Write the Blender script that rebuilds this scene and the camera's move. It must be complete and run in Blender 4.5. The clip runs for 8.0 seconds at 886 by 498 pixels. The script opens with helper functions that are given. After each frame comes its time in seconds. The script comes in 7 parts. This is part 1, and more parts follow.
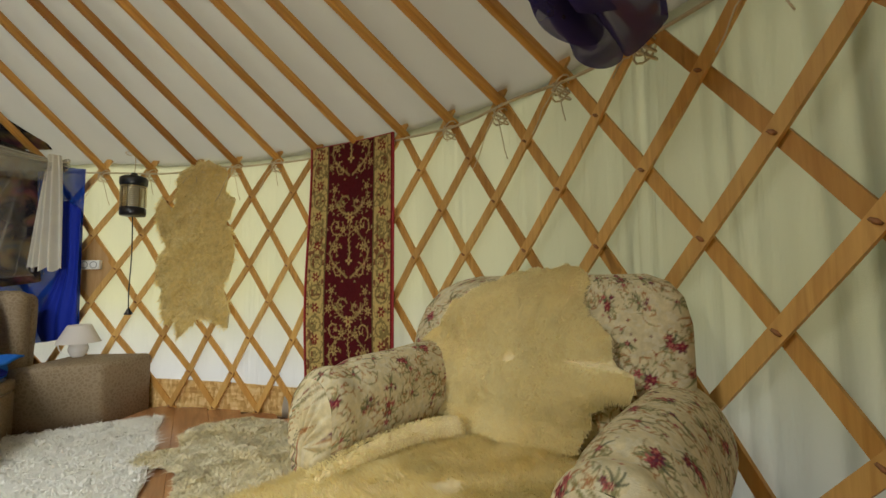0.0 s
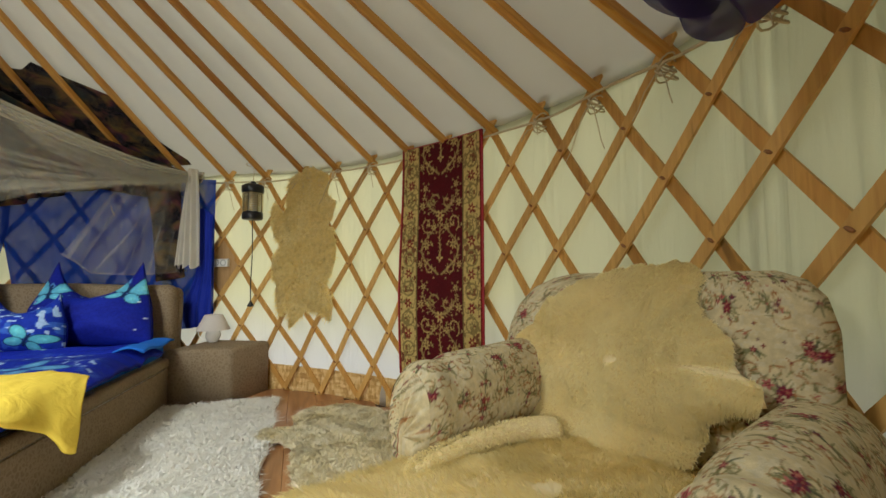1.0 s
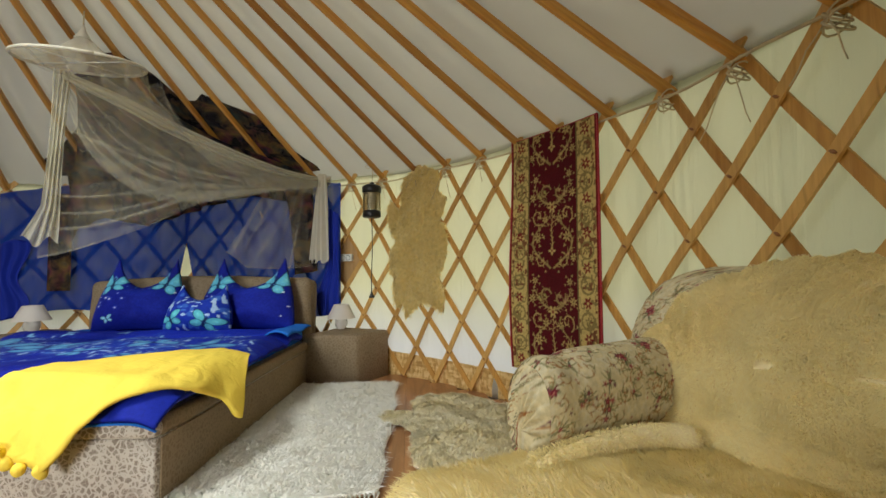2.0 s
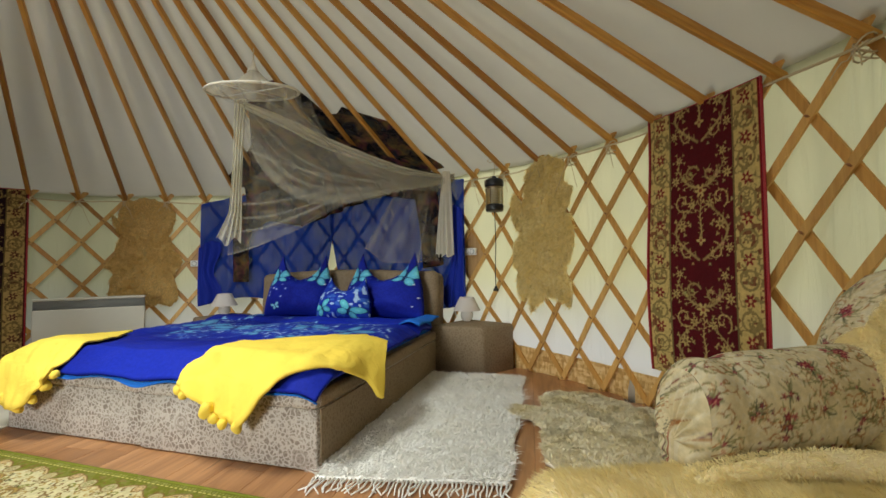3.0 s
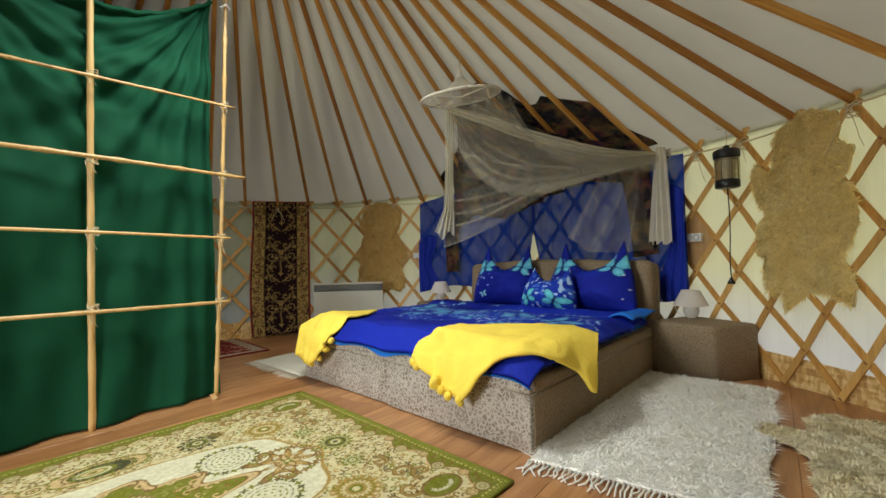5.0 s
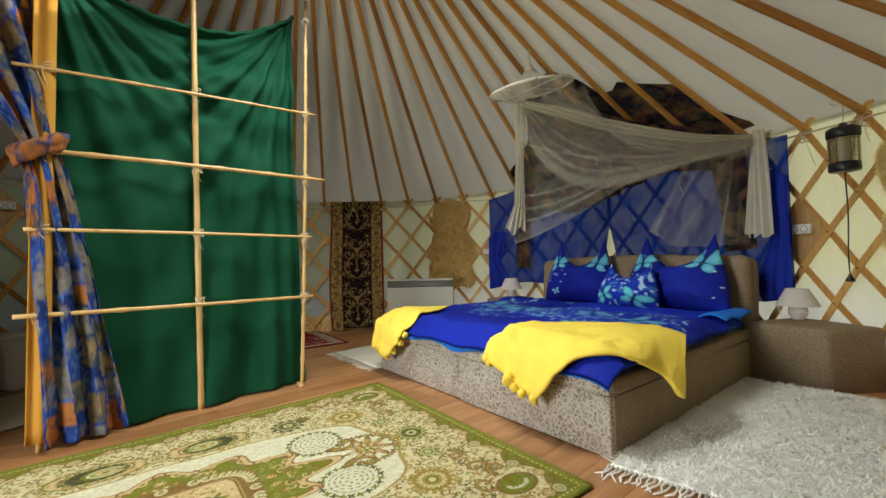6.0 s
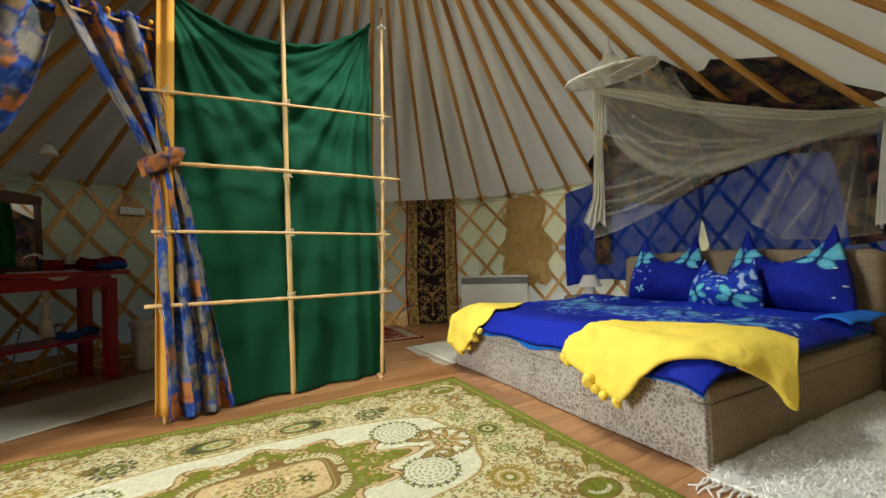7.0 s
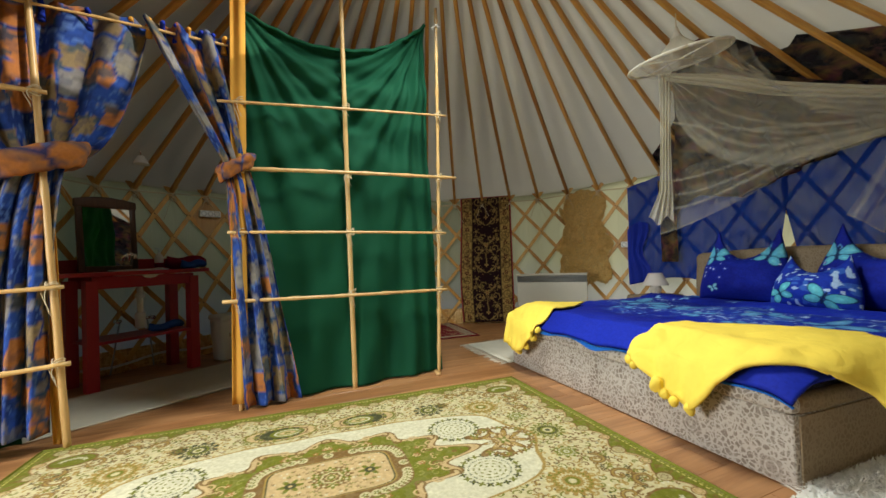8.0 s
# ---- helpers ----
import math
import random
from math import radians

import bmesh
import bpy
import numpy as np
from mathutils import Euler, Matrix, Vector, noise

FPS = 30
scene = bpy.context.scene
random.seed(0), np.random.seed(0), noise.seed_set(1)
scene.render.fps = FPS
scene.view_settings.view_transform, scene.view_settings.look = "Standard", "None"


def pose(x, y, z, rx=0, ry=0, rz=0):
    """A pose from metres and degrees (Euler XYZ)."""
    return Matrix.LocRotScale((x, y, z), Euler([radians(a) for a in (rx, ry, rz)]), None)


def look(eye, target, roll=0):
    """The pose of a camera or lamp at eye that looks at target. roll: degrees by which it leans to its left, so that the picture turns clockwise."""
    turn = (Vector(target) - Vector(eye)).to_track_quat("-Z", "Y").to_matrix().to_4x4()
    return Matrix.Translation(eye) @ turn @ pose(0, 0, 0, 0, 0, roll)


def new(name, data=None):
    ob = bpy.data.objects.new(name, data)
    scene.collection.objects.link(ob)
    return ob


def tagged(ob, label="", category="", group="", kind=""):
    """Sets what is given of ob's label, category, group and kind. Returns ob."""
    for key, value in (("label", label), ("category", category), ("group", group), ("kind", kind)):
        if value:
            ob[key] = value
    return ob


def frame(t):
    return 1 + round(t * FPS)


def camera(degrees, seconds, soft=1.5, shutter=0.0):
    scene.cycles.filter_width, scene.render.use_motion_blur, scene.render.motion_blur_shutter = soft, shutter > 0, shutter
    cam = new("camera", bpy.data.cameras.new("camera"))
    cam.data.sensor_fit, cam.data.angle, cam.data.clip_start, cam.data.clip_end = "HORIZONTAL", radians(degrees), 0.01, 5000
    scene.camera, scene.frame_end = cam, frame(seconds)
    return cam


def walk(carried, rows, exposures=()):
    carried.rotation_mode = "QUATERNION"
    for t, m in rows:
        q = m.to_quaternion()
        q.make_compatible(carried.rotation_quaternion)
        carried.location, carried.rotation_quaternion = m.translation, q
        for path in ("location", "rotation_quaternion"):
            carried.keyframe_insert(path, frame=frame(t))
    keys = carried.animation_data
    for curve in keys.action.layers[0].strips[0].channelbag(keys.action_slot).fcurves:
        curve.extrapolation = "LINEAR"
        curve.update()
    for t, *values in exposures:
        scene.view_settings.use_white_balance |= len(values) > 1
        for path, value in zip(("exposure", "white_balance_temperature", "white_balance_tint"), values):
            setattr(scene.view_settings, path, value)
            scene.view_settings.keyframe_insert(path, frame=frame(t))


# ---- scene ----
cam = camera(94.17, 8.0)
# seconds, x, y, z, yaw, pitch, roll
ROWS = [
    (0.0, 2.187, 0.769, 0.881, 13.84, 4.20, -0.67),
    (0.5, 2.178, 0.767, 0.881, 19.86, 4.08, -0.56),
    (1.0, 2.169, 0.763, 0.882, 25.85, 3.85, -0.52),
    (2.5, 2.137, 0.737, 0.883, 48.82, 2.70, -0.60),
    (3.0, 2.124, 0.726, 0.881, 57.15, 2.39, -0.75),
    (3.5, 2.114, 0.709, 0.881, 65.34, 2.09, -0.85),
    (4.0, 2.111, 0.696, 0.879, 72.61, 1.87, -0.98),
    (4.5, 2.105, 0.685, 0.877, 78.81, 1.70, -1.13),
    (6.0, 2.106, 0.660, 0.876, 93.49, 1.33, -1.61),
    (6.5, 2.109, 0.652, 0.876, 98.73, 1.22, -1.78),
    (7.0, 2.110, 0.649, 0.873, 103.55, 1.21, -1.92),
    (7.5, 2.111, 0.641, 0.872, 107.65, 1.23, -2.09),
    (8.0, 2.112, 0.631, 0.873, 110.99, 1.19, -2.16),
]
walk(cam, [(t, pose(x, y, z, 90 + pitch, 0, yaw) @ pose(0, 0, 0, 0, 0, roll)) for t, x, y, z, yaw, pitch, roll in ROWS],
     exposures=[(0.0, 0.02), (2.5, -0.08), (3.5, -0.18), (4.5, -0.29), (8.0, -0.24)])

# ---- light: sky, sun, and the sky's light in the roof crown and the doorway ----
world = bpy.data.worlds.new("sky")
scene.world = world
world.use_nodes = True
wn = world.node_tree
sky = wn.nodes.new("ShaderNodeTexSky")
sky.sky_type, sky.sun_disc = "NISHITA", False
sky.sun_elevation, sky.sun_rotation = radians(29), radians(-17)
wn.links.new(sky.outputs[0], wn.nodes["Background"].inputs[0])
wn.nodes["Background"].inputs[1].default_value = 0.05

sun = new("sun", bpy.data.lights.new("sun", "SUN"))
sun.data.energy, sun.data.angle, sun.data.color = 5.0, radians(0.6), (1.0, 0.95, 0.86)
sun.matrix_world = look((-4.6, 15.0, 8.7), (0, 0, 0))


def area_light(name, eye, target, sx, sy, watts, color, spread=180):
    la = bpy.data.lights.new(name, "AREA")
    la.spread = radians(spread)
    la.shape, la.size, la.size_y, la.energy, la.color = "RECTANGLE", sx, sy, watts, color
    ob = new(name, la)
    ob.matrix_world = look(eye, target)
    return ob


area_light("crown_skylight", (0, 0, 3.03), (0.0, 0.0, 0), 0.7, 0.7, 63, (0.95, 1.0, 0.96), 140)
area_light("doorway_daylight", (2.62, -2.05, 1.1), (0.45, -0.25, 0.0), 0.9, 1.3, 48, (0.98, 0.99, 0.95), 105)

# ---- building helpers ----
R_WALL = 3.236
SLOPE, SKEW = 0.54, 0.16


def rim(th):
    """Height of the lattice wall's top at an angle in degrees."""
    return float(np.interp(th % 360, (0, 39, 51, 63, 76, 107, 135, 162, 180, 200, 270, 360),
                           (1.62, 1.63, 1.66, 1.71, 1.745, 1.745, 1.70, 1.665, 1.63, 1.615, 1.63, 1.62)))


def polar(r, th, z=0.0):
    return Vector((r * math.cos(radians(th)), r * math.sin(radians(th)), z))


def empty(name, at=(0, 0, 0), turn=0.0):
    ob = new(name)
    ob.matrix_basis = pose(*at, 0, 0, turn)
    ob.empty_display_size = 0.1
    return ob


def mesh_of(name, verts, faces, mat, smooth=True):
    me = bpy.data.meshes.new(name)
    me.from_pydata([tuple(v) for v in verts], [], faces)
    me.materials.append(mat)
    if smooth:
        me.shade_smooth()
    me.update()
    return me


def put(name, me, parent=None, label=""):
    ob = new(name, me)
    if parent:
        ob.parent = parent
    return tagged(ob, label)


def part(name, bm, mat, parent=None, label="", smooth=True):
    """One bmesh as one mesh object, under a thing or a part."""
    me = bpy.data.meshes.new(name)
    bm.to_mesh(me)
    bm.free()
    me.materials.append(mat)
    if smooth:
        me.shade_smooth()
    return put(name, me, parent, label)


def sharp(ob, deg=35):
    """Smooth shading with hard edges kept."""
    ob.data.set_sharp_from_angle(angle=radians(deg))
    return ob


def box_bm(sx, sy, sz, m=None, bevel=0.0, seg=2, bm=None):
    """A box of that size, standing on its base at the origin of m."""
    own = bmesh.new()
    bmesh.ops.create_cube(own, size=1.0)
    for v in own.verts:
        v.co = Vector((v.co.x * sx, v.co.y * sy, (v.co.z + 0.5) * sz))
    if bevel:
        bmesh.ops.bevel(own, geom=own.edges[:], offset=bevel, segments=seg, affect="EDGES", profile=0.5)
    if m is not None:
        bmesh.ops.transform(own, matrix=m, verts=own.verts)
    if bm is None:
        return own
    tmp = bpy.data.meshes.new("tmp")
    own.to_mesh(tmp)
    own.free()
    bm.from_mesh(tmp)
    bpy.data.meshes.remove(tmp)
    return bm


def tube_bm(points, radii, sides=8, bm=None, caps=True):
    """A tube along points; radii: one number or one a point."""
    bm = bm or bmesh.new()
    pts = [Vector(p) for p in points]
    if not hasattr(radii, "__len__"):
        radii = [radii] * len(pts)
    rings, side = [], None
    for i, p in enumerate(pts):
        d = (pts[min(i + 1, len(pts) - 1)] - pts[max(i - 1, 0)]).normalized()
        if side is None:
            side = d.orthogonal().normalized()
        side = (side - d * side.dot(d)).normalized()
        up = d.cross(side)
        rings.append([bm.verts.new(p + (side * math.cos(a) + up * math.sin(a)) * radii[i])
                      for a in (2 * math.pi * k / sides for k in range(sides))])
    for a, b in zip(rings, rings[1:]):
        for k in range(sides):
            bm.faces.new((a[k], a[(k + 1) % sides], b[(k + 1) % sides], b[k]))
    if caps:
        bm.faces.new(rings[0][::-1])
        bm.faces.new(rings[-1])
    return bm


def lathe_bm(profile, sides=20, at=(0, 0, 0), bm=None):
    """A body turned about z from (radius, height) pairs."""
    bm = bm or bmesh.new()
    at = Vector(at)
    rings = []
    for r, z in profile:
        rings.append([bm.verts.new(at + Vector((max(r, 1e-4) * math.cos(2 * math.pi * k / sides),
                                                max(r, 1e-4) * math.sin(2 * math.pi * k / sides), z))) for k in range(sides)])
    for a, b in zip(rings, rings[1:]):
        for k in range(sides):
            bm.faces.new((a[k], a[(k + 1) % sides], b[(k + 1) % sides], b[k]))
    bm.faces.new(rings[0][::-1])
    bm.faces.new(rings[-1])
    return bm


def sheet(name, fn, nu, nv, mat, parent=None, thick=0.004, label="", colours=None, wrap=False):
    """A cloth-like sheet of real thickness: fn(u, v) for u, v in 0..1 gives each point. colours(u, v) gives a pattern."""
    us, vs = np.linspace(0, 1, nu), np.linspace(0, 1, nv)
    pts = np.array([[fn(u, v) for u in us] for v in vs], dtype=float)
    du, dv = np.gradient(pts, axis=1), np.gradient(pts, axis=0)
    n = np.cross(du, dv)
    n /= np.linalg.norm(n, axis=2, keepdims=True) + 1e-9
    front, back = (pts + n * thick / 2).reshape(-1, 3), (pts - n * thick / 2).reshape(-1, 3)
    idx = np.arange(nu * nv).reshape(nv, nu)
    q = np.stack([idx[:-1, :-1], idx[:-1, 1:], idx[1:, 1:], idx[1:, :-1]], -1).reshape(-1, 4)
    k = nu * nv
    faces = q.tolist()
    if thick == 0:
        me = mesh_of(name, pts.reshape(-1, 3).tolist(), faces, mat)
        if colours is not None:
            rgba = np.ones((k, 4), np.float32)
            rgba[:, :3] = np.asarray(colours(*np.meshgrid(us, vs)), dtype=np.float32).reshape(-1, 3)
            me.color_attributes.new("pattern", "FLOAT_COLOR", "POINT").data.foreach_set("color", rgba.ravel())
        return put(name, me, parent, label)
    faces += (q[:, ::-1] + k).tolist()
    edge = np.concatenate([idx[0, :], idx[1:, -1], idx[-1, -2::-1], idx[-2::-1, 0]])
    faces += [(int(b), int(a), int(a) + k, int(b) + k) for a, b in zip(edge[:-1], edge[1:])]
    me = mesh_of(name, np.concatenate([front, back]).tolist(), faces, mat)
    if colours is not None:
        uu, vv = np.meshgrid(us, vs)
        c = np.asarray(colours(uu, vv), dtype=np.float32).reshape(-1, 3)
        rgba = np.ones((2 * k, 4), np.float32)
        rgba[:k, :3], rgba[k:, :3] = c, c
        me.color_attributes.new("pattern", "FLOAT_COLOR", "POINT").data.foreach_set("color", rgba.ravel())
    return put(name, me, parent, label)


# ---- materials ----
class Nodes:
    """A short way to write a node material."""

    def __init__(self, name, rough=0.6, metal=0.0, spec=0.5):
        self.mat = bpy.data.materials.new(name)
        self.mat.use_nodes = True
        self.t = self.mat.node_tree
        self.b = self.t.nodes["Principled BSDF"]
        self.b.inputs["Roughness"].default_value = rough
        self.b.inputs["Metallic"].default_value = metal
        self.b.inputs["Specular IOR Level"].default_value = spec
        self.coord = self.t.nodes.new("ShaderNodeTexCoord")

    def add(self, kind, **inputs):
        nd = self.t.nodes.new("ShaderNode" + kind)
        for key, value in inputs.items():
            self.set(nd, key.replace("_", " "), value)
        return nd

    def set(self, nd, key, value):
        if isinstance(value, bpy.types.NodeSocket):
            self.t.links.new(value, nd.inputs[key])
        else:
            nd.inputs[key].default_value = value

    def place(self, scale=(1, 1, 1), turn=(0, 0, 0), space="Object"):
        mp = self.t.nodes.new("ShaderNodeMapping")
        mp.inputs["Scale"].default_value = scale
        mp.inputs["Rotation"].default_value = [radians(a) for a in turn]
        self.t.links.new(self.coord.outputs[space], mp.inputs[0])
        return mp.outputs[0]

    def noise(self, scale, detail=4.0, where=None, rough=0.55, warp=0.0):
        nd = self.add("TexNoise", Scale=scale, Detail=detail, Roughness=rough, Distortion=warp)
        self.t.links.new(where if where is not None else self.coord.outputs["Object"], nd.inputs["Vector"])
        return nd.outputs["Fac"]

    def cells(self, scale, where=None, feature="F1", out="Distance"):
        nd = self.add("TexVoronoi", Scale=scale)
        nd.feature = feature
        self.t.links.new(where if where is not None else self.coord.outputs["Object"], nd.inputs["Vector"])
        return nd.outputs[out]

    def ramp(self, fac, stops, hard=False):
        nd = self.t.nodes.new("ShaderNodeValToRGB")
        cr = nd.color_ramp
        if hard:
            cr.interpolation = "CONSTANT"
        while len(cr.elements) < len(stops):
            cr.elements.new(0.5)
        for el, (at, col) in zip(cr.elements, stops):
            el.position = at
            el.color = (*col, 1.0) if hasattr(col, "__len__") else (col, col, col, 1.0)
        self.t.links.new(fac, nd.inputs[0])
        return nd.outputs[0]

    def mix(self, fac, a, b, kind="MIX"):
        nd = self.t.nodes.new("ShaderNodeMix")
        nd.data_type, nd.blend_type = "RGBA", kind
        for key, value in ((0, fac), (6, a), (7, b)):
            if isinstance(value, bpy.types.NodeSocket):
                self.t.links.new(value, nd.inputs[key])
            elif hasattr(value, "__len__"):
                nd.inputs[key].default_value = (*value, 1.0)
            else:
                nd.inputs[key].default_value = value
        return nd.outputs[2]

    def math(self, op, a, b=0.0):
        nd = self.t.nodes.new("ShaderNodeMath")
        nd.operation = op
        for k, value in enumerate((a, b)):
            if isinstance(value, bpy.types.NodeSocket):
                self.t.links.new(value, nd.inputs[k])
            else:
                nd.inputs[k].default_value = value
        return nd.outputs[0]

    def colour(self, c):
        self.set(self.b, "Base Color", c if isinstance(c, bpy.types.NodeSocket) else (*c, 1.0))
        return self

    def bump(self, height, strength=0.3, dist=0.01):
        nd = self.add("Bump", Strength=strength, Distance=dist, Height=height)
        self.t.links.new(nd.outputs[0], self.b.inputs["Normal"])
        return self

    def glow_through(self, colour, share):
        """Lets light through as thin cloth does."""
        tr = self.add("BsdfTranslucent", Color=colour if isinstance(colour, bpy.types.NodeSocket) else (*colour, 1.0))
        mx = self.add("MixShader", Fac=share)
        self.t.links.new(self.b.outputs[0], mx.inputs[1])
        self.t.links.new(tr.outputs[0], mx.inputs[2])
        self.t.links.new(mx.outputs[0], self.t.nodes["Material Output"].inputs[0])
        return self

    def sheer(self, share):
        """Open weave: that share of the light passes straight on."""
        out = self.t.nodes["Material Output"]
        src = out.inputs[0].links[0].from_socket
        tr = self.add("BsdfTransparent")
        mx = self.add("MixShader", Fac=share)
        self.t.links.new(src, mx.inputs[1])
        self.t.links.new(tr.outputs[0], mx.inputs[2])
        self.t.links.new(mx.outputs[0], out.inputs[0])
        return self


def wood(name, light, dark, rough=0.5, grain=(40, 40, 3), vary=0.25):
    """Planed softwood with grain along local z, knots and a tint for each piece."""
    m = Nodes(name, rough)
    w = m.place(grain)
    streak = m.noise(1.0, 5, w, 0.6, 0.6)
    knots = m.noise(1.0, 2, m.place((9, 9, 2.2)), 0.5, 1.5)
    info = m.t.nodes.new("ShaderNodeObjectInfo")
    c = m.ramp(streak, [(0.3, dark), (0.62, light)])
    c = m.mix(m.ramp(knots, [(0.68, 0.0), (0.75, 0.75)]), c, [v * 0.45 for v in dark])
    tint = m.ramp(info.outputs["Random"], [(0.0, (1 - vary, 1 - vary * 1.35, 1 - vary * 1.7)), (0.5, (1, 0.97, 0.94)), (1.0, (1 + vary * 0.2, 1, 0.95))])
    c = m.mix(1.0, c, tint, "MULTIPLY")
    return m.colour(c).bump(streak, 0.15, 0.004).mat


def cloth(name, col, rough=0.85, weave=900, vary=0.12, lets=None, share=0.3, folds=0.0):
    m = Nodes(name, rough, spec=0.15)
    big = m.noise(3.0, 4)
    c = m.mix(m.ramp(big, [(0.3, 0.0), (0.7, 1.0)]), [v * (1 - vary) for v in col], [min(1, v * (1 + vary * 0.6)) for v in col])
    m.colour(c)
    h = m.noise(weave, 2)
    if folds:
        h = m.math("ADD", m.math("MULTIPLY", h, 0.1), m.math("MULTIPLY", m.noise(folds, 3, warp=0.8), 1.0))
        m.bump(h, 0.35, 0.03)
    else:
        m.bump(h, 0.2, 0.002)
    if lets:
        m.glow_through(lets, share)
    return m.mat


def plain(name, col, rough=0.5, metal=0.0, vary=0.1, scale=25.0, bump=0.05):
    m = Nodes(name, rough, metal)
    n = m.noise(scale, 4)
    m.colour(m.mix(n, [v * (1 - vary) for v in col], [min(1, v * (1 + vary)) for v in col]))
    m.bump(n, bump, 0.003)
    return m.mat


def painted(name, rough=0.9, bump=500, lift=0.3, sheen=0.0, lets=0.0):
    """Takes its woven or printed pattern from the mesh."""
    m = Nodes(name, rough, spec=0.12)
    at = m.t.nodes.new("ShaderNodeAttribute")
    at.attribute_name = "pattern"
    n = m.noise(60, 3)
    m.colour(m.mix(m.ramp(n, [(0.3, 0.0), (0.7, 0.25)]), at.outputs["Color"], (0.0, 0.0, 0.0)))
    m.bump(m.noise(bump, 2), lift, 0.003)
    if sheen:
        m.b.inputs["Sheen Weight"].default_value = sheen
    if lets:
        m.glow_through(at.outputs["Color"], lets)
    return m.mat




def wall_cloth():
    """Hung canvas with soft creases; tint of outside light painted in, blue-white below, creamier above."""
    m = Nodes("wall_canvas", 0.9, spec=0.15)
    sep = m.add("SeparateXYZ", Vector=m.coord.outputs["Object"])
    h = m.math("ADD", sep.outputs["Z"], m.math("MULTIPLY", m.noise(1.2, 3), 0.35))
    # height mask for the painted tint of the daylight
    up = m.ramp(h, [(0.42, 0.0), (1.0, 1.0)])
    grain = m.noise(3.0, 4)
    c = m.mix(up, (0.67, 0.66, 0.62), (0.66, 0.63, 0.48))
    c = m.mix(m.ramp(grain, [(0.35, 0.0), (0.7, 0.12)]), c, (0.50, 0.48, 0.37))
    m.colour(c)
    crease = m.math("ADD", m.noise(1.0, 3, m.place((16, 16, 1.6)), 0.6, 0.8), m.math("MULTIPLY", m.noise(500, 2), 0.08))
    m.bump(crease, 0.85, 0.03)
    return m.glow_through(m.mix(up, (0.86, 0.88, 0.90), (0.88, 0.89, 0.71)), 0.57).mat


M_CANVAS = wall_cloth()
M_ROOF = cloth("roof_canvas", (0.62, 0.61, 0.55), 0.9, 400, 0.06, (0.82, 0.82, 0.75), 0.41, 3.0)
M_SLAT_F = wood("lattice_wood_front", (0.70, 0.44, 0.14), (0.54, 0.30, 0.085))
M_SLAT_B = wood("lattice_wood_back", (0.64, 0.36, 0.095), (0.48, 0.24, 0.055))
M_RAFTER = wood("rafter_wood", (0.66, 0.37, 0.085), (0.50, 0.225, 0.040), vary=0.36)
M_ROPE = plain("hemp_rope", (0.62, 0.52, 0.34), 0.9, vary=0.25, scale=300, bump=0.4)
M_KNOT = plain("leather_knot", (0.30, 0.13, 0.05), 0.6, vary=0.3)
M_BAMBOO = wood("bamboo_cane", (0.68, 0.47, 0.20), (0.55, 0.34, 0.12), 0.4, (25, 25, 2), 0.15)
M_GREEN = cloth("green_cotton", (0.009, 0.088, 0.042), 0.8, 700, 0.15, (0.06, 0.22, 0.06), 0.28)
M_BLUE = cloth("blue_cotton", (0.012, 0.03, 0.33), 0.7, 800, 0.15)
M_RED = plain("red_paint", (0.34, 0.012, 0.018), 0.4, vary=0.12, scale=12)
M_YELLOW = cloth("yellow_plush", (0.92, 0.69, 0.10), 0.95, 260, 0.12, folds=11.0)
M_WHITE = plain("white_enamel", (0.78, 0.78, 0.74), 0.4, vary=0.03)
M_CREAM = plain("cream_enamel", (0.60, 0.58, 0.49), 0.4, vary=0.03)
M_GRILLE = plain("grey_grille", (0.34, 0.35, 0.33), 0.5, vary=0.05)
M_CERAMIC = plain("white_ceramic", (0.8, 0.78, 0.74), 0.18, vary=0.03, bump=0.01)
M_SHADE = cloth("lamp_shade_cloth", (0.82, 0.78, 0.74), 0.85, 900, 0.04, (0.85, 0.8, 0.75), 0.35)
M_BLACK = plain("black_plastic", (0.012, 0.012, 0.013), 0.35, vary=0.2)
M_CHROME = plain("chrome", (0.8, 0.8, 0.8), 0.12, 1.0, 0.02)
M_WIRE = plain("brassy_wire", (0.62, 0.52, 0.30), 0.35, 1.0, 0.1)
M_TUBE = plain("milky_tube", (0.62, 0.66, 0.6), 0.3, vary=0.05)
M_ORANGE = cloth("orange_lining", (0.80, 0.43, 0.075), 0.85, 800, 0.15, (0.8, 0.35, 0.04), 0.3)
M_TOWEL_R = cloth("crimson_towel", (0.22, 0.008, 0.03), 0.95, 250, 0.25)
M_TOWEL_B = cloth("blue_towel", (0.03, 0.10, 0.38), 0.95, 250, 0.25)
M_SHEET = cloth("light_blue_sheet", (0.02, 0.17, 0.68), 0.8, 800, 0.1)
M_MAT = cloth("cream_cotton_mat", (0.60, 0.56, 0.45), 0.95, 160, 0.12)
M_PLY = wood("plywood_panel", (0.56, 0.36, 0.16), (0.44, 0.25, 0.09), 0.55, (30, 30, 4), 0.1)
M_DARKWOOD = wood("dark_stained_wood", (0.11, 0.05, 0.022), (0.055, 0.024, 0.011), 0.4)
M_RUNNER = painted("woven_runner", 0.95, sheen=0.1)
M_CARPET = painted("woven_carpet", 0.95)
M_PRINT = painted("tapestry_upholstery", 0.85, 420, 0.35)
M_BEDDING = painted("printed_bedding", 0.7, 900, 0.15)
M_FLOOR = wood("laminate_floor", (0.46, 0.235, 0.10), (0.27, 0.12, 0.045), 0.32, (22, 22, 1.8), 0.22)
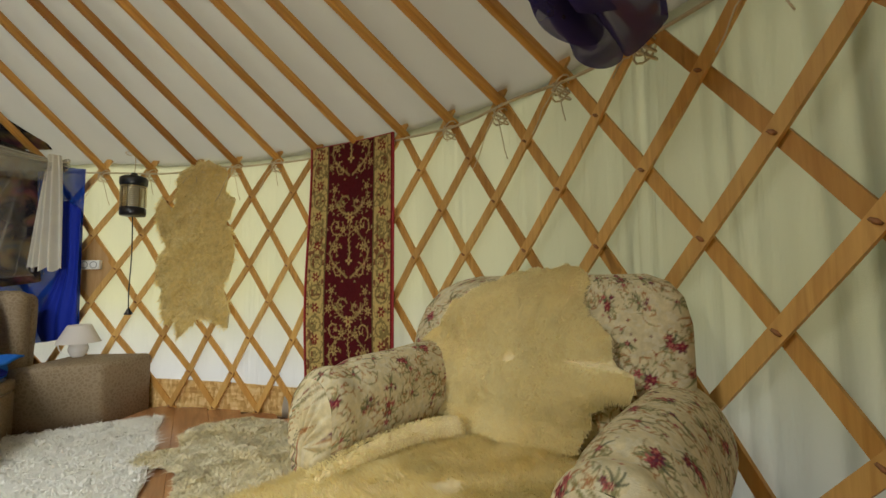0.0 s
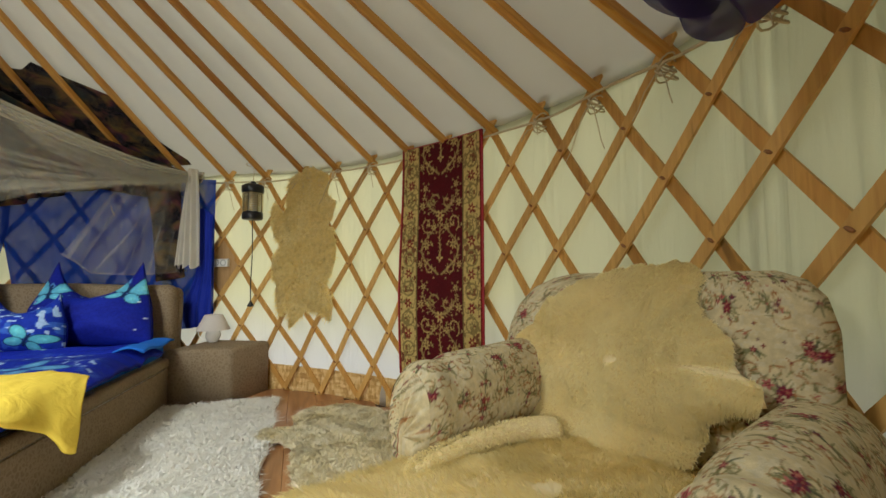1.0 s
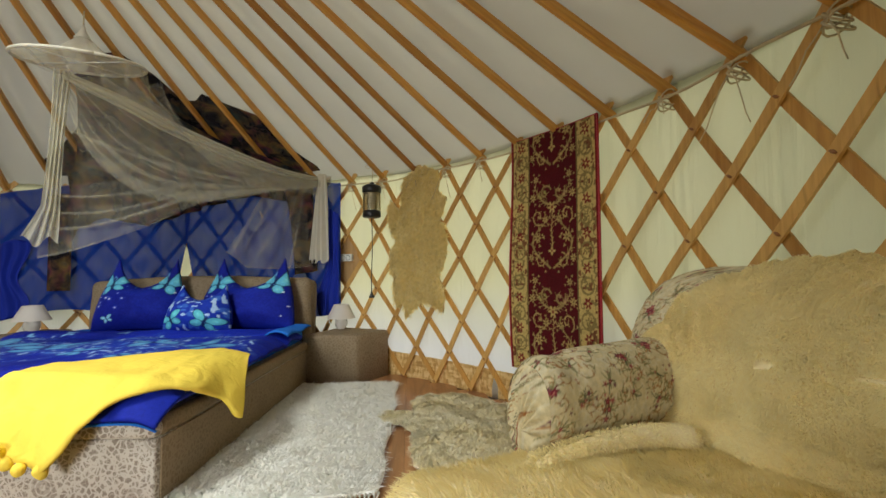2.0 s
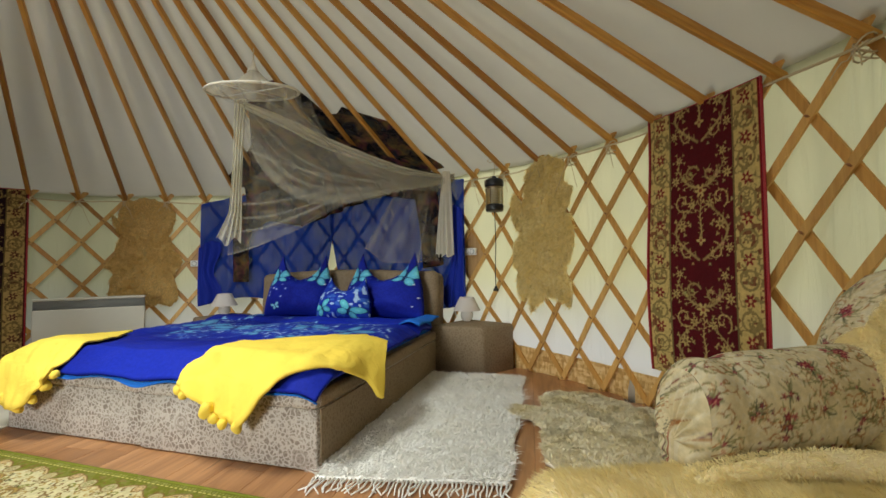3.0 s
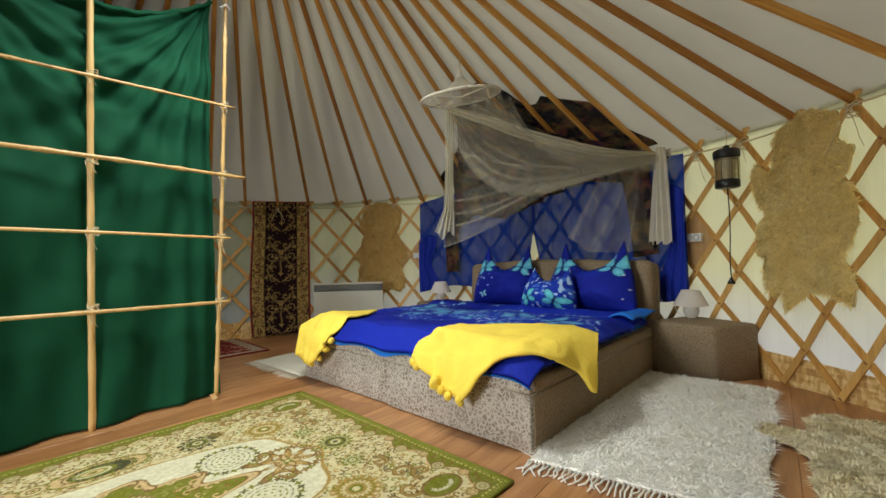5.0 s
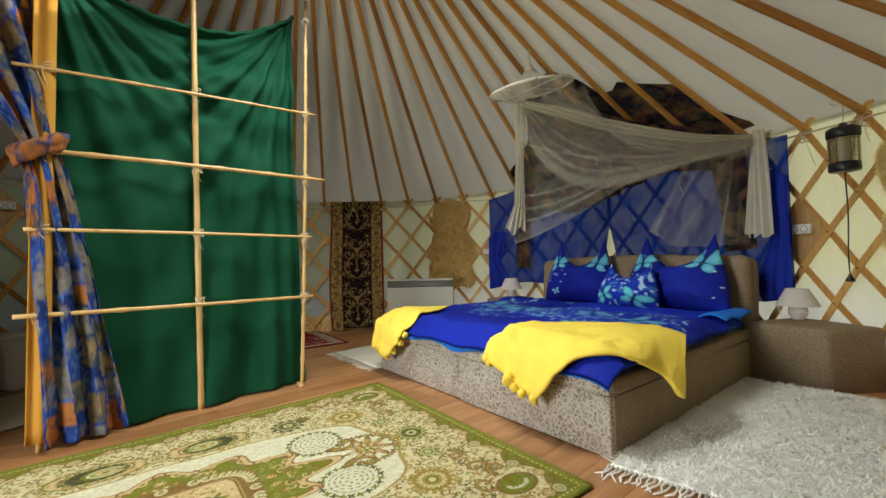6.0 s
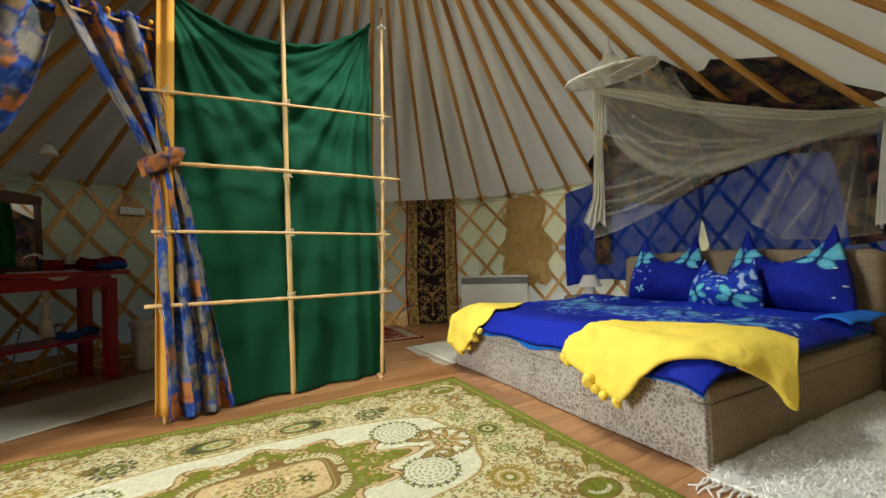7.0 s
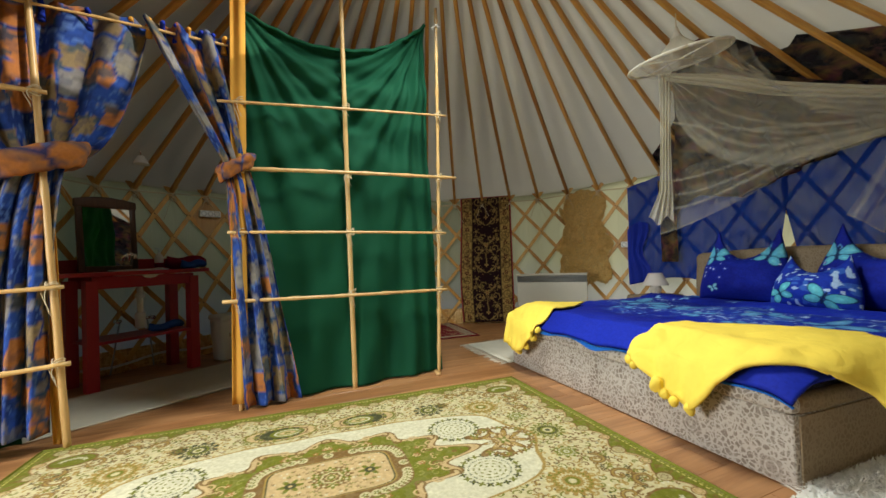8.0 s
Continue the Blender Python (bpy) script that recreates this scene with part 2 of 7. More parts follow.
M_FLOORBASE = plain("subfloor_boards", (0.09, 0.045, 0.02), 0.8, vary=0.2)
M_GRASS = plain("meadow_grass", (0.06, 0.10, 0.025), 0.95, vary=0.4, scale=4)
M_MIRROR = plain("mirror_glass", (0.9, 0.9, 0.9), 0.02, 1.0, 0.0, bump=0.0)


def osb():
    m = Nodes("osb_board", 0.7)
    c1 = m.cells(1.0, m.place((60, 60, 22), (0, 0, 30)), "F1", "Color")
    c2 = m.cells(1.0, m.place((14, 14, 60), (0, 35, 20)), "F1", "Color")
    tone = m.math("ADD", m.math("MULTIPLY", m.ramp(c1, [(0, 0.0), (1, 1.0)]), 0.6), m.math("MULTIPLY", m.ramp(c2, [(0, 0.0), (1, 1.0)]), 0.4))
    m.colour(m.ramp(tone, [(0.2, (0.44, 0.24, 0.07)), (0.5, (0.66, 0.42, 0.15)), (0.8, (0.80, 0.60, 0.30))]))
    return m.bump(tone, 0.3, 0.004).mat


def damask(name, ground, figure):
    """Grey-brown upholstery with a scrolling leaf figure, lighter on darker."""
    m = Nodes(name, 0.85, spec=0.2)
    warp = m.add("VectorMath")
    warp.operation = "ADD"
    nz = m.add("TexNoise", Scale=26.0, Detail=2.0)
    m.t.links.new(m.coord.outputs["Object"], nz.inputs["Vector"])
    sc = m.add("VectorMath")
    sc.operation = "SCALE"
    m.t.links.new(nz.outputs["Color"], sc.inputs[0])
    sc.inputs["Scale"].default_value = 0.035
    m.t.links.new(m.coord.outputs["Object"], warp.inputs[0])
    m.t.links.new(sc.outputs[0], warp.inputs[1])
    e = m.cells(44.0, warp.outputs[0], "DISTANCE_TO_EDGE")
    f = m.ramp(e, [(0.09, 1.0), (0.17, 0.0)])
    f2 = m.ramp(m.cells(88.0, warp.outputs[0], "DISTANCE_TO_EDGE"), [(0.05, 0.8), (0.14, 0.0)])
    f = m.mix(m.ramp(m.noise(9.0, 2), [(0.42, 0.0), (0.58, 1.0)]), f, m.mix(1.0, f, f2, "SCREEN"))
    rings = m.cells(5.5, None, "F1")
    ring = m.ramp(m.math("SINE", m.math("MULTIPLY", rings, 75.0)), [(0.45, 0.0), (0.75, 1.0)])
    near = m.ramp(rings, [(0.20, 0.55), (0.30, 0.0)])
    f = m.mix(near, f, ring)
    c = m.mix(f, ground, figure)
    c = m.mix(m.ramp(m.noise(2.0, 3), [(0.35, 0.0), (0.7, 0.2)]), c, ground)
    m.colour(c)
    return m.bump(m.math("ADD", m.ramp(f, [(0, 0.0), (1, 1.0)]), m.noise(700, 2)), 0.2, 0.002).mat


def tapestry():
    """Cream tapestry: thin olive and rust scrolls, clusters of crimson and pink flowers, green leaves."""
    m = Nodes("floral_tapestry", 0.88, spec=0.15)
    base = m.mix(m.noise(5, 4), (0.59, 0.52, 0.34), (0.71, 0.65, 0.46))
    nz = m.add("TexNoise", Scale=38.0, Detail=3.0)
    m.t.links.new(m.coord.outputs["Object"], nz.inputs["Vector"])
    sc = m.add("VectorMath")
    sc.operation = "SCALE"
    m.t.links.new(nz.outputs["Color"], sc.inputs[0])
    sc.inputs["Scale"].default_value = 0.035
    ad = m.add("VectorMath")
    ad.operation = "ADD"
    m.t.links.new(m.coord.outputs["Object"], ad.inputs[0])
    m.t.links.new(sc.outputs[0], ad.inputs[1])
    warp = ad.outputs[0]
    c = base
    # fine broken stems in three tints
    for scale, turn, tint, mid, gate_at in ((15.0, 0, (0.36, 0.20, 0.11), 0.50, 16), (21.0, 40, (0.20, 0.20, 0.09), 0.52, 11), (27.0, 75, (0.42, 0.21, 0.14), 0.49, 13)):
        s = m.noise(scale, 2.0, m.place((1, 1, 1), (turn, turn * 0.5, turn * 1.4)), 0.5, 1.8)
        line = m.ramp(m.math("ABSOLUTE", m.math("SUBTRACT", s, mid)), [(0.005, 0.55), (0.018, 0.0)])
        c = m.mix(m.math("MULTIPLY", line, m.ramp(m.noise(gate_at, 2), [(0.46, 0.0), (0.55, 1.0)])), c, tint)
    where = m.noise(5.0, 2, m.place((1, 1, 1), (0, 30, 15)))
    leaf = m.ramp(m.cells(70.0, warp), [(0.26, 0.9), (0.42, 0.0)])
    tints = m.mix(m.ramp(m.noise(60, 2), [(0.4, 0.0), (0.6, 1.0)]), (0.13, 0.14, 0.065), (0.27, 0.25, 0.12))
    c = m.mix(m.math("MULTIPLY", leaf, m.ramp(where, [(0.45, 0.0), (0.53, 1.0)])), c, tints)
    petal = m.noise(95, 3)
    fl = m.math("ADD", m.cells(23.0, warp), m.math("MULTIPLY", petal, 0.30))
    flower = m.ramp(fl, [(0.44, 1.0), (0.54, 0.0)])
    gate = m.ramp(m.noise(6.0, 1.5, m.place((1, 1, 1), (70, 0, 45))), [(0.50, 0.0), (0.55, 1.0)])
    red = m.mix(m.ramp(petal, [(0.4, 0.0), (0.6, 1.0)]), (0.20, 0.03, 0.05), (0.55, 0.21, 0.19))
    c = m.mix(m.math("MULTIPLY", flower, gate), c, red)
    m.colour(c)
    return m.bump(m.noise(420, 2), 0.3, 0.002).mat


def scarf_cloth():
    m = Nodes("dark_printed_scarf", 0.8, spec=0.1)
    a = m.noise(7.0, 3, None, 0.55, 0.6)
    b = m.noise(5.0, 2, m.place((1, 1, 1), (50, 20, 0)))
    hue = m.ramp(b, [(0.3, (0.06, 0.06, 0.13)), (0.42, (0.26, 0.08, 0.09)), (0.54, (0.30, 0.19, 0.06)), (0.66, (0.08, 0.10, 0.09))])
    c = m.mix(m.ramp(a, [(0.42, 0.0), (0.62, 0.9)]), (0.035, 0.028, 0.032), hue)
    m.colour(c)
    return m.glow_through(c, 0.4).sheer(0.10).mat


def sheer_cloth(name, col, share, lit=0.4):
    m = Nodes(name, 0.8, spec=0.1)
    m.colour(m.mix(m.noise(4.0, 3), [v * 0.9 for v in col], col))
    m.glow_through(col, lit)
    f = m.ramp(m.noise(6.0, 3), [(0.3, max(0.0, share - 0.05)), (0.7, share + 0.05)])
    return m.sheer(f).mat


def wool(name, light, dark, deep=0.25, share=0.38):
    """Wool tips: a tone for each lock, broad yellowed patches and small dark spots painted as tuft shading, deeper or
    fainter.
    """
    m = Nodes(name, 0.9, spec=0.1)
    geo = m.t.nodes.new("ShaderNodeNewGeometry")
    c = m.ramp(geo.outputs["Random Per Island"], [(0.0, [v * (1 - deep * 0.6) for v in dark]), (0.4, dark), (1.0, light)])
    c = m.mix(m.ramp(m.noise(5.0, 4), [(0.38, 0.0), (0.66, 0.7)]), c, [dark[0] * (1 - 0.2 * deep), dark[1] * (1 - 0.35 * deep), dark[2] * (1 - 0.9 * deep)])
    c = m.mix(m.ramp(m.noise(36.0, 3), [(0.45, 0.0), (0.72, 0.5)]), c, [v * (1 - deep) for v in dark])
    return m.colour(c).glow_through(c, share).mat


M_OSB = osb()
M_UPHOL = damask("damask_upholstery", (0.245, 0.205, 0.17), (0.52, 0.48, 0.43))
# darker, browner copy of the damask, with the shade in its colour
M_UPHOL_SHADE = damask("shaded_upholstery", (0.225, 0.165, 0.10), (0.29, 0.222, 0.145))
M_FLORAL = tapestry()
M_BATIK = painted("batik_cotton", 0.85, 900, 0.1, lets=0.4)
M_SCARF = scarf_cloth()
M_NET = sheer_cloth("cream_tulle", (0.74, 0.70, 0.56), 0.83)
M_NET_MID = sheer_cloth("doubled_tulle", (0.80, 0.77, 0.62), 0.76)
M_NET_FALL = sheer_cloth("falling_tulle", (0.80, 0.76, 0.60), 0.42)
M_TULLE = sheer_cloth("bunched_tulle", (0.84, 0.80, 0.68), 0.07, 0.3)
M_NET_DENSE = sheer_cloth("gathered_tulle", (0.82, 0.78, 0.62), 0.42)
M_BLUENET = sheer_cloth("blue_voile", (0.010, 0.050, 0.40), 0.08, 0.45)
M_PURPLE = sheer_cloth("purple_organza", (0.05, 0.038, 0.15), 0.15)
M_WOOL_GOLD = wool("golden_sheepskin_wool", (0.99, 0.89, 0.52), (0.95, 0.79, 0.37), 0.32, 0.40)
M_WOOL_SOFT = wool("soft_golden_wool", (1.0, 0.95, 0.68), (1.0, 0.90, 0.55), 0.14, 0.52)
M_WOOL_TAN = wool("tan_sheepskin_wool", (0.88, 0.66, 0.29), (0.74, 0.50, 0.18), 0.3, 0.3)
M_WOOL_CREAM = wool("cream_sheepskin_wool", (0.99, 0.95, 0.80), (0.95, 0.88, 0.66), 0.25, 0.2)
M_WOOL_WHITE = wool("white_rug_yarn", (0.99, 0.985, 0.96), (0.98, 0.97, 0.93), 0.05, 0.32)
M_HIDE_TAN = cloth("tan_hide", (0.58, 0.41, 0.16), 0.95, 300, 0.15)
M_RUG_BACK = cloth("white_rug_backing", (0.95, 0.94, 0.89), 0.95, 160, 0.06)
M_HIDE_PALE = cloth("pale_hide", (0.93, 0.86, 0.68), 0.95, 300, 0.1)
M_HIDE = cloth("sheepskin_hide", (0.90, 0.76, 0.45), 0.95, 300, 0.15)

# ---- setting: ground, floor, wall, lattice, roof ----
bm = bmesh.new()
bmesh.ops.create_circle(bm, cap_ends=True, radius=600, segments=64)
ground = part("ground", bm, M_GRASS, smooth=False)
ground.location.z = -0.25
tagged(ground, "green summer meadow around the yurt", "ground", kind="structure")

bm = lathe_bm([(R_WALL + 0.12, -0.25), (R_WALL + 0.12, -0.012), (0.001, -0.012)], 96)
floor = sharp(part("floor", bm, M_FLOORBASE))
tagged(floor, "round timber floor laid with warm brown laminate planks", "floor", kind="structure")


def folds(th, z, k=1.0):
    """Outward billow of the hung canvas."""
    a = radians(th)
    p = Vector((3 * math.cos(a) * 2.2, 3 * math.sin(a) * 2.2, z * 0.8))
    fine = noise.noise(Vector((9 * math.cos(a) * 2, 9 * math.sin(a) * 2, z * 0.6 + 7)))
    pleat = noise.noise(Vector((46 * math.cos(a), 46 * math.sin(a), z * 0.5 + 3)))
    hang = sum(w * math.exp(-((th % 360 - c) / d) ** 2) * math.sin((th % 360) * f + 0.7 * math.sin(z * 3)) for c, d, f, w in ((40.8, 1.4, 8.5, 0.008), (36.0, 1.2, 7.0, 0.005), (31.5, 1.6, 5.0, 0.005), (23.0, 2.0, 4.5, 0.004), (49.5, 1.2, 9.0, 0.007), (57.0, 1.2, 8.0, 0.006), (86.0, 2.0, 8.0, 0.004)))
    return hang + k * (0.02 * noise.noise(p) + 0.008 * fine + 0.007 * pleat * (0.35 + abs(noise.noise(Vector((5 * math.cos(a), 5 * math.sin(a), z + 1))))))


DOOR = (311.0, 332.0)
bm = bmesh.new()
n_th, n_z = 1200, 22
span = 360 - (DOOR[1] - DOOR[0])
grid = []
for j in range(n_z + 1):
    row = []
    for i in range(n_th + 1):
        th = DOOR[1] + span * i / n_th
        z = -0.02 + (rim(th) + 0.06) * j / n_z
        row.append(bm.verts.new(polar(R_WALL + 0.045 + folds(th, z), th, z)))
    grid.append(row)
for a, b in zip(grid, grid[1:]):
    for i in range(n_th):
        bm.faces.new((a[i], b[i], b[i + 1], a[i + 1]))
wall = part("wall_round", bm, M_CANVAS)
tagged(wall, "cream canvas yurt wall hung behind a wooden lattice", "wall", kind="structure")
so = wall.modifiers.new("thickness", "SOLIDIFY")
so.thickness, so.offset = 0.012, 1.0

# tips of the lattice, degrees
TIPS = [39.4, 45.4, 51.2, 57.1, 63.4, 70.0, 76.1, 82.5, 88.8, 94.5, 101.1, 107.3]
TIPS += [107.3 + 55.0 * k / 9 for k in range(1, 9)] + [162.3, 168.9, 175.2, 181.7, 188.0, 194.4, 200.8]
TIPS += [200.8 + 52.7 * k / 8 for k in range(1, 8)] + [253.5, 258.9, 264.4, 269.5, 274.6]
TIPS += [274.6 + 5.95 * k for k in range(1, 12)] + [346.0 + 5.94 * k for k in range(0, 9)]
_idx = list(range(-len(TIPS), 2 * len(TIPS)))
_ang = [TIPS[i % len(TIPS)] + 360.0 * (i // len(TIPS)) for i in _idx]


def tip_at(i):
    """Angle of the tip with that number, which may lie between two."""
    return float(np.interp(i, _idx, _ang))


def slat_path(i, way, lv):
    """Where slat i is after lv levels below its tip: angle and height; the slats bow a little round the bed side."""
    th = (tip_at(i) + tip_at(i + way * lv)) / 2
    at = th % 360
    bow = float(np.interp(at, (36, 42, 49, 55, 62, 107, 120, 150), (0.0, 0.25, 0.5, 0.85, 1.0, 1.0, 0.6, 0.0)))
    lean = float(np.interp(at, (36, 62, 107, 150, 165, 260, 300), (0.16, 0.0, 0.0, 0.0, -0.14, -0.14, 0.1)))
    th += lean * lv + bow * float(np.interp(lv, (-1, 0, 1, 2, 3, 4, 5, 6, 7, 8), (0.2, 0.25, 0.85, 1.15, 1.35, 1.35, 0.85, 0.1, -0.4, -0.9)))
    low = float(np.interp(at, (50, 75, 120, 160), (0.003, 0.030, 0.030, 0.035)))
    rows = float(np.interp(at, (50, 75, 107, 150), (7.5, 7.05, 7.05, 7.4)))
    return th, (rim(th) - low) * (1 - lv / rows)


def slat_rows(i):
    """Levels from the tip of slat i to the floor."""
    return float(np.interp(tip_at(i) % 360, (50, 75, 107, 150), (7.5, 7.0, 7.0, 7.4)))


def slat_mesh(i, way, r, mat):
    """A slat bent round the wall."""
    verts, faces, n = [], [], 14
    w, t = 0.0195, 0.006
    for k in range(n + 1):
        lv = -0.33 + (slat_rows(i) + 0.33) * k / n
        th, z = slat_path(i, way, lv)
        th2, z2 = slat_path(i, way, lv + 0.05)
        run, rise = radians(th2 - th) * R_WALL, z2 - z
        ln = math.hypot(run, rise)
        for s in (-1, 1):
            dth, dz = math.degrees(-s * w * rise / ln / R_WALL), s * w * run / ln
            for d in (-t, t):
                verts.append(polar(r + d, th + dth, z + dz))
    for k in range(n):
        a, b = 4 * k, 4 * k + 4
        faces += [(a, a + 2, b + 2, b), (a + 1, b + 1, b + 3, a + 3), (a, b, b + 1, a + 1), (a + 2, a + 3, b + 3, b + 2)]
    faces += [(0, 1, 3, 2), (4 * n, 4 * n + 2, 4 * n + 3, 4 * n + 1)]
    return mesh_of("slat", verts, faces, mat, False)


lattice = empty("wall_lattice")
tagged(lattice, "expanding wooden lattice of crossed pine slats", "lattice", kind="structure")
for i, th in enumerate(TIPS):
    for way, r, mat in ((1, R_WALL - 0.008, M_SLAT_F), (-1, R_WALL + 0.008, M_SLAT_B)):
        path = [slat_path(i, way, lv)[0] % 360 for lv in (0, 2, 4, 6, 7.3)]
        if any(DOOR[0] - 0.5 < p < DOOR[1] + 0.5 for p in path):
            continue
        slat = put("slat", slat_mesh(i, way, r, mat), lattice)
        if way == 1:
            bm = bmesh.new()
            for lv in range(1, 8):
                a, z = slat_path(i, 1, lv)
                m = Matrix.Translation(polar(R_WALL - 0.017, a, z)) @ pose(0, 0, 0, 0, 0, a) @ pose(0, 0, 0, 35, 0, 0) @ Matrix.Diagonal((0.006, 0.014, 0.006, 1))
                bmesh.ops.create_icosphere(bm, subdivisions=1, radius=1.0, matrix=m)
            part("leather_knot", bm, M_KNOT, slat)

# rope along the top of the lattice
bm = tube_bm([polar(R_WALL - 0.025 - 0.012 * math.sin(i * 0.9), DOOR[1] + span * i / 220, rim(DOOR[1] + span * i / 220) - 0.055 - 0.01 * math.sin(i * 0.47))
              for i in range(221)], 0.006, 6)
tagged(part("rim_rope", bm, M_ROPE), "hemp rope strung along the top of the lattice", "rope", kind="structure")

roof_frame = empty("roof_frame")
tagged(roof_frame, "ring of straight wooden roof poles", "roof frame", kind="structure")
for th in TIPS:
    tip = polar(R_WALL - 0.03, th, rim(th) - 0.01)
    # the pole runs past the axis at a small distance, so it is not quite radial
    end_th = th + math.degrees(math.asin(SKEW / 0.55) - math.asin(SKEW / R_WALL))
    end = polar(0.55, end_th, 1.68 + SLOPE * (R_WALL - 0.55))
    d = end - tip
    bm = box_bm(0.031, 0.044, d.length + 0.07, Matrix.Translation((0, 0, -0.07)), 0.006, 1)
    ob = part("rafter", bm, M_RAFTER, roof_frame, smooth=False)
    z = d.normalized()
    x = z.cross(Vector((0, 0, 1))).normalized()
    m = Matrix((x, z.cross(x), z)).transposed().to_4x4()
    ob.matrix_basis = Matrix.Translation(tip) @ m
bm = bmesh.new()
ring = [Vector((0.56 * math.cos(a), 0.56 * math.sin(a), 1.70 + SLOPE * (R_WALL - 0.55))) for a in np.linspace(0, 2 * math.pi, 49)]
crown = part("crown_ring", tube_bm(ring, 0.05, 8), M_RAFTER, roof_frame)

bm = bmesh.new()
grid = []
for j in range(40):
    f = j / 39
    row = []
    for i in range(361):
        th = i * 1.0
        r = (R_WALL + 0.07) * (1 - f) + 0.55 * f
        p = polar(r, th)
        sag = 0.012 * math.sin(radians(th) * 57) * math.sin(math.pi * f) + 0.02 * noise.noise(Vector((p.x * 1.6, p.y * 1.6, 3)))
        row.append(bm.verts.new((p.x, p.y, rim(th) * (1 - f) + 1.68 * f + 0.035 + SLOPE * (R_WALL - r) + sag + 0.032 * math.exp(-((th - 136) / 36) ** 4) * min(1.0, 2.5 * (1 - f)))))
    grid.append(row)
for a, b in zip(grid, grid[1:]):
    for i in range(360):
        bm.faces.new((a[i], a[(i + 1) % 360 if i < 359 else 360], b[(i + 1) % 360 if i < 359 else 360], b[i]))
roof = part("ceiling", bm, M_ROOF)
tagged(roof, "white canvas yurt roof over wooden poles", "ceiling", kind="structure")
so = roof.modifiers.new("thickness", "SOLIDIFY")
so.thickness, so.offset = 0.015, -1.0

# OSB skirting behind the lattice
bm = bmesh.new()
grid = []
for i in range(241):
    th = DOOR[1] + span * i / 240
    top = 0.19 + 0.01 * math.sin(i * 0.21)
    grid.append([bm.verts.new(polar(R_WALL + d, th, z)) for d, z in ((0.016, -0.01), (0.016, top), (0.028, top), (0.028, -0.01))])
for a, b in zip(grid, grid[1:]):
    for k in range(4):
        bm.faces.new((a[k], b[k], b[(k + 1) % 4], a[(k + 1) % 4]))
tagged(part("baseboard", bm, M_OSB, smooth=False), "strand board skirting round the foot of the wall", "skirting", kind="structure")

# leather knots on each crossing and cord bindings at the tips
bind_me = []
for kind in range(3):
    bm = bmesh.new()
    for j in range(4):
        pts = []
        for k in range(13):
            a = 2 * math.pi * k / 12
            pts.append((R_WALL - 0.012 + 0.03 * math.cos(a) * (1 + 0.1 * j), 0.028 * math.sin(a) * (1 if j % 2 else -1), -0.012 * j + 0.028 * math.sin(a)))
        tube_bm(pts, 0.0035, 5, bm)
    drop = 0.07 + 0.08 * kind
    for s in (-1, 1):
        tube_bm([(R_WALL - 0.045 - 0.01 * k, s * (0.008 + 0.012 * k * (1 + 0.5 * kind)), -0.02 - drop * k / 4 - 0.01 * math.sin(k * 2.0 + kind)) for k in range(5)], 0.0022, 5, bm)
    me = bpy.data.meshes.new("cord_binding")
    bm.to_mesh(me)
    bm.free()
    me.materials.append(M_ROPE)
    me.shade_smooth()
    bind_me.append(me)
for n, th in enumerate(TIPS):
    if DOOR[0] - 1 < th < DOOR[1] + 1 or 63 < th < 78:
        continue
    ob = put("cord_binding", bind_me[(n * 7) % 3], lattice)
    ob.matrix_basis = pose(0, 0, rim(th) - 0.06, 0, 0, th)


# ---- helpers for soft things ----
def spline(points, n):
    """n points on a smooth curve through the given ones."""
    p = [Vector(q) for q in points]
    out = []
    for i in range(n):
        f = i / (n - 1) * (len(p) - 1)
        k = min(int(f), len(p) - 2)
        t = f - k
        a, b, c, d = p[max(k - 1, 0)], p[k], p[k + 1], p[min(k + 2, len(p) - 1)]
        out.append(0.5 * ((2 * b) + (c - a) * t + (2 * a - 5 * b + 4 * c - d) * t * t + (3 * b - a - 3 * c + d) * t ** 3))
    return out


def soft_box(sx, sy, sz, r, n=10, deform=None, seed=0, lump=0.0):
    """A rounded body on its base, evenly meshed so that it can sag: deform(p) moves each point."""
    bm = bmesh.new()
    bmesh.ops.create_cube(bm, size=2.0)
    bmesh.ops.subdivide_edges(bm, edges=bm.edges[:], cuts=n, use_grid_fill=True)
    h = Vector((sx / 2, sy / 2, sz / 2))
    def spaced(c, half):
        k = round((c + 1) / 2 * (n + 1))
        k, s = (k, -1) if k <= n + 1 - k else (n + 1 - k, 1)
        if k < 3:
            return s * (half - (0.0, 0.59, 1.0)[k] * r)
        return s * (half - r) * (n + 1 - 2 * k) / (n + 1 - 4)

    for v in bm.verts:
        p = Vector([spaced(v.co[k], h[k]) for k in range(3)])
        q = Vector([max(-(h[k] - r), min(h[k] - r, p[k])) for k in range(3)])
        d = p - q
        p = q + d.normalized() * r if d.length > 1e-6 else p
        p.z += h.z
        if lump:
            w = noise.noise_vector(p * 5.0 + Vector((seed * 3.1, 0, seed)))
            p += w * lump
        v.co = deform(p) if deform else p
    return bm


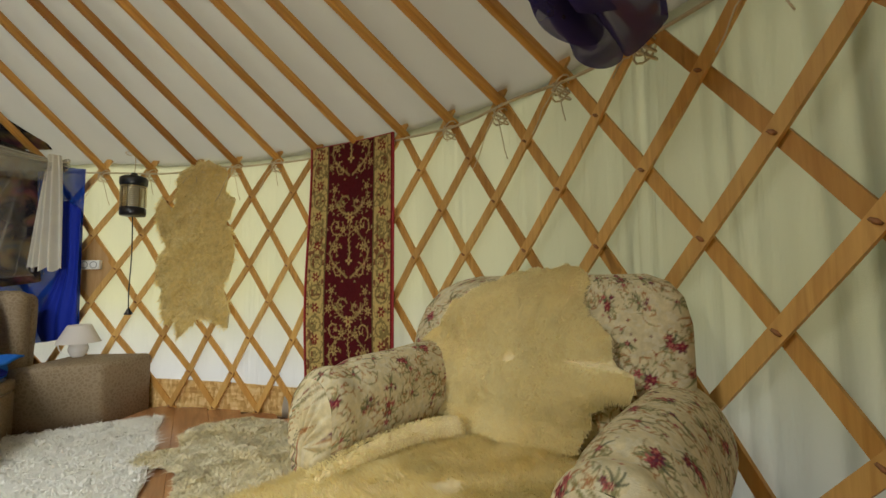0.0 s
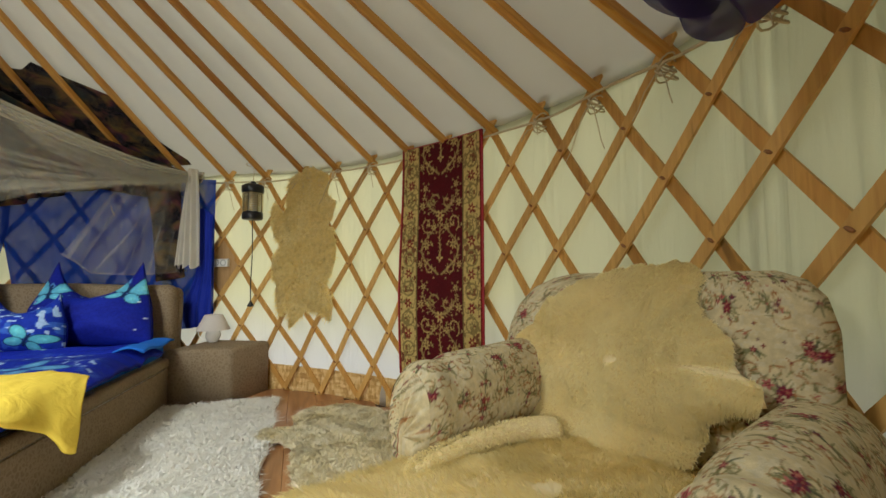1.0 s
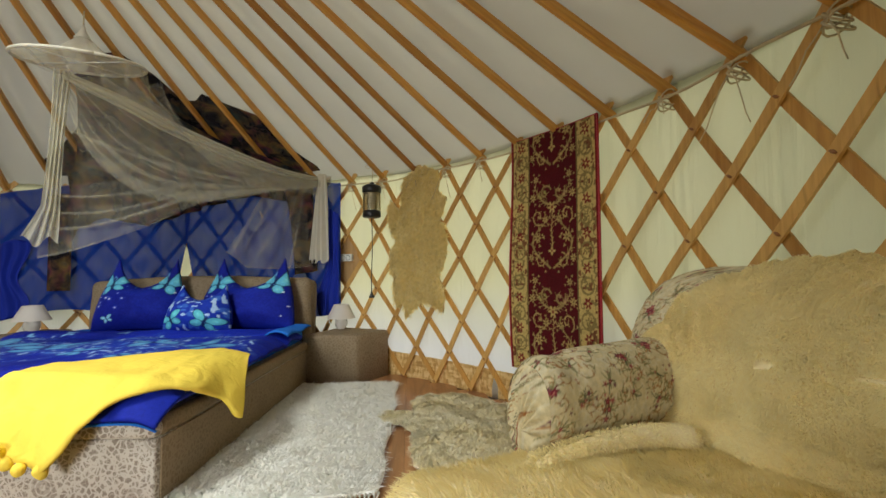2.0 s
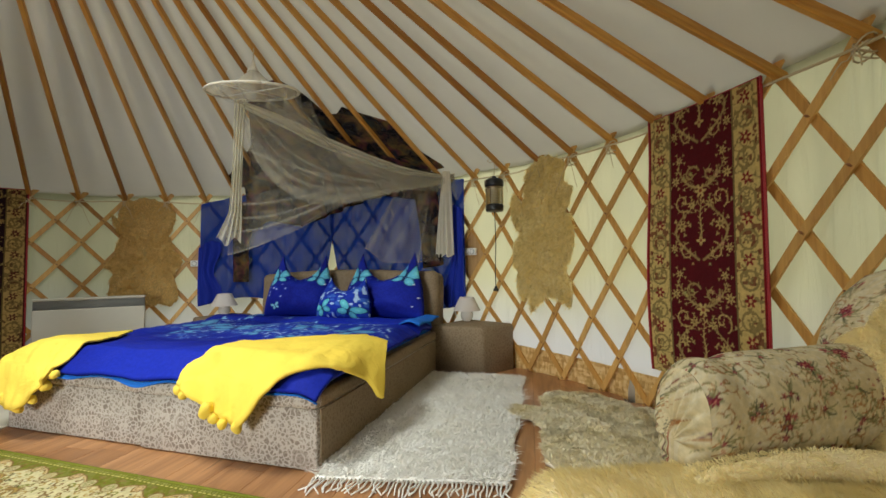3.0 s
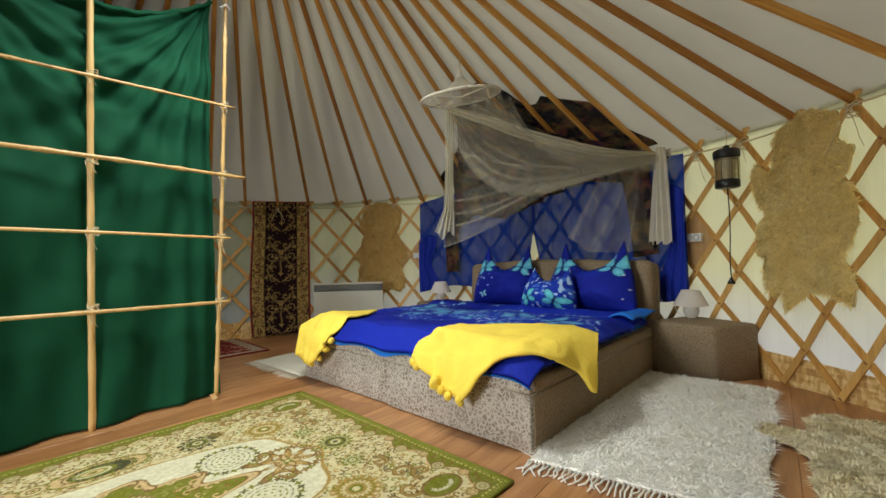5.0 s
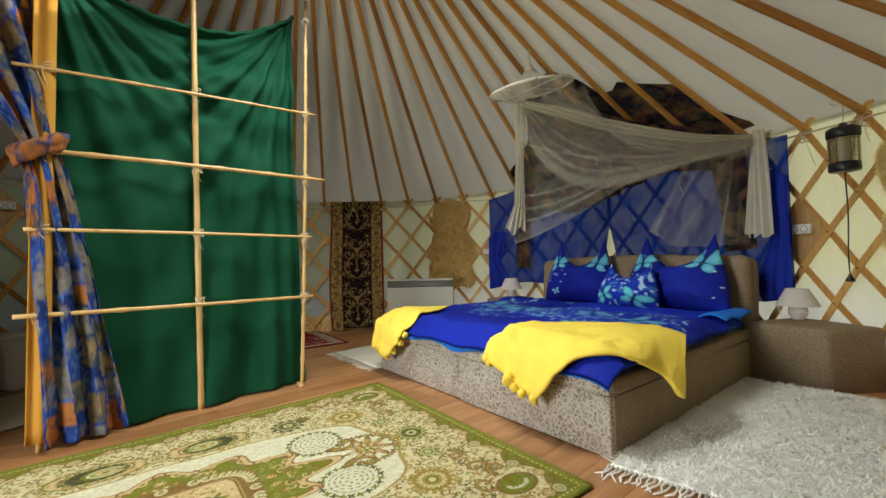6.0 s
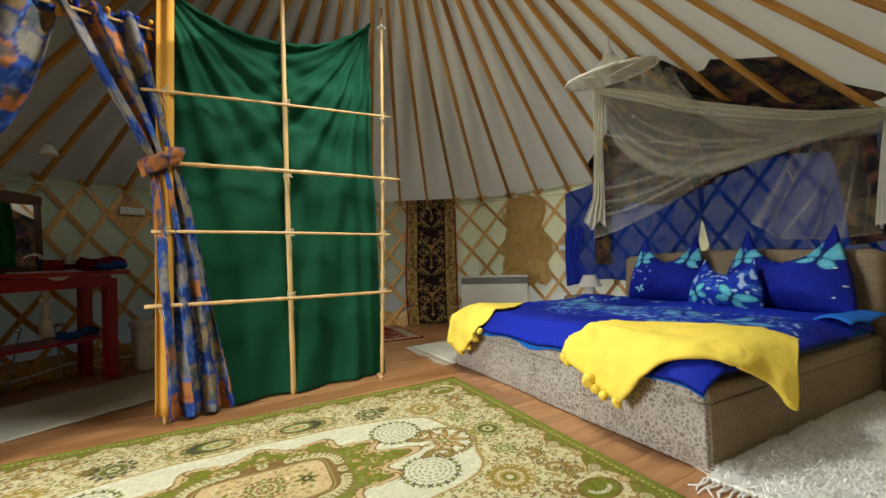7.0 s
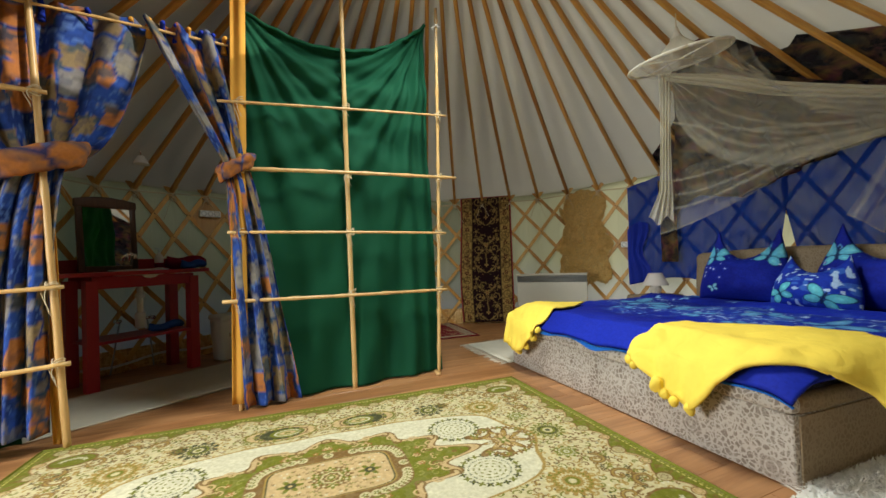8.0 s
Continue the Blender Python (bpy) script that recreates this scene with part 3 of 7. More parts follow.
def fur(name, roots, normals, length, width, mat, parent, lean=0.5, seed=1, comb=(0, 0, 0), curl=0.3, clump=30.0):
    """A pile of bent blades: one mesh, each blade an island of its own."""
    rng = np.random.default_rng(seed)
    nrm = np.asarray(normals, float)
    p = np.asarray(roots, float) + nrm * 0.006
    n = len(p)
    side = rng.normal(size=(n, 3))
    side -= (side * nrm).sum(1, keepdims=True) * nrm
    side /= np.linalg.norm(side, axis=1, keepdims=True) + 1e-9
    ln = length * rng.uniform(0.6, 1.2, (n, 1))
    drift = side * lean * rng.uniform(0.4, 1.0, (n, 1)) + np.asarray(comb, float)
    tuft = np.array([noise.noise_vector(Vector(q) * clump) for q in p])
    drift += tuft * lean * 1.1 - (tuft * nrm).sum(1, keepdims=True) * nrm * lean
    across = np.cross(nrm, drift + 1e-6)
    across /= np.linalg.norm(across, axis=1, keepdims=True) + 1e-9
    twist = rng.normal(size=(n, 3)) * curl
    mid = p + ln * (nrm * 0.36 + drift * 0.45)
    tip = p + ln * (nrm * 0.55 + drift * 1.05 + twist * 0.2)
    w = width * rng.uniform(0.7, 1.3, (n, 1))
    v = np.stack([p - across * w / 2, p + across * w / 2, mid + across * w / 2, mid - across * w / 2, tip], 1).reshape(-1, 3)
    base = (np.arange(n) * 5)[:, None]
    loops = np.concatenate([base + [[1, 0, 3, 2]], base + [[2, 3, 4]]], 1).ravel()
    me = bpy.data.meshes.new(name)
    me.vertices.add(len(v))
    me.vertices.foreach_set("co", v.ravel())
    me.loops.add(len(loops))
    me.loops.foreach_set("vertex_index", loops.astype(np.int32))
    starts = (np.arange(n) * 7)[:, None] + [[0, 4]]
    me.polygons.add(2 * n)
    me.polygons.foreach_set("loop_start", starts.ravel().astype(np.int32))
    me.polygons.foreach_set("loop_total", np.tile([4, 3], n).astype(np.int32))
    me.materials.append(mat)
    me.update(calc_edges=True)
    return tagged(put(name, me, parent), kind="stuff")


def sample(fn, n, seed, keep=None, du=0.004):
    """Random points on a surface fn(u, v), with its normals; even by area in u and v."""
    rng = np.random.default_rng(seed)
    pts, nrm = [], []
    for u, v in rng.uniform(0.004, 0.996, (n, 2)):
        if keep and not keep(u, v):
            continue
        a, b, c = Vector(fn(u, v)), Vector(fn(min(u + du, 1), v)), Vector(fn(u, min(v + du, 1)))
        m = (b - a).cross(c - a)
        if m.length < 1e-12:
            continue
        pts.append(a)
        nrm.append(m.normalized())
    return np.array(pts), np.array(nrm)


def outline(points):
    """A closed smooth outline in polar form about its middle: angle -> radius, for a star-shaped hide."""
    a = [math.atan2(y, x) for x, y in points]
    r = [math.hypot(x, y) for x, y in points]
    o = sorted(zip(a, r))
    ang = np.array([q[0] for q in o])
    rad = np.array([q[1] for q in o])
    ang = np.concatenate([ang - 2 * math.pi, ang, ang + 2 * math.pi])
    rad = np.concatenate([rad, rad, rad])

    def at(t):
        t = (t + math.pi) % (2 * math.pi) - math.pi
        ragged = 0.012 * math.sin(17 * t) + 0.012 * math.sin(31 * t + 1) + 0.008 * math.sin(53 * t)
        return float(np.interp(t, ang, rad)) * (1 + ragged)
    return at


# ---- patterns drawn in numbers: arrays of colour over metres ----
class Cloth:
    """A woven or printed design over x, y in metres."""

    def __init__(self, x, y, ground):
        self.x, self.y = x, y
        self.c = np.zeros(x.shape + (3,)) + np.array(ground)
        self.grid = bool(np.allclose(x, x[:1, :]) and np.allclose(y, y[:, :1]))

    def fill(self, mask, col, k=1.0):
        m = np.clip(np.asarray(mask, float), 0, 1)[..., None] * k
        self.c = self.c * (1 - m) + np.array(col) * m

    def near(self, x0, x1, y0, y1):
        if self.grid:
            gx, gy = self.x[0], self.y[:, 0]
            return tuple(q.ravel() for q in np.meshgrid(np.nonzero((gy > y0) & (gy < y1))[0], np.nonzero((gx > x0) & (gx < x1))[0], indexing="ij"))
        return np.nonzero((self.x > x0) & (self.x < x1) & (self.y > y0) & (self.y < y1))

    def dab(self, idx, mask, col, k=1.0):
        m = np.clip(np.asarray(mask, float), 0, 1)[..., None] * k
        self.c[idx] = self.c[idx] * (1 - m) + np.array(col) * m

    def disc(self, cx, cy, r, col, k=1.0, sy=1.0, turn=0.0):
        """A disc, or an oval of height sy turned about its middle."""
        big = r * max(1.0, sy) + 0.004
        idx = self.near(cx - big, cx + big, cy - big, cy + big)
        dx, dy = self.x[idx] - cx, self.y[idx] - cy
        px, py = dx * math.cos(turn) + dy * math.sin(turn), dy * math.cos(turn) - dx * math.sin(turn)
        self.dab(idx, (r - np.hypot(px, py / sy)) / 0.003, col, k)

    def stroke(self, pts, w, col, k=1.0):
        pts = np.asarray(pts, float)
        lo, hi = pts.min(0) - w * 2, pts.max(0) + w * 2
        idx = self.near(lo[0], hi[0], lo[1], hi[1])
        if not len(idx[0]):
            return
        gx, gy = self.x[idx], self.y[idx]
        best = np.full(gx.shape, 9.0)
        taper = np.linspace(1.0, 0.55, len(pts))
        for (px, py), tp in zip(pts, taper):
            best = np.minimum(best, np.hypot(gx - px, gy - py) / tp)
        self.dab(idx, (w - best) / 0.002, col, k)

    def flower(self, cx, cy, r, petals, col, heart, turn=0.0):
        idx = self.near(cx - r * 1.1, cx + r * 1.1, cy - r * 1.1, cy + r * 1.1)
        dx, dy = self.x[idx] - cx, self.y[idx] - cy
        d, a = np.hypot(dx, dy), np.arctan2(dy, dx) + turn
        edge = r * (0.72 + 0.28 * np.cos(petals * a))
        self.dab(idx, (edge - d) / 0.003, col)
        self.dab(idx, (r * 0.3 - d) / 0.003, heart)

    def rosette(self, cx, cy, r, cols, petals=14):
        idx = self.near(cx - r * 1.1, cx + r * 1.1, cy - r * 1.1, cy + r * 1.1)
        dx, dy = self.x[idx] - cx, self.y[idx] - cy
        d, a = np.hypot(dx, dy), np.arctan2(dy, dx)
        for f, col in zip((1.0, 0.86, 0.70, 0.52, 0.36, 0.2), cols):
            edge = r * f * (1 + 0.07 * np.cos(petals * a))
            self.dab(idx, (edge - d) / 0.003, col)
        ring = (np.abs(d - r * 0.78) < r * 0.05) & (np.cos(petals * 2 * a) > 0)
        self.dab(idx, ring, cols[3])
        spots = (np.abs(d - r * 0.44) < r * 0.06) & (np.cos(petals * a + 1) > 0.2)
        self.dab(idx, spots, cols[0])


def curl(x, y, size, way, turns=1.25, start=0.0, n=40):
    """A scroll that winds in."""
    out = []
    for k in range(n):
        f = k / (n - 1)
        a = start + way * turns * 2 * math.pi * f
        r = size * (1 - f) ** 0.8
        out.append((x + r * math.cos(a), y + r * math.sin(a)))
    return out


def fbm(x, y, scale, seed, octaves=3):
    """Smooth value noise on a grid."""
    rng = np.random.default_rng(seed)
    out, amp = np.zeros(x.shape), 1.0
    for o in range(octaves):
        s = scale * 2 ** o
        table = rng.uniform(-1, 1, (64, 64))
        fx, fy = x * s, y * s
        ix, iy = np.floor(fx).astype(int), np.floor(fy).astype(int)
        tx, ty = fx - ix, fy - iy
        tx, ty = tx * tx * (3 - 2 * tx), ty * ty * (3 - 2 * ty)
        g = lambda i, j: table[i % 64, j % 64]
        out += amp * ((g(ix, iy) * (1 - tx) + g(ix + 1, iy) * tx) * (1 - ty) + (g(ix, iy + 1) * (1 - tx) + g(ix + 1, iy + 1) * tx) * ty)
        amp *= 0.5
    return out


def butterfly(cl, cx, cy, size, turn, col=(0.10, 0.55, 0.72), edge=(0.01, 0.03, 0.10)):
    dx, dy = cl.x - cx, cl.y - cy
    x = (dx * math.cos(turn) + dy * math.sin(turn)) / size
    y = (-dx * math.sin(turn) + dy * math.cos(turn)) / size
    body = np.zeros(cl.x.shape, bool)
    for s in (-1, 1):
        xs = x * s
        for ox, oy, ax, ay, rot in ((0.52, 0.34, 0.62, 0.34, 0.65), (0.40, -0.32, 0.42, 0.30, -0.7)):
            px = (xs - ox) * math.cos(rot) + (y - oy) * math.sin(rot)
            py = -(xs - ox) * math.sin(rot) + (y - oy) * math.cos(rot)
            d = np.hypot(px / ax, py / ay)
            cl.fill(np.clip((1.0 - d) / 0.06, 0, 1), edge, 0.9)
            shade = np.array(col)
            cl.fill(np.clip((0.86 - d) / 0.08, 0, 1), shade)
            cl.fill(np.clip((0.5 - d) / 0.5, 0, 1), np.minimum(shade * 1.7 + 0.08, 0.9), 0.55)
    body = (np.abs(x) < 0.05) & (np.abs(y) < 0.45)
    cl.fill(body, edge)


def bloom(cl, seed, n, col, lo, hi, box):
    rng = np.random.default_rng(seed)
    for _ in range(n):
        cl.flower(rng.uniform(box[0], box[1]), rng.uniform(box[2], box[3]), rng.uniform(lo, hi), 5, col, (0.8, 0.85, 0.9), rng.uniform(0, 6))


def leafy(cl, pts, w, col):
    """A stem with small leaves on either side."""
    cl.stroke(pts, w * 0.9, [c * 0.85 for c in col])
    n = len(pts)
    for k in range(2, n - 1, max(2, n // 12)):
        (x0, y0), (x1, y1) = pts[k - 1], pts[k]
        d = math.hypot(x1 - x0, y1 - y0) + 1e-9
        s = 1 if (k // max(2, n // 12)) % 2 else -1
        nx, ny = -(y1 - y0) / d * s, (x1 - x0) / d * s
        tip = (x1 + nx * w * 2.4 + (x1 - x0) / d * w * 2, y1 + ny * w * 2.4 + (y1 - y0) / d * w * 2)
        cl.stroke([(x1 + (tip[0] - x1) * t, y1 + (tip[1] - y1) * t) for t in np.linspace(0, 1, 6)], w * 0.55, col)


def runner_design(w, h, field, gold, dark):
    """A hall runner: gold flowered borders and a dark field with mirrored gold scrolls."""
    def draw(u, v):
        x, y = (u - 0.5) * w, v * h
        cl = Cloth(x, y, field)
        cl.fill(np.clip(fbm(x, y, 9, 3), 0, 1), [c * 1.3 for c in field], 0.5)
        period, fw = 0.62, w * 0.27
        for j in range(-1, int(h / period) + 2):
            oy = j * period
            for s in (-1, 1):
                g2 = [c * 0.7 for c in gold]
                leafy(cl, [(s * fw * (0.08 + 0.75 * math.sin(math.pi * t)), oy + 0.02 + 0.30 * t) for t in np.linspace(0, 1, 50)], 0.010, g2)
                leafy(cl, curl(s * fw * 0.42, oy + 0.06, 0.05, -s, 1.0, math.pi / 2), 0.006, gold)
                leafy(cl, curl(s * fw * 0.60, oy + 0.33, 0.055, s, 1.1, -1.0), 0.0065, gold)
                leafy(cl, curl(s * fw * 0.30, oy + 0.47, 0.05, -s, 1.0, 0.4), 0.008, g2)
                leafy(cl, [(s * fw * (0.1 + 0.7 * t), oy + 0.40 + 0.12 * t * t) for t in np.linspace(0, 1, 30)], 0.009, g2)
                for fx, fy, r in ((0.62, 0.20, 0.034), (0.30, 0.31, 0.028), (0.85, 0.45, 0.03), (0.72, 0.56, 0.026), (0.88, 0.08, 0.026)):
                    cl.flower(s * fw * fx, oy + fy, r, 7, [c * 0.9 for c in gold], (0.20, 0.13, 0.04), fy * 9)
                    for a in range(5):
                        b = a * 1.26 + fx * 5
                        cl.flower(s * fw * fx + s * r * 1.5 * math.cos(b), oy + fy + r * 1.5 * math.sin(b), r * 0.42, 3, g2, gold, b)
            sprig = random.Random(3)
            for _ in range(12):
                px, py, pr = sprig.uniform(0.05, 1.0) * fw, oy + sprig.uniform(0, period), sprig.uniform(0.007, 0.014)
                for s in (-1, 1):
                    cl.flower(s * px, py, pr, 3, [c * sprig.uniform(0.55, 1.0) for c in gold], gold, px * 90)
            cl.flower(0, oy + 0.12, 0.03, 4, gold, (0.25, 0.06, 0.03))
            cl.flower(0, oy + 0.38, 0.04, 6, gold, (0.25, 0.06, 0.03))
            leafy(cl, [(0.004 * math.sin(9 * t), oy + 0.13 + 0.22 * t) for t in np.linspace(0, 1, 30)], 0.007, gold)
        worn = np.clip(0.5 + 0.9 * fbm(x, y, 60, 44, 2), 0, 1)
        cl.fill(worn, field, 0.22)
        inner, outer = w * 0.285, w * 0.475
        ax = np.abs(x)
        band = (ax > inner) & (ax < outer)
        cl.fill(band, gold)
        mid = (inner + outer) / 2
        fil = np.abs(fbm(ax * 1.0, y, 30, 8, 2)) < 0.17
        cl.fill(band & fil, [c * 0.34 for c in gold], 0.85)
        cl.fill(band & (fbm(ax, y, 34, 18, 2) > 0.55), [c * 0.6 for c in dark], 0.8)
        for s in (-1, 1):
            for j in range(int(h / 0.19) + 1):
                cy = 0.07 + j * 0.19
                ring = np.abs(np.hypot(x - s * mid, y - cy - 0.095) - 0.045) < 0.006
                cl.fill(ring & band, [c * 0.45 for c in gold])
                cl.flower(s * mid, cy, 0.034, 6, dark, gold, j)
                cl.flower(s * mid, cy + 0.095, 0.024, 5, [c * 0.4 for c in gold], gold, j)
        cl.fill((ax > inner - 0.006) & (ax < inner + 0.004), [c * 0.3 for c in gold])
        cl.fill(ax >= outer, dark)
        return cl.c
    return draw


# ---- wall hangings ----
def wall_runner(a, b, z0, z1, draw, label, out):
    th = empty("wall_runner_rug", polar(R_WALL - 0.045, (a + b) / 2, z1))
    tagged(th, label, "runner rug", "runner rugs hung on the lattice")
    inv = Matrix.Translation(-Vector(th.location))

    def at(u, v):
        ang = b + (a - b) * u + 0.35 * math.sin(v * 5.0) * (1 - u)
        z = z0 + (z1 - z0) * v
        top = (rim(ang) - rim((a + b) / 2)) * v
        r = R_WALL - 0.040 - out * (0.5 + 0.5 * math.cos(u * 6.0 + v * 2.0)) * (1 - v)
        return inv @ polar(r, ang, z + top)
    n = 150
    sheet("weave", at, n, int(n * (z1 - z0) / 0.7), M_RUNNER, th, 0.010, colours=draw)
    for u in (0.0, 1.0):
        pts = [at(u, k / 24) for k in range(25)]
        part("binding", tube_bm(pts, 0.007, 6), M_RED, th, "red overcast edge")
    part("binding", tube_bm([at(k / 16, 1.0) for k in range(17)], 0.006, 6), M_RED, th)
    return th


wall_runner(64.2, 76.9, 0.26, 1.715, runner_design(0.71, 1.46, (0.088, 0.003, 0.007), (0.60, 0.44, 0.155), (0.20, 0.008, 0.014)),
            "dark red runner rug with gold scrolls hung on the lattice", 0.012)
wall_runner(188.0, 199.7, 0.02, 1.635, runner_design(0.66, 1.62, (0.018, 0.006, 0.008), (0.42, 0.28, 0.09), (0.075, 0.008, 0.010)),
            "dark brown runner rug with gold borders hung beside the partition", 0.006)


def hide_on_wall(th0, z0, points, mat, label, n, length, seed, hide=M_HIDE):
    """A sheepskin hung flat against the lattice; points: x to the right, z up, from its middle."""
    ob = empty("wall_sheepskin", polar(R_WALL - 0.05, th0, z0), th0 - 90)
    tagged(ob, label, "sheepskin", "sheepskins hung on the lattice")
    edge = outline(points)
    inv = ob.matrix_basis.inverted()

    def at(u, v):
        t = u * 2 * math.pi
        r = edge(t) * v
        x, z = r * math.cos(t), r * math.sin(t)
        puff = 0.022 * (1 - v ** 4) + 0.018 * noise.noise(Vector((x * 7, z * 7, seed))) + 0.009 * noise.noise(Vector((x * 19, z * 15, seed)))
        return inv @ polar(R_WALL - 0.03 - puff, th0 - math.degrees(x / R_WALL), z0 + z)
    sheet("hide", at, 140, 30, hide, ob, 0.012)
    rng = np.random.default_rng(seed)
    pts, nrm = sample(lambda u, v: at(u, math.sqrt(v)), n, seed)
    nrm[nrm[:, 1] > 0] *= -1
    fur("wool", pts, nrm, length, 0.0050, mat, ob, 0.95, seed, (0, 0, -0.45), 0.5, 17.0)
    return ob


hide_on_wall(93.7, 1.15, [(0.02, 0.60), (-0.12, 0.56), (-0.18, 0.42), (-0.30, 0.36), (-0.20, 0.24), (-0.22, 0.0), (-0.31, -0.16), (-0.27, -0.32), (-0.25, -0.56), (-0.17, -0.66),
                          (-0.13, -0.50), (0.0, -0.53), (0.12, -0.50), (0.24, -0.60), (0.28, -0.48), (0.20, -0.30), (0.29, -0.06), (0.22, 0.14), (0.29, 0.30), (0.20, 0.38), (0.22, 0.50), (0.14, 0.58)],
             M_WOOL_GOLD, "shaggy golden sheepskin hung on the lattice beside the lantern", 30000, 0.040, 5)
hide_on_wall(172.0, 1.03, [(0.0, 0.60), (-0.18, 0.56), (-0.30, 0.44), (-0.24, 0.36), (-0.20, 0.20), (-0.25, 0.0), (-0.34, -0.10), (-0.26, -0.18), (-0.30, -0.42), (-0.22, -0.54),
                           (-0.10, -0.50), (0.0, -0.52), (0.12, -0.50), (0.24, -0.54), (0.30, -0.44), (0.24, -0.20), (0.34, -0.06), (0.24, 0.06), (0.20, 0.22), (0.26, 0.36), (0.27, 0.46), (0.16, 0.57)],
             M_WOOL_TAN, "tan sheepskin hung on the lattice above a heater", 16000, 0.020, 9, M_HIDE_TAN)

# ---- floor textiles ----
P0, P1, P2, P3 = Vector((-0.79, 0.0, 0)), Vector((0.943, -1.929, 0)), Vector((2.243, -0.832, 0)), Vector((0.51, 1.097, 0))


def quad_at(a, b, c, d, u, v):
    return a.lerp(b, u).lerp(d.lerp(c, u), v)


def carpet_design(u, v):
    """Four mirrored quarters: green wavy border, arabesque ground, pale lobed field, green medallion with a peach heart."""
    L, W = 2.60, 1.70
    x, y = u * L - L / 2, v * W - W / 2
    OL, LG, DK, CR = (0.165, 0.17, 0.018), (0.27, 0.27, 0.06), (0.065, 0.068, 0.028), (0.58, 0.51, 0.28)
    PE, BR, GO, WH = (0.56, 0.40, 0.19), (0.20, 0.115, 0.035), (0.36, 0.235, 0.06), (0.62, 0.585, 0.40)
    ax, ay = np.abs(x), np.abs(y)
    cl = Cloth(ax, ay, CR)
    rng = random.Random(7)
    # arabesque ground: small hooked scrolls in brown, gold and olive
    for i in range(36):
        for j in range(24):
            px, py = 0.02 + i * 0.036 + rng.uniform(-0.010, 0.010), 0.02 + j * 0.036 + rng.uniform(-0.010, 0.010)
            if (px / 0.88) ** 3 + (py / 0.40) ** 3 < 0.9:
                continue
            col = (BR, GO, GO, OL, BR)[rng.randrange(5)]
            cl.stroke(curl(px, py, rng.uniform(0.014, 0.024), rng.choice((-1, 1)), rng.uniform(0.55, 0.95), rng.uniform(0, 6.3), 14), 0.0056, col)
            if rng.random() < 0.5:
                b = rng.uniform(0, 6.3)
                cl.disc(px + 0.026 * math.cos(b), py + 0.026 * math.sin(b), 0.007, WH if rng.random() < 0.6 else DK)
    # the pale field with its lobed outline
    a = np.arctan2(ay / 0.45, ax / 0.92)
    d = (ax / 0.92) ** 2.6 + (ay / 0.45) ** 2.6
    lobes = 0.98 + 0.07 * np.cos(9 * a) - 0.22 * np.exp(-((ax - 0.16) / 0.16) ** 2)
    cl.fill((lobes + 0.05 - d) / 0.02, GO)
    cl.fill((lobes - d) / 0.02, WH)
    cl.fill(((lobes - d) > 0) & (fbm(x, y, 30, 3, 2) > 0.35), (0.70, 0.67, 0.47), 0.6)

    def roundel(cx, cy, r, outer, mid, inner, n):
        for k in range(n):
            b = 2 * math.pi * k / n
            cl.disc(cx + r * math.cos(b), cy + r * math.sin(b), r * 2.0 / n, outer)
        cl.rosette(cx, cy, r * 0.93, (outer, mid, inner, outer, mid, inner), n)
        for k in range(n):
            b = 2 * math.pi * (k + 0.5) / n
            cl.disc(cx + r * 0.62 * math.cos(b), cy + r * 0.62 * math.sin(b), r * 0.09, outer)

    roundel(0.86, 0.42, 0.092, GO, OL, CR, 18)
    roundel(1.03, 0.0, 0.080, OL, CR, DK, 16)
    roundel(0.98, 0.22, 0.046, OL, WH, LG, 9)
    roundel(0.66, 0.545, 0.040, BR, OL, DK, 8)
    roundel(0.57, 0.51, 0.075, DK, CR, OL, 11)
    # two doilies with a brown bloom between them
    for k in range(22):
        b = 2 * math.pi * k / 22
        cl.flower(0.61 + 0.118 * math.cos(b), 0.21 + 0.118 * math.sin(b), 0.020, 4, DK if k % 2 else OL, OL, b)
    cl.disc(0.61, 0.21, 0.104, WH)
    for r, n in ((0.088, 16), (0.066, 13), (0.044, 9), (0.022, 5)):
        for k in range(n):
            b = 2 * math.pi * k / n + r * 30
            cl.stroke([(0.61 + r * math.cos(b + t), 0.21 + r * math.sin(b + t)) for t in (0, 0.12, 0.24)], 0.0055, OL if n % 2 else (0.10, 0.13, 0.07))
    cl.stroke(curl(0.72, 0.13, 0.085, 1, 0.7, 3.6), 0.020, BR)
    cl.stroke(curl(0.72, 0.13, 0.080, 1, 0.6, 3.8), 0.008, GO)
    for k in range(16):
        b = -0.6 + 3.1 * k / 15
        cl.flower(0.785 + 0.135 * math.cos(b), 0.135 * math.sin(b), 0.023, 4, BR if k % 3 else OL, GO, b)
    for r, n, col in ((0.115, 9, BR), (0.095, 9, GO), (0.075, 7, BR), (0.052, 7, PE), (0.034, 5, OL)):
        cl.flower(0.785, 0, r * 1.12, n, col, CR, 0.3)
    for k in range(6):
        b = math.pi * k / 5
        cl.flower(0.785 + 0.07 * math.cos(b), 0.07 * math.sin(b), 0.017, 5, WH if k % 2 else PE, BR, b)
    # eyes on the long sides
    for ex in (0.165,):
        for r, sy, col in ((0.178, 0.52, OL), (0.168, 0.50, PE), (0.128, 0.56, BR), (0.120, 0.54, PE), (0.110, 0.62, DK), (0.085, 0.64, OL), (0.066, 0.60, WH), (0.056, 0.55, LG), (0.040, 0.50, PE), (0.018, 0.6, OL)):
            cl.disc(ex + (0.04 if r > 0.1 else 0.015), 0.545, r, col, 1.0, sy)
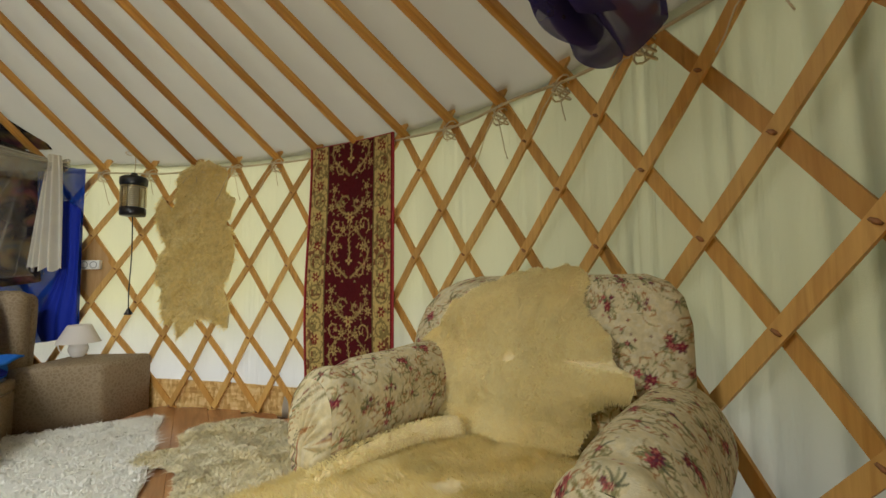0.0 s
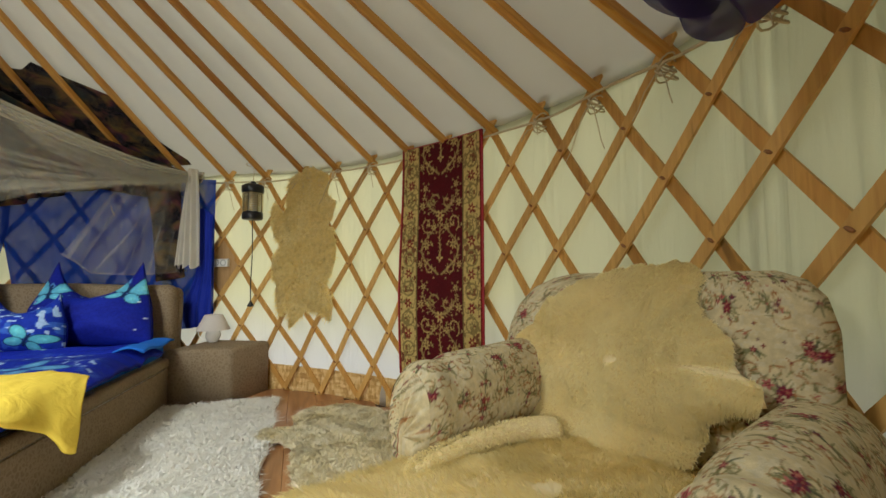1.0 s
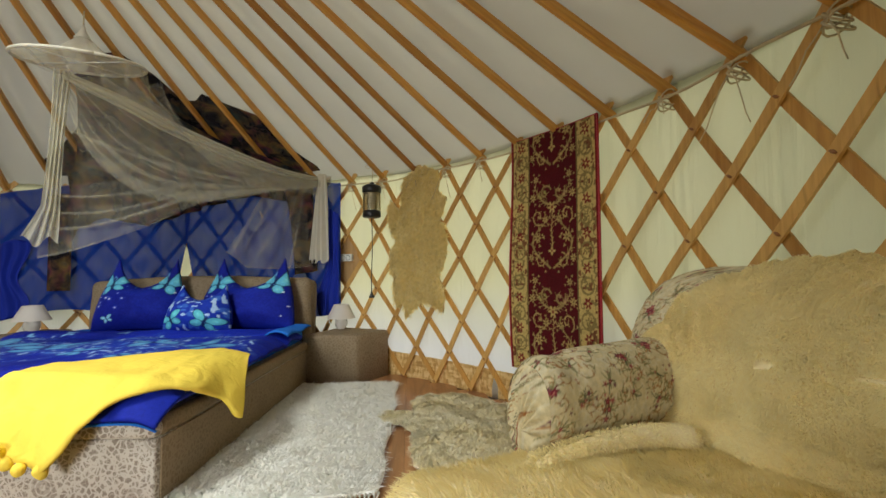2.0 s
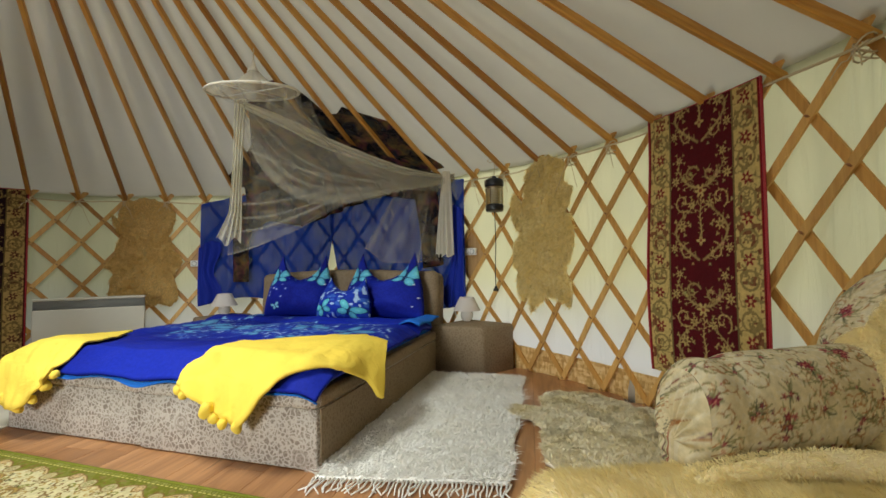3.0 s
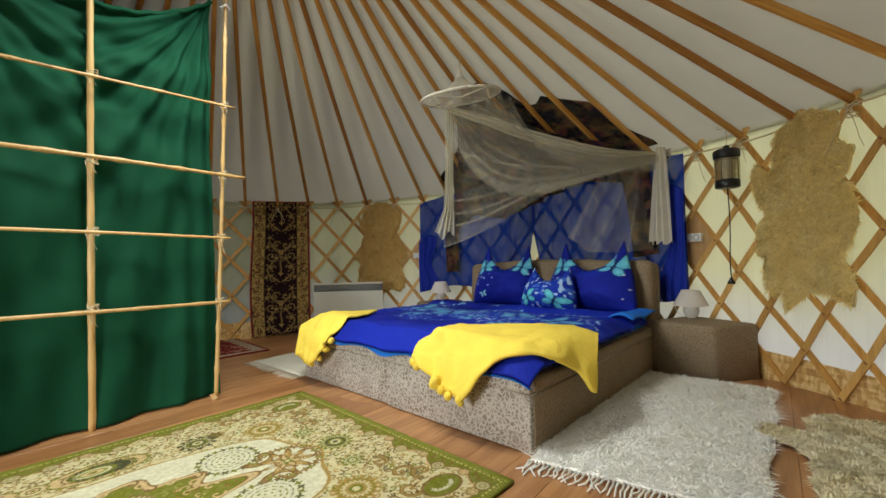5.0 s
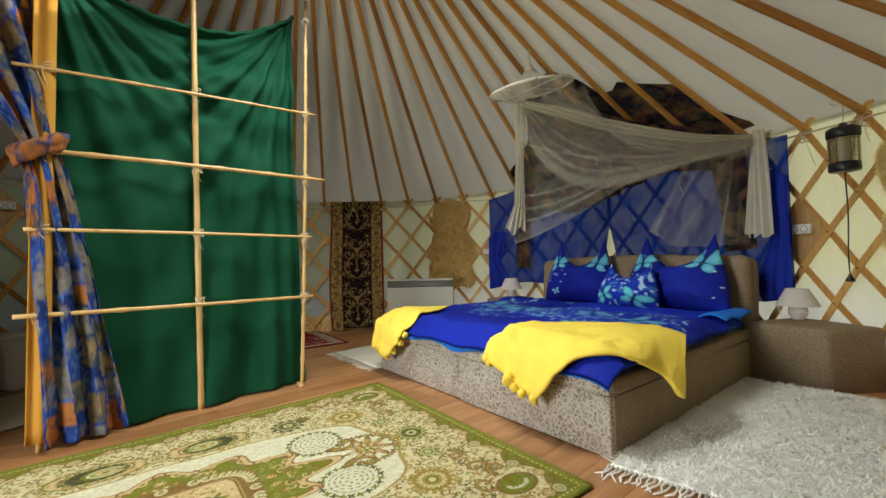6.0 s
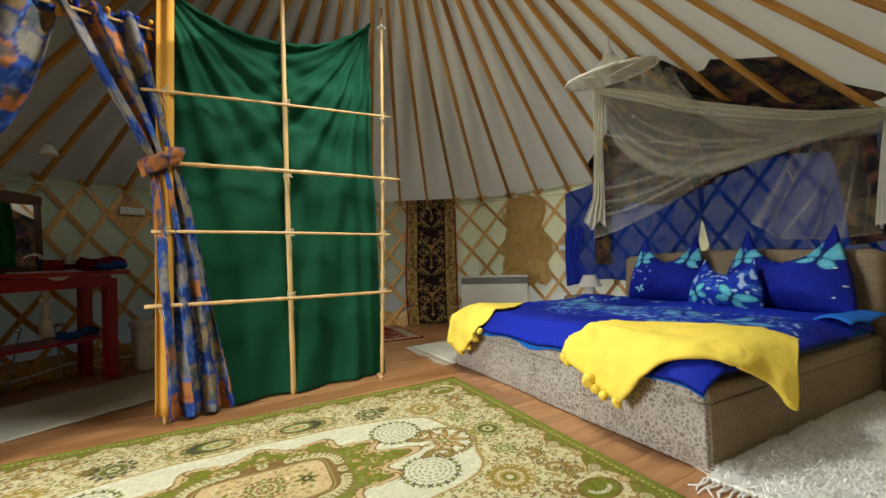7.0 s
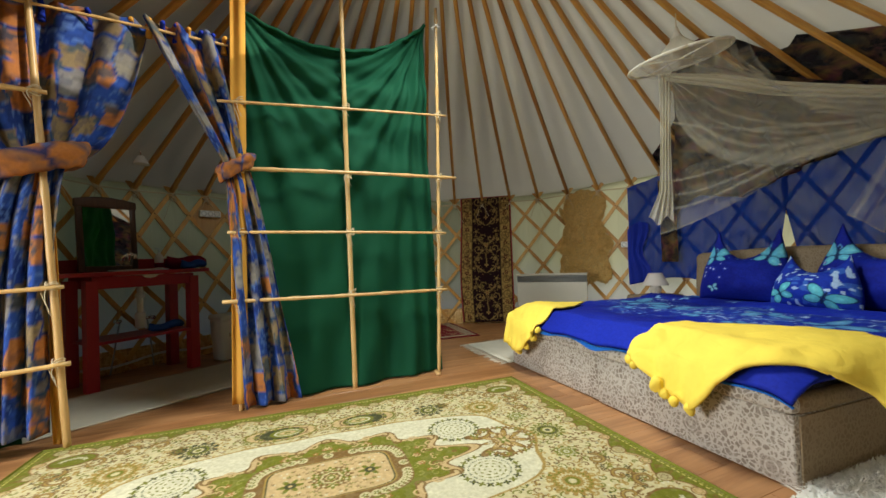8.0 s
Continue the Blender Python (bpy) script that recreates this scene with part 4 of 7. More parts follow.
        for k in range(18):
            b = 2 * math.pi * k / 18
            cl.flower(ex + 0.055 + 0.108 * math.cos(b), 0.545 + 0.066 * math.sin(b), 0.018, 4, DK if k % 2 else OL, LG, b)
            cl.flower(ex + 0.04 + 0.176 * math.cos(b), 0.545 + 0.090 * math.sin(b), 0.015, 5, OL, GO, b)
        for k in range(7):
            b = 2 * math.pi * k / 7
            cl.flower(ex + 0.05 + 0.145 * math.cos(b), 0.545 + 0.082 * math.sin(b), 0.012, 4, BR, WH, b)
    cl.rosette(0.0, 0.545, 0.05, (OL, PE, CR, BR, PE, OL), 9)
    # green medallion
    m = np.hypot(ax / 0.50, ay / 0.315)
    ma = np.arctan2(ay / 0.315, ax / 0.50)
    shape = 1.0 + 0.10 * np.cos(12 * ma) + 0.16 * np.exp(-(ma / 0.22) ** 2)
    for off, col in ((1.07, BR), (1.045, PE), (0.985, BR), (0.965, OL)):
        cl.fill((shape * off - m) / 0.012, col)
    for k in range(13):
        b = math.pi / 2 * k / 12
        rr = 0.98 + 0.10 * math.cos(12 * b)
        cl.stroke(curl(0.50 * rr * math.cos(b), 0.315 * rr * math.sin(b), 0.028, 1 if k % 2 else -1, 0.9, b, 16), 0.007, PE if k % 2 else BR)
    for _ in range(95):
        px, py = rng.uniform(0, 0.54), rng.uniform(0, 0.30)
        if (px / 0.47) ** 2 + (py / 0.28) ** 2 > 1 or (px < 0.33 and py < 0.21):
            continue
        if rng.random() < 0.55:
            cl.stroke(curl(px, py, 0.022, rng.choice((-1, 1)), 0.7, rng.uniform(0, 6), 14), 0.005, PE if rng.random() < 0.6 else LG)
        else:
            cl.flower(px, py, rng.uniform(0.012, 0.02), 5, PE if rng.random() < 0.5 else (0.33, 0.14, 0.04), CR, rng.uniform(0, 6))
    # scalloped ring and peach heart
    sx, sy = ax / 0.325, ay / 0.215
    cl.fill(((1.0 - (sx ** 4 + sy ** 4)) / 0.03), BR)
    ring = [(0.30 * math.copysign(abs(math.cos(b)) ** 0.5, math.cos(b)), 0.19 * abs(math.sin(b)) ** 0.5) for b in np.linspace(0, math.pi / 2, 13)]
    for px, py in ring:
        cl.disc(px, py, 0.024, CR)
        cl.flower(px, py, 0.017, 5, OL, WH, px * 40)
        cl.disc(px * 1.06, py * 1.06, 0.008, BR)
    hx, hy = ax / 0.262, ay / 0.155
    box = hx ** 6 + hy ** 6
    for lim, col in ((1.0, BR), (0.86, GO), (0.72, DK), (0.62, PE)):
        cl.fill((lim - box) / 0.05, col)
    for _ in range(40):
        px, py = rng.uniform(0.02, 0.225), rng.uniform(0.02, 0.13)
        cl.flower(px, py, rng.uniform(0.007, 0.012), 4, (BR, OL, WH)[rng.randrange(3)], CR, rng.uniform(0, 6))
    cl.flower(0.155, 0.0, 0.052, 6, OL, DK)
    cl.disc(0.155, 0.0, 0.024, DK)
    cl.disc(0.155, 0.0, 0.010, PE)
    for k in range(4):
        b = math.pi / 2 * k / 3
        cl.flower(0.066 * math.cos(b), 0.066 * math.sin(b), 0.026, 4, OL if k % 2 else BR, CR, b)
    cl.rosette(0, 0, 0.052, (OL, CR, BR, PE, OL, CR), 8)
    # corners: green shield with dark scrolls round it
    for px, py, r, way, st in ((1.00, 0.58, 0.075, 1, 0.4), (1.06, 0.46, 0.07, -1, 1.0), (1.12, 0.52, 0.06, 1, 2.4), (0.90, 0.66, 0.065, -1, 3.0), (1.05, 0.32, 0.055, 1, 5.0), (0.76, 0.66, 0.055, 1, 0.0)):
        cl.stroke(curl(px, py, r * 0.8, way, 1.1, st, 40), 0.013, BR)
        cl.stroke(curl(px, py, r * 0.8, way, 1.1, st, 40), 0.006, GO)
        for q in range(7):
            b = st + way * q * 0.5
            cl.flower(px + r * math.cos(b), py + r * math.sin(b), 0.015, 4, (DK, BR, OL)[q % 3], PE, b)
    cl.disc(1.10, 0.655, 0.095, BR, 1.0, 0.72)
    cl.disc(1.10, 0.655, 0.084, OL, 1.0, 0.70)
    for k in range(9):
        b = math.pi * 0.8 * k / 8 + 0.4
        cl.flower(1.10 + 0.048 * math.cos(b), 0.645 + 0.034 * math.sin(b), 0.013, 4, WH, LG, b)
    # border
    e = np.minimum(L / 2 - ax, W / 2 - ay)
    run = np.where(L / 2 - ax < W / 2 - ay, ay, ax)
    wav = 0.090 + 0.030 * np.sin(run * 2 * math.pi / 0.24 + 0.6)
    cl.fill((wav + 0.010 - e) / 0.003, PE)
    cl.fill((wav + 0.003 - e) / 0.003, BR)
    cl.fill((wav - 0.004 - e) / 0.003, OL)
    cl.fill((e < wav - 0.02) & (fbm(ax, ay, 40, 13, 2) > 0.35), BR, 0.6)
    for k in range(12):
        c = 0.06 + k * 0.12
        for px, py in ((c, W / 2 - (0.075 if k % 2 else 0.105)), (L / 2 - (0.075 if k % 2 else 0.105), c)):
            if px > 1.24 or py > 0.79:
                continue
            cl.disc(px, py, 0.028 if k % 2 else 0.034, BR)
            cl.disc(px, py, 0.023 if k % 2 else 0.028, PE if k % 2 else (0.46, 0.40, 0.20))
            for q in range(6):
                cl.flower(px + 0.014 * math.cos(q * 1.047), py + 0.014 * math.sin(q * 1.047), 0.008, 3, (OL, BR, GO)[k % 3], WH, q)
    cl.fill(e < 0.040, OL)
    cl.fill((np.abs(e - 0.031) < 0.005) & (np.sin(run * 260) > -0.2), (0.50, 0.44, 0.13))
    cl.fill((np.abs(e - 0.018) < 0.004) & (np.sin(run * 420) > 0.2), LG)
    cl.fill(fbm(x, y, 60, 44, 2) > 0.25, [c * 0.8 for c in CR], 0.10)
    return cl.c


carpet = empty("carpet", (0.72, -0.42, 0.0))
tagged(carpet, "olive and cream patterned wool carpet on the laminate floor", "carpet")
inv = Matrix.Translation((-0.72, 0.42, 0))


def carpet_at(u, v):
    return inv @ (quad_at(P0, P1, P2, P3, u, v) + Vector((0, 0, 0.011 + 0.004 * noise.noise(Vector((u * 5, v * 5, 1))))))


sheet("weave", carpet_at, 720, 470, M_CARPET, carpet, 0, colours=carpet_design)
sheet("backing", lambda u, v: carpet_at(u, v) - Vector((0, 0, 0.006)), 30, 20, M_HIDE_TAN, carpet, 0.006, "plain jute back")
M_OLIVE = cloth("olive_binding", (0.16, 0.17, 0.02))
for a, b in ((P0, P1), (P1, P2), (P2, P3), (P3, P0)):
    part("binding", tube_bm([inv @ (a.lerp(b, k / 12) + Vector((0, 0, 0.008))) for k in range(13)], 0.007, 6), M_OLIVE, carpet)

# white shag rug
A, B, C, D = Vector((-0.26, 3.0, 0)), Vector((-0.82, 2.43, 0)), Vector((0.36, 1.21, 0)), Vector((0.86, 1.85, 0))
rug = empty("shag_rug", (0.03, 2.1, 0.0))
tagged(rug, "white shaggy wool rug with a fringe beside the bed", "rug")
inv = Matrix.Translation((-0.03, -2.1, 0))


def shag_at(u, v):
    p = quad_at(B, C, D, A, u, v)
    wob = 0.012 * math.sin(u * 23) * (1 if v > 0.5 else -1) * abs(v - 0.5)
    return inv @ (p + Vector((wob, wob, 0.012 + 0.006 * noise.noise(Vector((u * 9, v * 6, 4))))))


sheet("backing", shag_at, 60, 40, M_RUG_BACK, rug, 0.014)
pts, nrm = sample(shag_at, 26000, 3)
nrm[nrm[:, 2] < 0] *= -1
fur("wool", pts, nrm, 0.032, 0.0060, M_WOOL_WHITE, rug, 1.5, 4, (0.12, -0.22, 0), 0.25)
bm = bmesh.new()
rng = random.Random(5)
out = (C - B).normalized()
for k in range(46):
    f = k / 45
    p = inv @ (C.lerp(D, f) + Vector((0, 0, 0.012)))
    q = [p + out * (0.10 * t) + Vector((rng.uniform(-0.02, 0.02) * t, rng.uniform(-0.02, 0.02) * t, -0.007 * min(1, t * 3) + 0.006 * math.sin(t * 3))) for t in (0, 0.35, 0.7, 1.0)]
    tube_bm(q, [0.005, 0.004, 0.004, 0.003], 5, bm)
part("fringe", bm, M_WOOL_WHITE, rug)

# sheepskin on the floor
hide_c = Vector((0.72, 2.62, 0))
floor_hide = empty("floor_sheepskin", hide_c)
tagged(floor_hide, "cream sheepskin lying on the floor beside the shag rug", "sheepskin")
edge = outline([(x - 0.72, y - 2.62) for x, y in ((0.24, 2.36), (0.20, 2.47), (0.36, 2.58), (0.17, 2.76), (0.16, 2.86), (0.30, 3.03), (0.46, 3.06), (0.66, 3.0), (0.80, 3.10), (1.15, 2.92),
                                                     (1.30, 2.62), (1.28, 2.30), (1.22, 2.02), (1.05, 1.96), (0.92, 2.06), (0.66, 2.24), (0.56, 2.36), (0.44, 2.40))])


def floor_hide_at(u, v):
    t = -u * 2 * math.pi
    r = edge(t) * v
    x, y = r * math.cos(t), r * math.sin(t)
    return Vector((x, y, 0.016 + 0.02 * (1 - v ** 5) + 0.010 * noise.noise(Vector((x * 8, y * 8, 2))) + 0.004 * noise.noise(Vector((x * 21, y * 21, 2)))))


sheet("hide", floor_hide_at, 150, 34, M_HIDE_PALE, floor_hide, 0.014)
pts, nrm = sample(lambda u, v: floor_hide_at(u, math.sqrt(v)), 36000, 6)
nrm[nrm[:, 2] < 0] *= -1
fur("wool", pts, nrm, 0.028, 0.0048, M_WOOL_CREAM, floor_hide, 0.95, 7, (0.1, -0.3, 0), 0.45, 17.0)


def flat_mat(name, label, corners, mat, thick, fringe=0.0, edge_mat=None, colours=None, nu=30):
    mid = sum(corners, Vector()) / 4
    ob = empty(name, (mid.x, mid.y, 0))
    tagged(ob, label, "mat")
    a, b, c, d = [q - mid for q in corners]
    sheet("weave", lambda u, v: quad_at(a, b, c, d, u, v) + Vector((0, 0, thick / 2 + 0.003 + 0.003 * noise.noise(Vector((u * 6, v * 6, 7))))), nu, nu, mat, ob, thick, colours=colours)
    if fringe:
        bm = bmesh.new()
        out = (a - b).normalized()
        for k in range(40):
            p = a.lerp(d, k / 39) + Vector((0, 0, 0.008))
            tube_bm([p, p + out * fringe * 0.5 + Vector((rng.uniform(-0.01, 0.01), rng.uniform(-0.01, 0.01), -0.003)), p + out * fringe + Vector((rng.uniform(-0.02, 0.02), rng.uniform(-0.02, 0.02), -0.005))], 0.003, 5, bm)
        part("fringe", bm, mat, ob)
    return ob


flat_mat("bedside_mat", "cream cotton mat with white fringe on the floor beside the bed", [Vector((-1.78, -0.64, 0)), Vector((-2.75, 0.30, 0)), Vector((-2.2, 0.85, 0)), Vector((-1.19, -0.10, 0))], M_MAT, 0.010, 0.08)


def red_mat_design(u, v):
    x, y = u * 1.2, v * 0.7
    cl = Cloth(x, y, (0.20, 0.012, 0.02))
    cl.fill(np.abs(fbm(x, y, 16, 3, 2)) < 0.14, (0.45, 0.30, 0.16))
    cl.fill((v < 0.22) | (v > 0.86) | (u > 0.9), (0.42, 0.33, 0.22))
    cl.fill((np.abs(fbm(x, y, 30, 9, 2)) < 0.12) & ((v < 0.22) | (v > 0.86)), (0.22, 0.04, 0.03))
    cl.fill((v < 0.04) | (v > 0.97) | (u > 0.97), (0.18, 0.01, 0.015))
    return cl.c


flat_mat("red_mat", "small red patterned mat on the laminate floor", [Vector((-3.05, -1.30, 0)), Vector((-2.26, -0.65, 0)), Vector((-1.88, -1.12, 0)), Vector((-2.67, -1.77, 0))], M_CARPET, 0.008, colours=red_mat_design, nu=140)
flat_mat("washing_mat", "pale cotton mat on the floor before the wash table", [Vector((-0.76, -2.50, 0)), Vector((0.72, -2.86, 0)), Vector((0.92, -2.16, 0)), Vector((-0.44, -1.76, 0))], M_MAT, 0.008)

# ---- bed ----
BED_O, BED_U, BED_V = Vector((0.307, 1.24, 0)), Vector((-0.7515, -0.6597, 0)), Vector((-0.6597, 0.7515, 0))


def bed_pt(a, b, z=0.0):
    """a: along the foot from its corner by the white rug, b: towards the head."""
    return BED_O + BED_U * a + BED_V * b + Vector((0, 0, z))


BED_TURN = math.degrees(math.atan2(-BED_U.y, -BED_U.x))
bed = empty("bed", bed_pt(1.0, 1.0), BED_TURN)
tagged(bed, "wide upholstered bed on a grey-brown damask box base", "bed")
# in the bed's own frame x runs against the foot's measure and y towards the head
for s, w, d in ((0.5, 0.998, 2.0), (-0.5, 0.998, 1.985)):
    part("base", box_bm(w, d, 0.262, pose(s, (2.0 - d) / 2, 0.004), 0.008, 2), M_UPHOL, bed)
    part("base_pad", soft_box(w + 0.006, d + 0.012, 0.066, 0.024, 14, None, 2 + s, 0.003), M_UPHOL, bed, "padded upper edge of the box").location = (s, (2.0 - d) / 2, 0.262)
# thin skin over the side away from the door, its shade coloured in
part("side_panel", box_bm(0.010, 1.97, 0.255, pose(1.001, 0.012, 0.006), 0.004, 2), M_UPHOL_SHADE, bed, "side of the box in upholstery coloured as shaded")
part("side_pad", soft_box(0.05, 1.965, 0.072, 0.022, 10, None, 9, 0.002), M_UPHOL_SHADE, bed, "padded upper edge in upholstery coloured as shaded").location = (0.984, 0.012, 0.262)
part("side_roll", tube_bm([(-1.02, -0.98 + 0.24 * k, 0.27) for k in range(9)], [0.03] + [0.065] * 7 + [0.03], 14), M_UPHOL_SHADE, bed, "rounded padded edge roll")


def head_shape(p):
    top = 0.80 + 0.06 * math.cos(p.x / 0.95 * 1.3)
    k = p.z / 0.86
    p.z = k * top
    p.y += 0.05 * k
    return p


part("headboard", soft_box(1.92, 0.12, 0.86, 0.05, 12, head_shape, 3, 0.004), M_UPHOL_SHADE, bed, "low rounded padded headboard").location = (0.03, 1.0, 0)
part("head_wing", soft_box(0.24, 0.16, 0.84, 0.06, 8, None, 4, 0.004), M_UPHOL_SHADE, bed, "padded headboard side cushion").location = (0.86, 0.95, 0)
part("mattress", soft_box(1.86, 1.9, 0.17, 0.05, 10, None, 5, 0.004), M_SHEET, bed, "mattress in a light blue fitted sheet").location = (0, -0.02, 0.26)

# duvet: its own thing, lying on the bed
SPREAD = (0.010, 0.026, 0.40)


def duvet_design(u, v):
    x, y = u * 2.0, v * 1.62
    cl = Cloth(x, y, SPREAD)
    cl.fill(np.clip(fbm(x, y, 2.0, 31) * 0.8, 0, 1), (0.006, 0.012, 0.22), 0.8)
    glow = np.clip(1.2 - np.hypot((x - 1.0) / 0.95, (y - 0.95) / 0.36) + 0.35 * fbm(x, y, 7, 5), 0, 1)
    cl.fill(glow, (0.015, 0.05, 0.42), 0.7)
    cl.fill(np.clip((fbm(x, y, 30, 15, 2) - 0.25) / 0.5, 0, 1) * np.clip(glow * 1.6, 0, 1), (0.08, 0.22, 0.66), 0.8)
    cl.fill(np.clip((fbm(x, y, 12, 19, 2) - 0.3) / 0.5, 0, 1) * glow, (0.13, 0.26, 0.52), 0.6)
    cl.fill((fbm(x, y, 48, 16, 1) > 0.62) & (glow > 0.25), (0.42, 0.60, 0.85), 0.8)
    for cx, cy, s, t in ((0.35, 0.95, 0.17, 0.8), (0.72, 1.05, 0.13, 2.5), (1.25, 0.92, 0.18, -0.4), (1.62, 1.02, 0.20, 0.5), (0.95, 0.78, 0.10, 1.7), (1.45, 0.70, 0.09, 3.0), (0.16, 0.55, 0.12, 0.4), (0.6, 0.62, 0.08, 2.2)):
        butterfly(cl, cx, cy, s, t, (0.10, 0.31, 0.60), (0.012, 0.035, 0.22))
    for cx, cy, s in ((0.55, 1.45, 0.045), (1.15, 1.42, 0.045), (1.5, 1.38, 0.05), (0.85, 1.30, 0.04), (1.72, 1.30, 0.05)):
        butterfly(cl, cx, cy, s, cx * 3, (0.20, 0.42, 0.72), (0.02, 0.05, 0.3))
    return cl.c


duvet = empty("duvet", bed_pt(1.0, 0.8, 0.43), BED_TURN)
tagged(duvet, "royal blue duvet printed with butterflies spread over the bed", "duvet")


def duvet_at(u, v):
    """u from the white-rug side to the far side, v from foot to head; hangs over foot and sides."""
    a, b = -0.02 + 2.04 * u, -0.03 + 1.62 * v
    x, y = 1.0 - a, b - 0.8
    over_s = max(0.0, 0.09 - a) + max(0.0, a - 1.91)
    over_f = max(0.0, 0.11 - b)
    # rounded fall at the edges
    z = 0.015 - 1.1 * math.hypot(over_s * 0.9, over_f * 1.05) ** 1.25
    x += 0.05 * over_s * min(1.0, over_f * 9) * (1 if a > 1 else -1)
    z += 0.018 * noise.noise(Vector((x * 2.2, y * 2.2, 3))) + 0.008 * noise.noise(Vector((x * 6, y * 7, 5)))
    z += 0.024 * math.exp(-((b - 1.40) / 0.08) ** 2) - 0.012 * math.exp(-((b - 1.27) / 0.03) ** 2) + 0.006 * noise.noise(Vector((x * 3, y * 14, 9)))
    z += 0.016 * noise.noise(Vector((a * 4.5, 0, 3))) * min(1, over_f * 10)
    return Vector((x, y, z))


sheet("cover", duvet_at, 230, 190, M_BEDDING, duvet, 0.022, colours=duvet_design)


def lining_at(u, v):
    k = np.clip(0.45 + 1.6 * noise.noise(Vector((u * 5.5, 2.0, 7.0))), 0.05, 1.0) * float(np.interp(u, (0, 0.08, 0.16, 0.30, 0.40, 0.50, 0.85, 0.97, 1.0), (0.0, 0.1, 0.7, 0.6, 0.3, 1.0, 1.0, 0.3, 0.0)))
    return duvet_at(u, 0) + Vector((0, 0.012 - 0.010 * v, -0.012 - 0.040 * k * v))


sheet("lining", lining_at, 90, 5, M_SHEET, duvet, 0.006, "light blue lining showing at the foot")

# turned-down light blue sheet corner
turn = empty("folded_sheet", bed_pt(0.06, 1.55, 0.42), BED_TURN)
tagged(turn, "light blue sheet corner turned down by the pillows", "sheet")
sheet("fold", lambda u, v: Vector((0.09 - 0.16 * u, -0.28 + 0.5 * v, 0.03 + 0.03 * math.sin(u * 3) * (1 - 0.6 * v) + 0.008 * math.sin(v * 9))), 12, 24, M_SHEET, turn, 0.012)


def pillow(name, label, a, b, z, w, h, turn, lean, design, ear=0.10, sag=0.05, seed=1):
    """A square pillow stood on its edge with pulled-out upper corners."""
    ob = empty(name, bed_pt(a, b, z), BED_TURN + turn)
    tagged(ob, label, "pillow", "blue pillows on the bed")
    tilt = pose(0, 0, 0, -lean, 0, 0)

    def at(u, v, s):
        x, y = (u - 0.5) * 2, (v - 0.5) * 2
        fat = max(0.0, 1 - abs(x) ** 2.4) ** 0.62 * max(0.0, 1 - abs(y) ** 2.4) ** 0.62
        up = max(0.0, y)
        ears = ear * abs(x) ** 4 * up ** 3 - sag * up ** 1.5 * (1 - abs(x) ** 1.4)
        px = x * w / 2 * (1 - 0.07 * (1 - abs(y)) ** 2 - 0.34 * up ** 1.3)
        pz = h / 2 + y * h / 2 * (1 - 0.04 * (1 - abs(x))) + ears
        pull = noise.noise(Vector((x * 2.2 + seed, y * 2.2, s))) + 0.5 * noise.noise(Vector((x * 5 + seed, y * 4, s + 4)))
        slump = 0.025 * (1 - y) * fat
        return tilt @ Vector((px, -s * (0.125 * fat + 0.004 + slump) + 0.016 * pull * fat, pz))
    sheet("cover", lambda u, v: at(u, v, 1), 90, 90, M_BEDDING, ob, 0.004, colours=design)
    sheet("back", lambda u, v: at(u, v, -1), 30, 30, M_BEDDING, ob, 0.004, colours=lambda u, v: np.zeros(u.shape + (3,)) + np.array(SPREAD))
    return ob


def big_design(flip):
    def draw(u, v):
        x, y = (u if not flip else 1 - u) * 0.66, v * 0.55
        cl = Cloth(x, y, (0.008, 0.016, 0.27))
        cl.fill(np.clip(fbm(x, y, 5, 8), 0, 1), (0.012, 0.03, 0.42), 0.6)
        cl.fill((fbm(x, y, 34, 9, 1) > 0.5) & (y > 0.44), (0.12, 0.35, 0.75), 0.8)
        butterfly(cl, 0.09, 0.455, 0.125, 0.55, (0.13, 0.52, 0.75))
        butterfly(cl, 0.57, 0.455, 0.130, -0.6, (0.13, 0.52, 0.75))
        butterfly(cl, 0.16, 0.10, 0.045, 0.3, (0.25, 0.6, 0.8))
        bloom(cl, 3, 9, (0.03, 0.07, 0.5), 0.015, 0.035, (0.05, 0.28, 0.18, 0.38))
        for px, py in ((0.62, 0.36), (0.64, 0.22), (0.6, 0.12)):
            cl.disc(px, py, 0.008, (0.7, 0.8, 0.9))
        return cl.c
    return draw


def small_design(u, v):
    x, y = u * 0.42, v * 0.34
    cl = Cloth(x, y, (0.012, 0.04, 0.42))
    cl.fill(fbm(x, y, 22, 5, 2) > 0.25, (0.05, 0.16, 0.62), 0.8)
    cl.fill(fbm(x, y, 40, 6, 1) > 0.5, (0.45, 0.65, 0.90), 0.9)
    butterfly(cl, 0.09, 0.09, 0.085, 0.4, (0.12, 0.55, 0.66))
    butterfly(cl, 0.30, 0.07, 0.095, -0.5, (0.12, 0.55, 0.66))
    return cl.c


pillow("pillow", "royal blue pillow with butterfly ears leaning on the headboard", 1.30, 1.70, 0.44, 0.66, 0.43, 8, 14, big_design(False), 0.15, 0.09, 2)
pillow("pillow", "royal blue pillow with butterfly ears near the bedside box", 0.47, 1.70, 0.44, 0.80, 0.43, -6, 14, big_design(False), 0.15, 0.10, 5)
pillow("cushion", "small blue flowered cushion set before the two pillows", 0.70, 1.46, 0.45, 0.48, 0.29, 2, 16, small_design, 0.07, 0.05, 8)


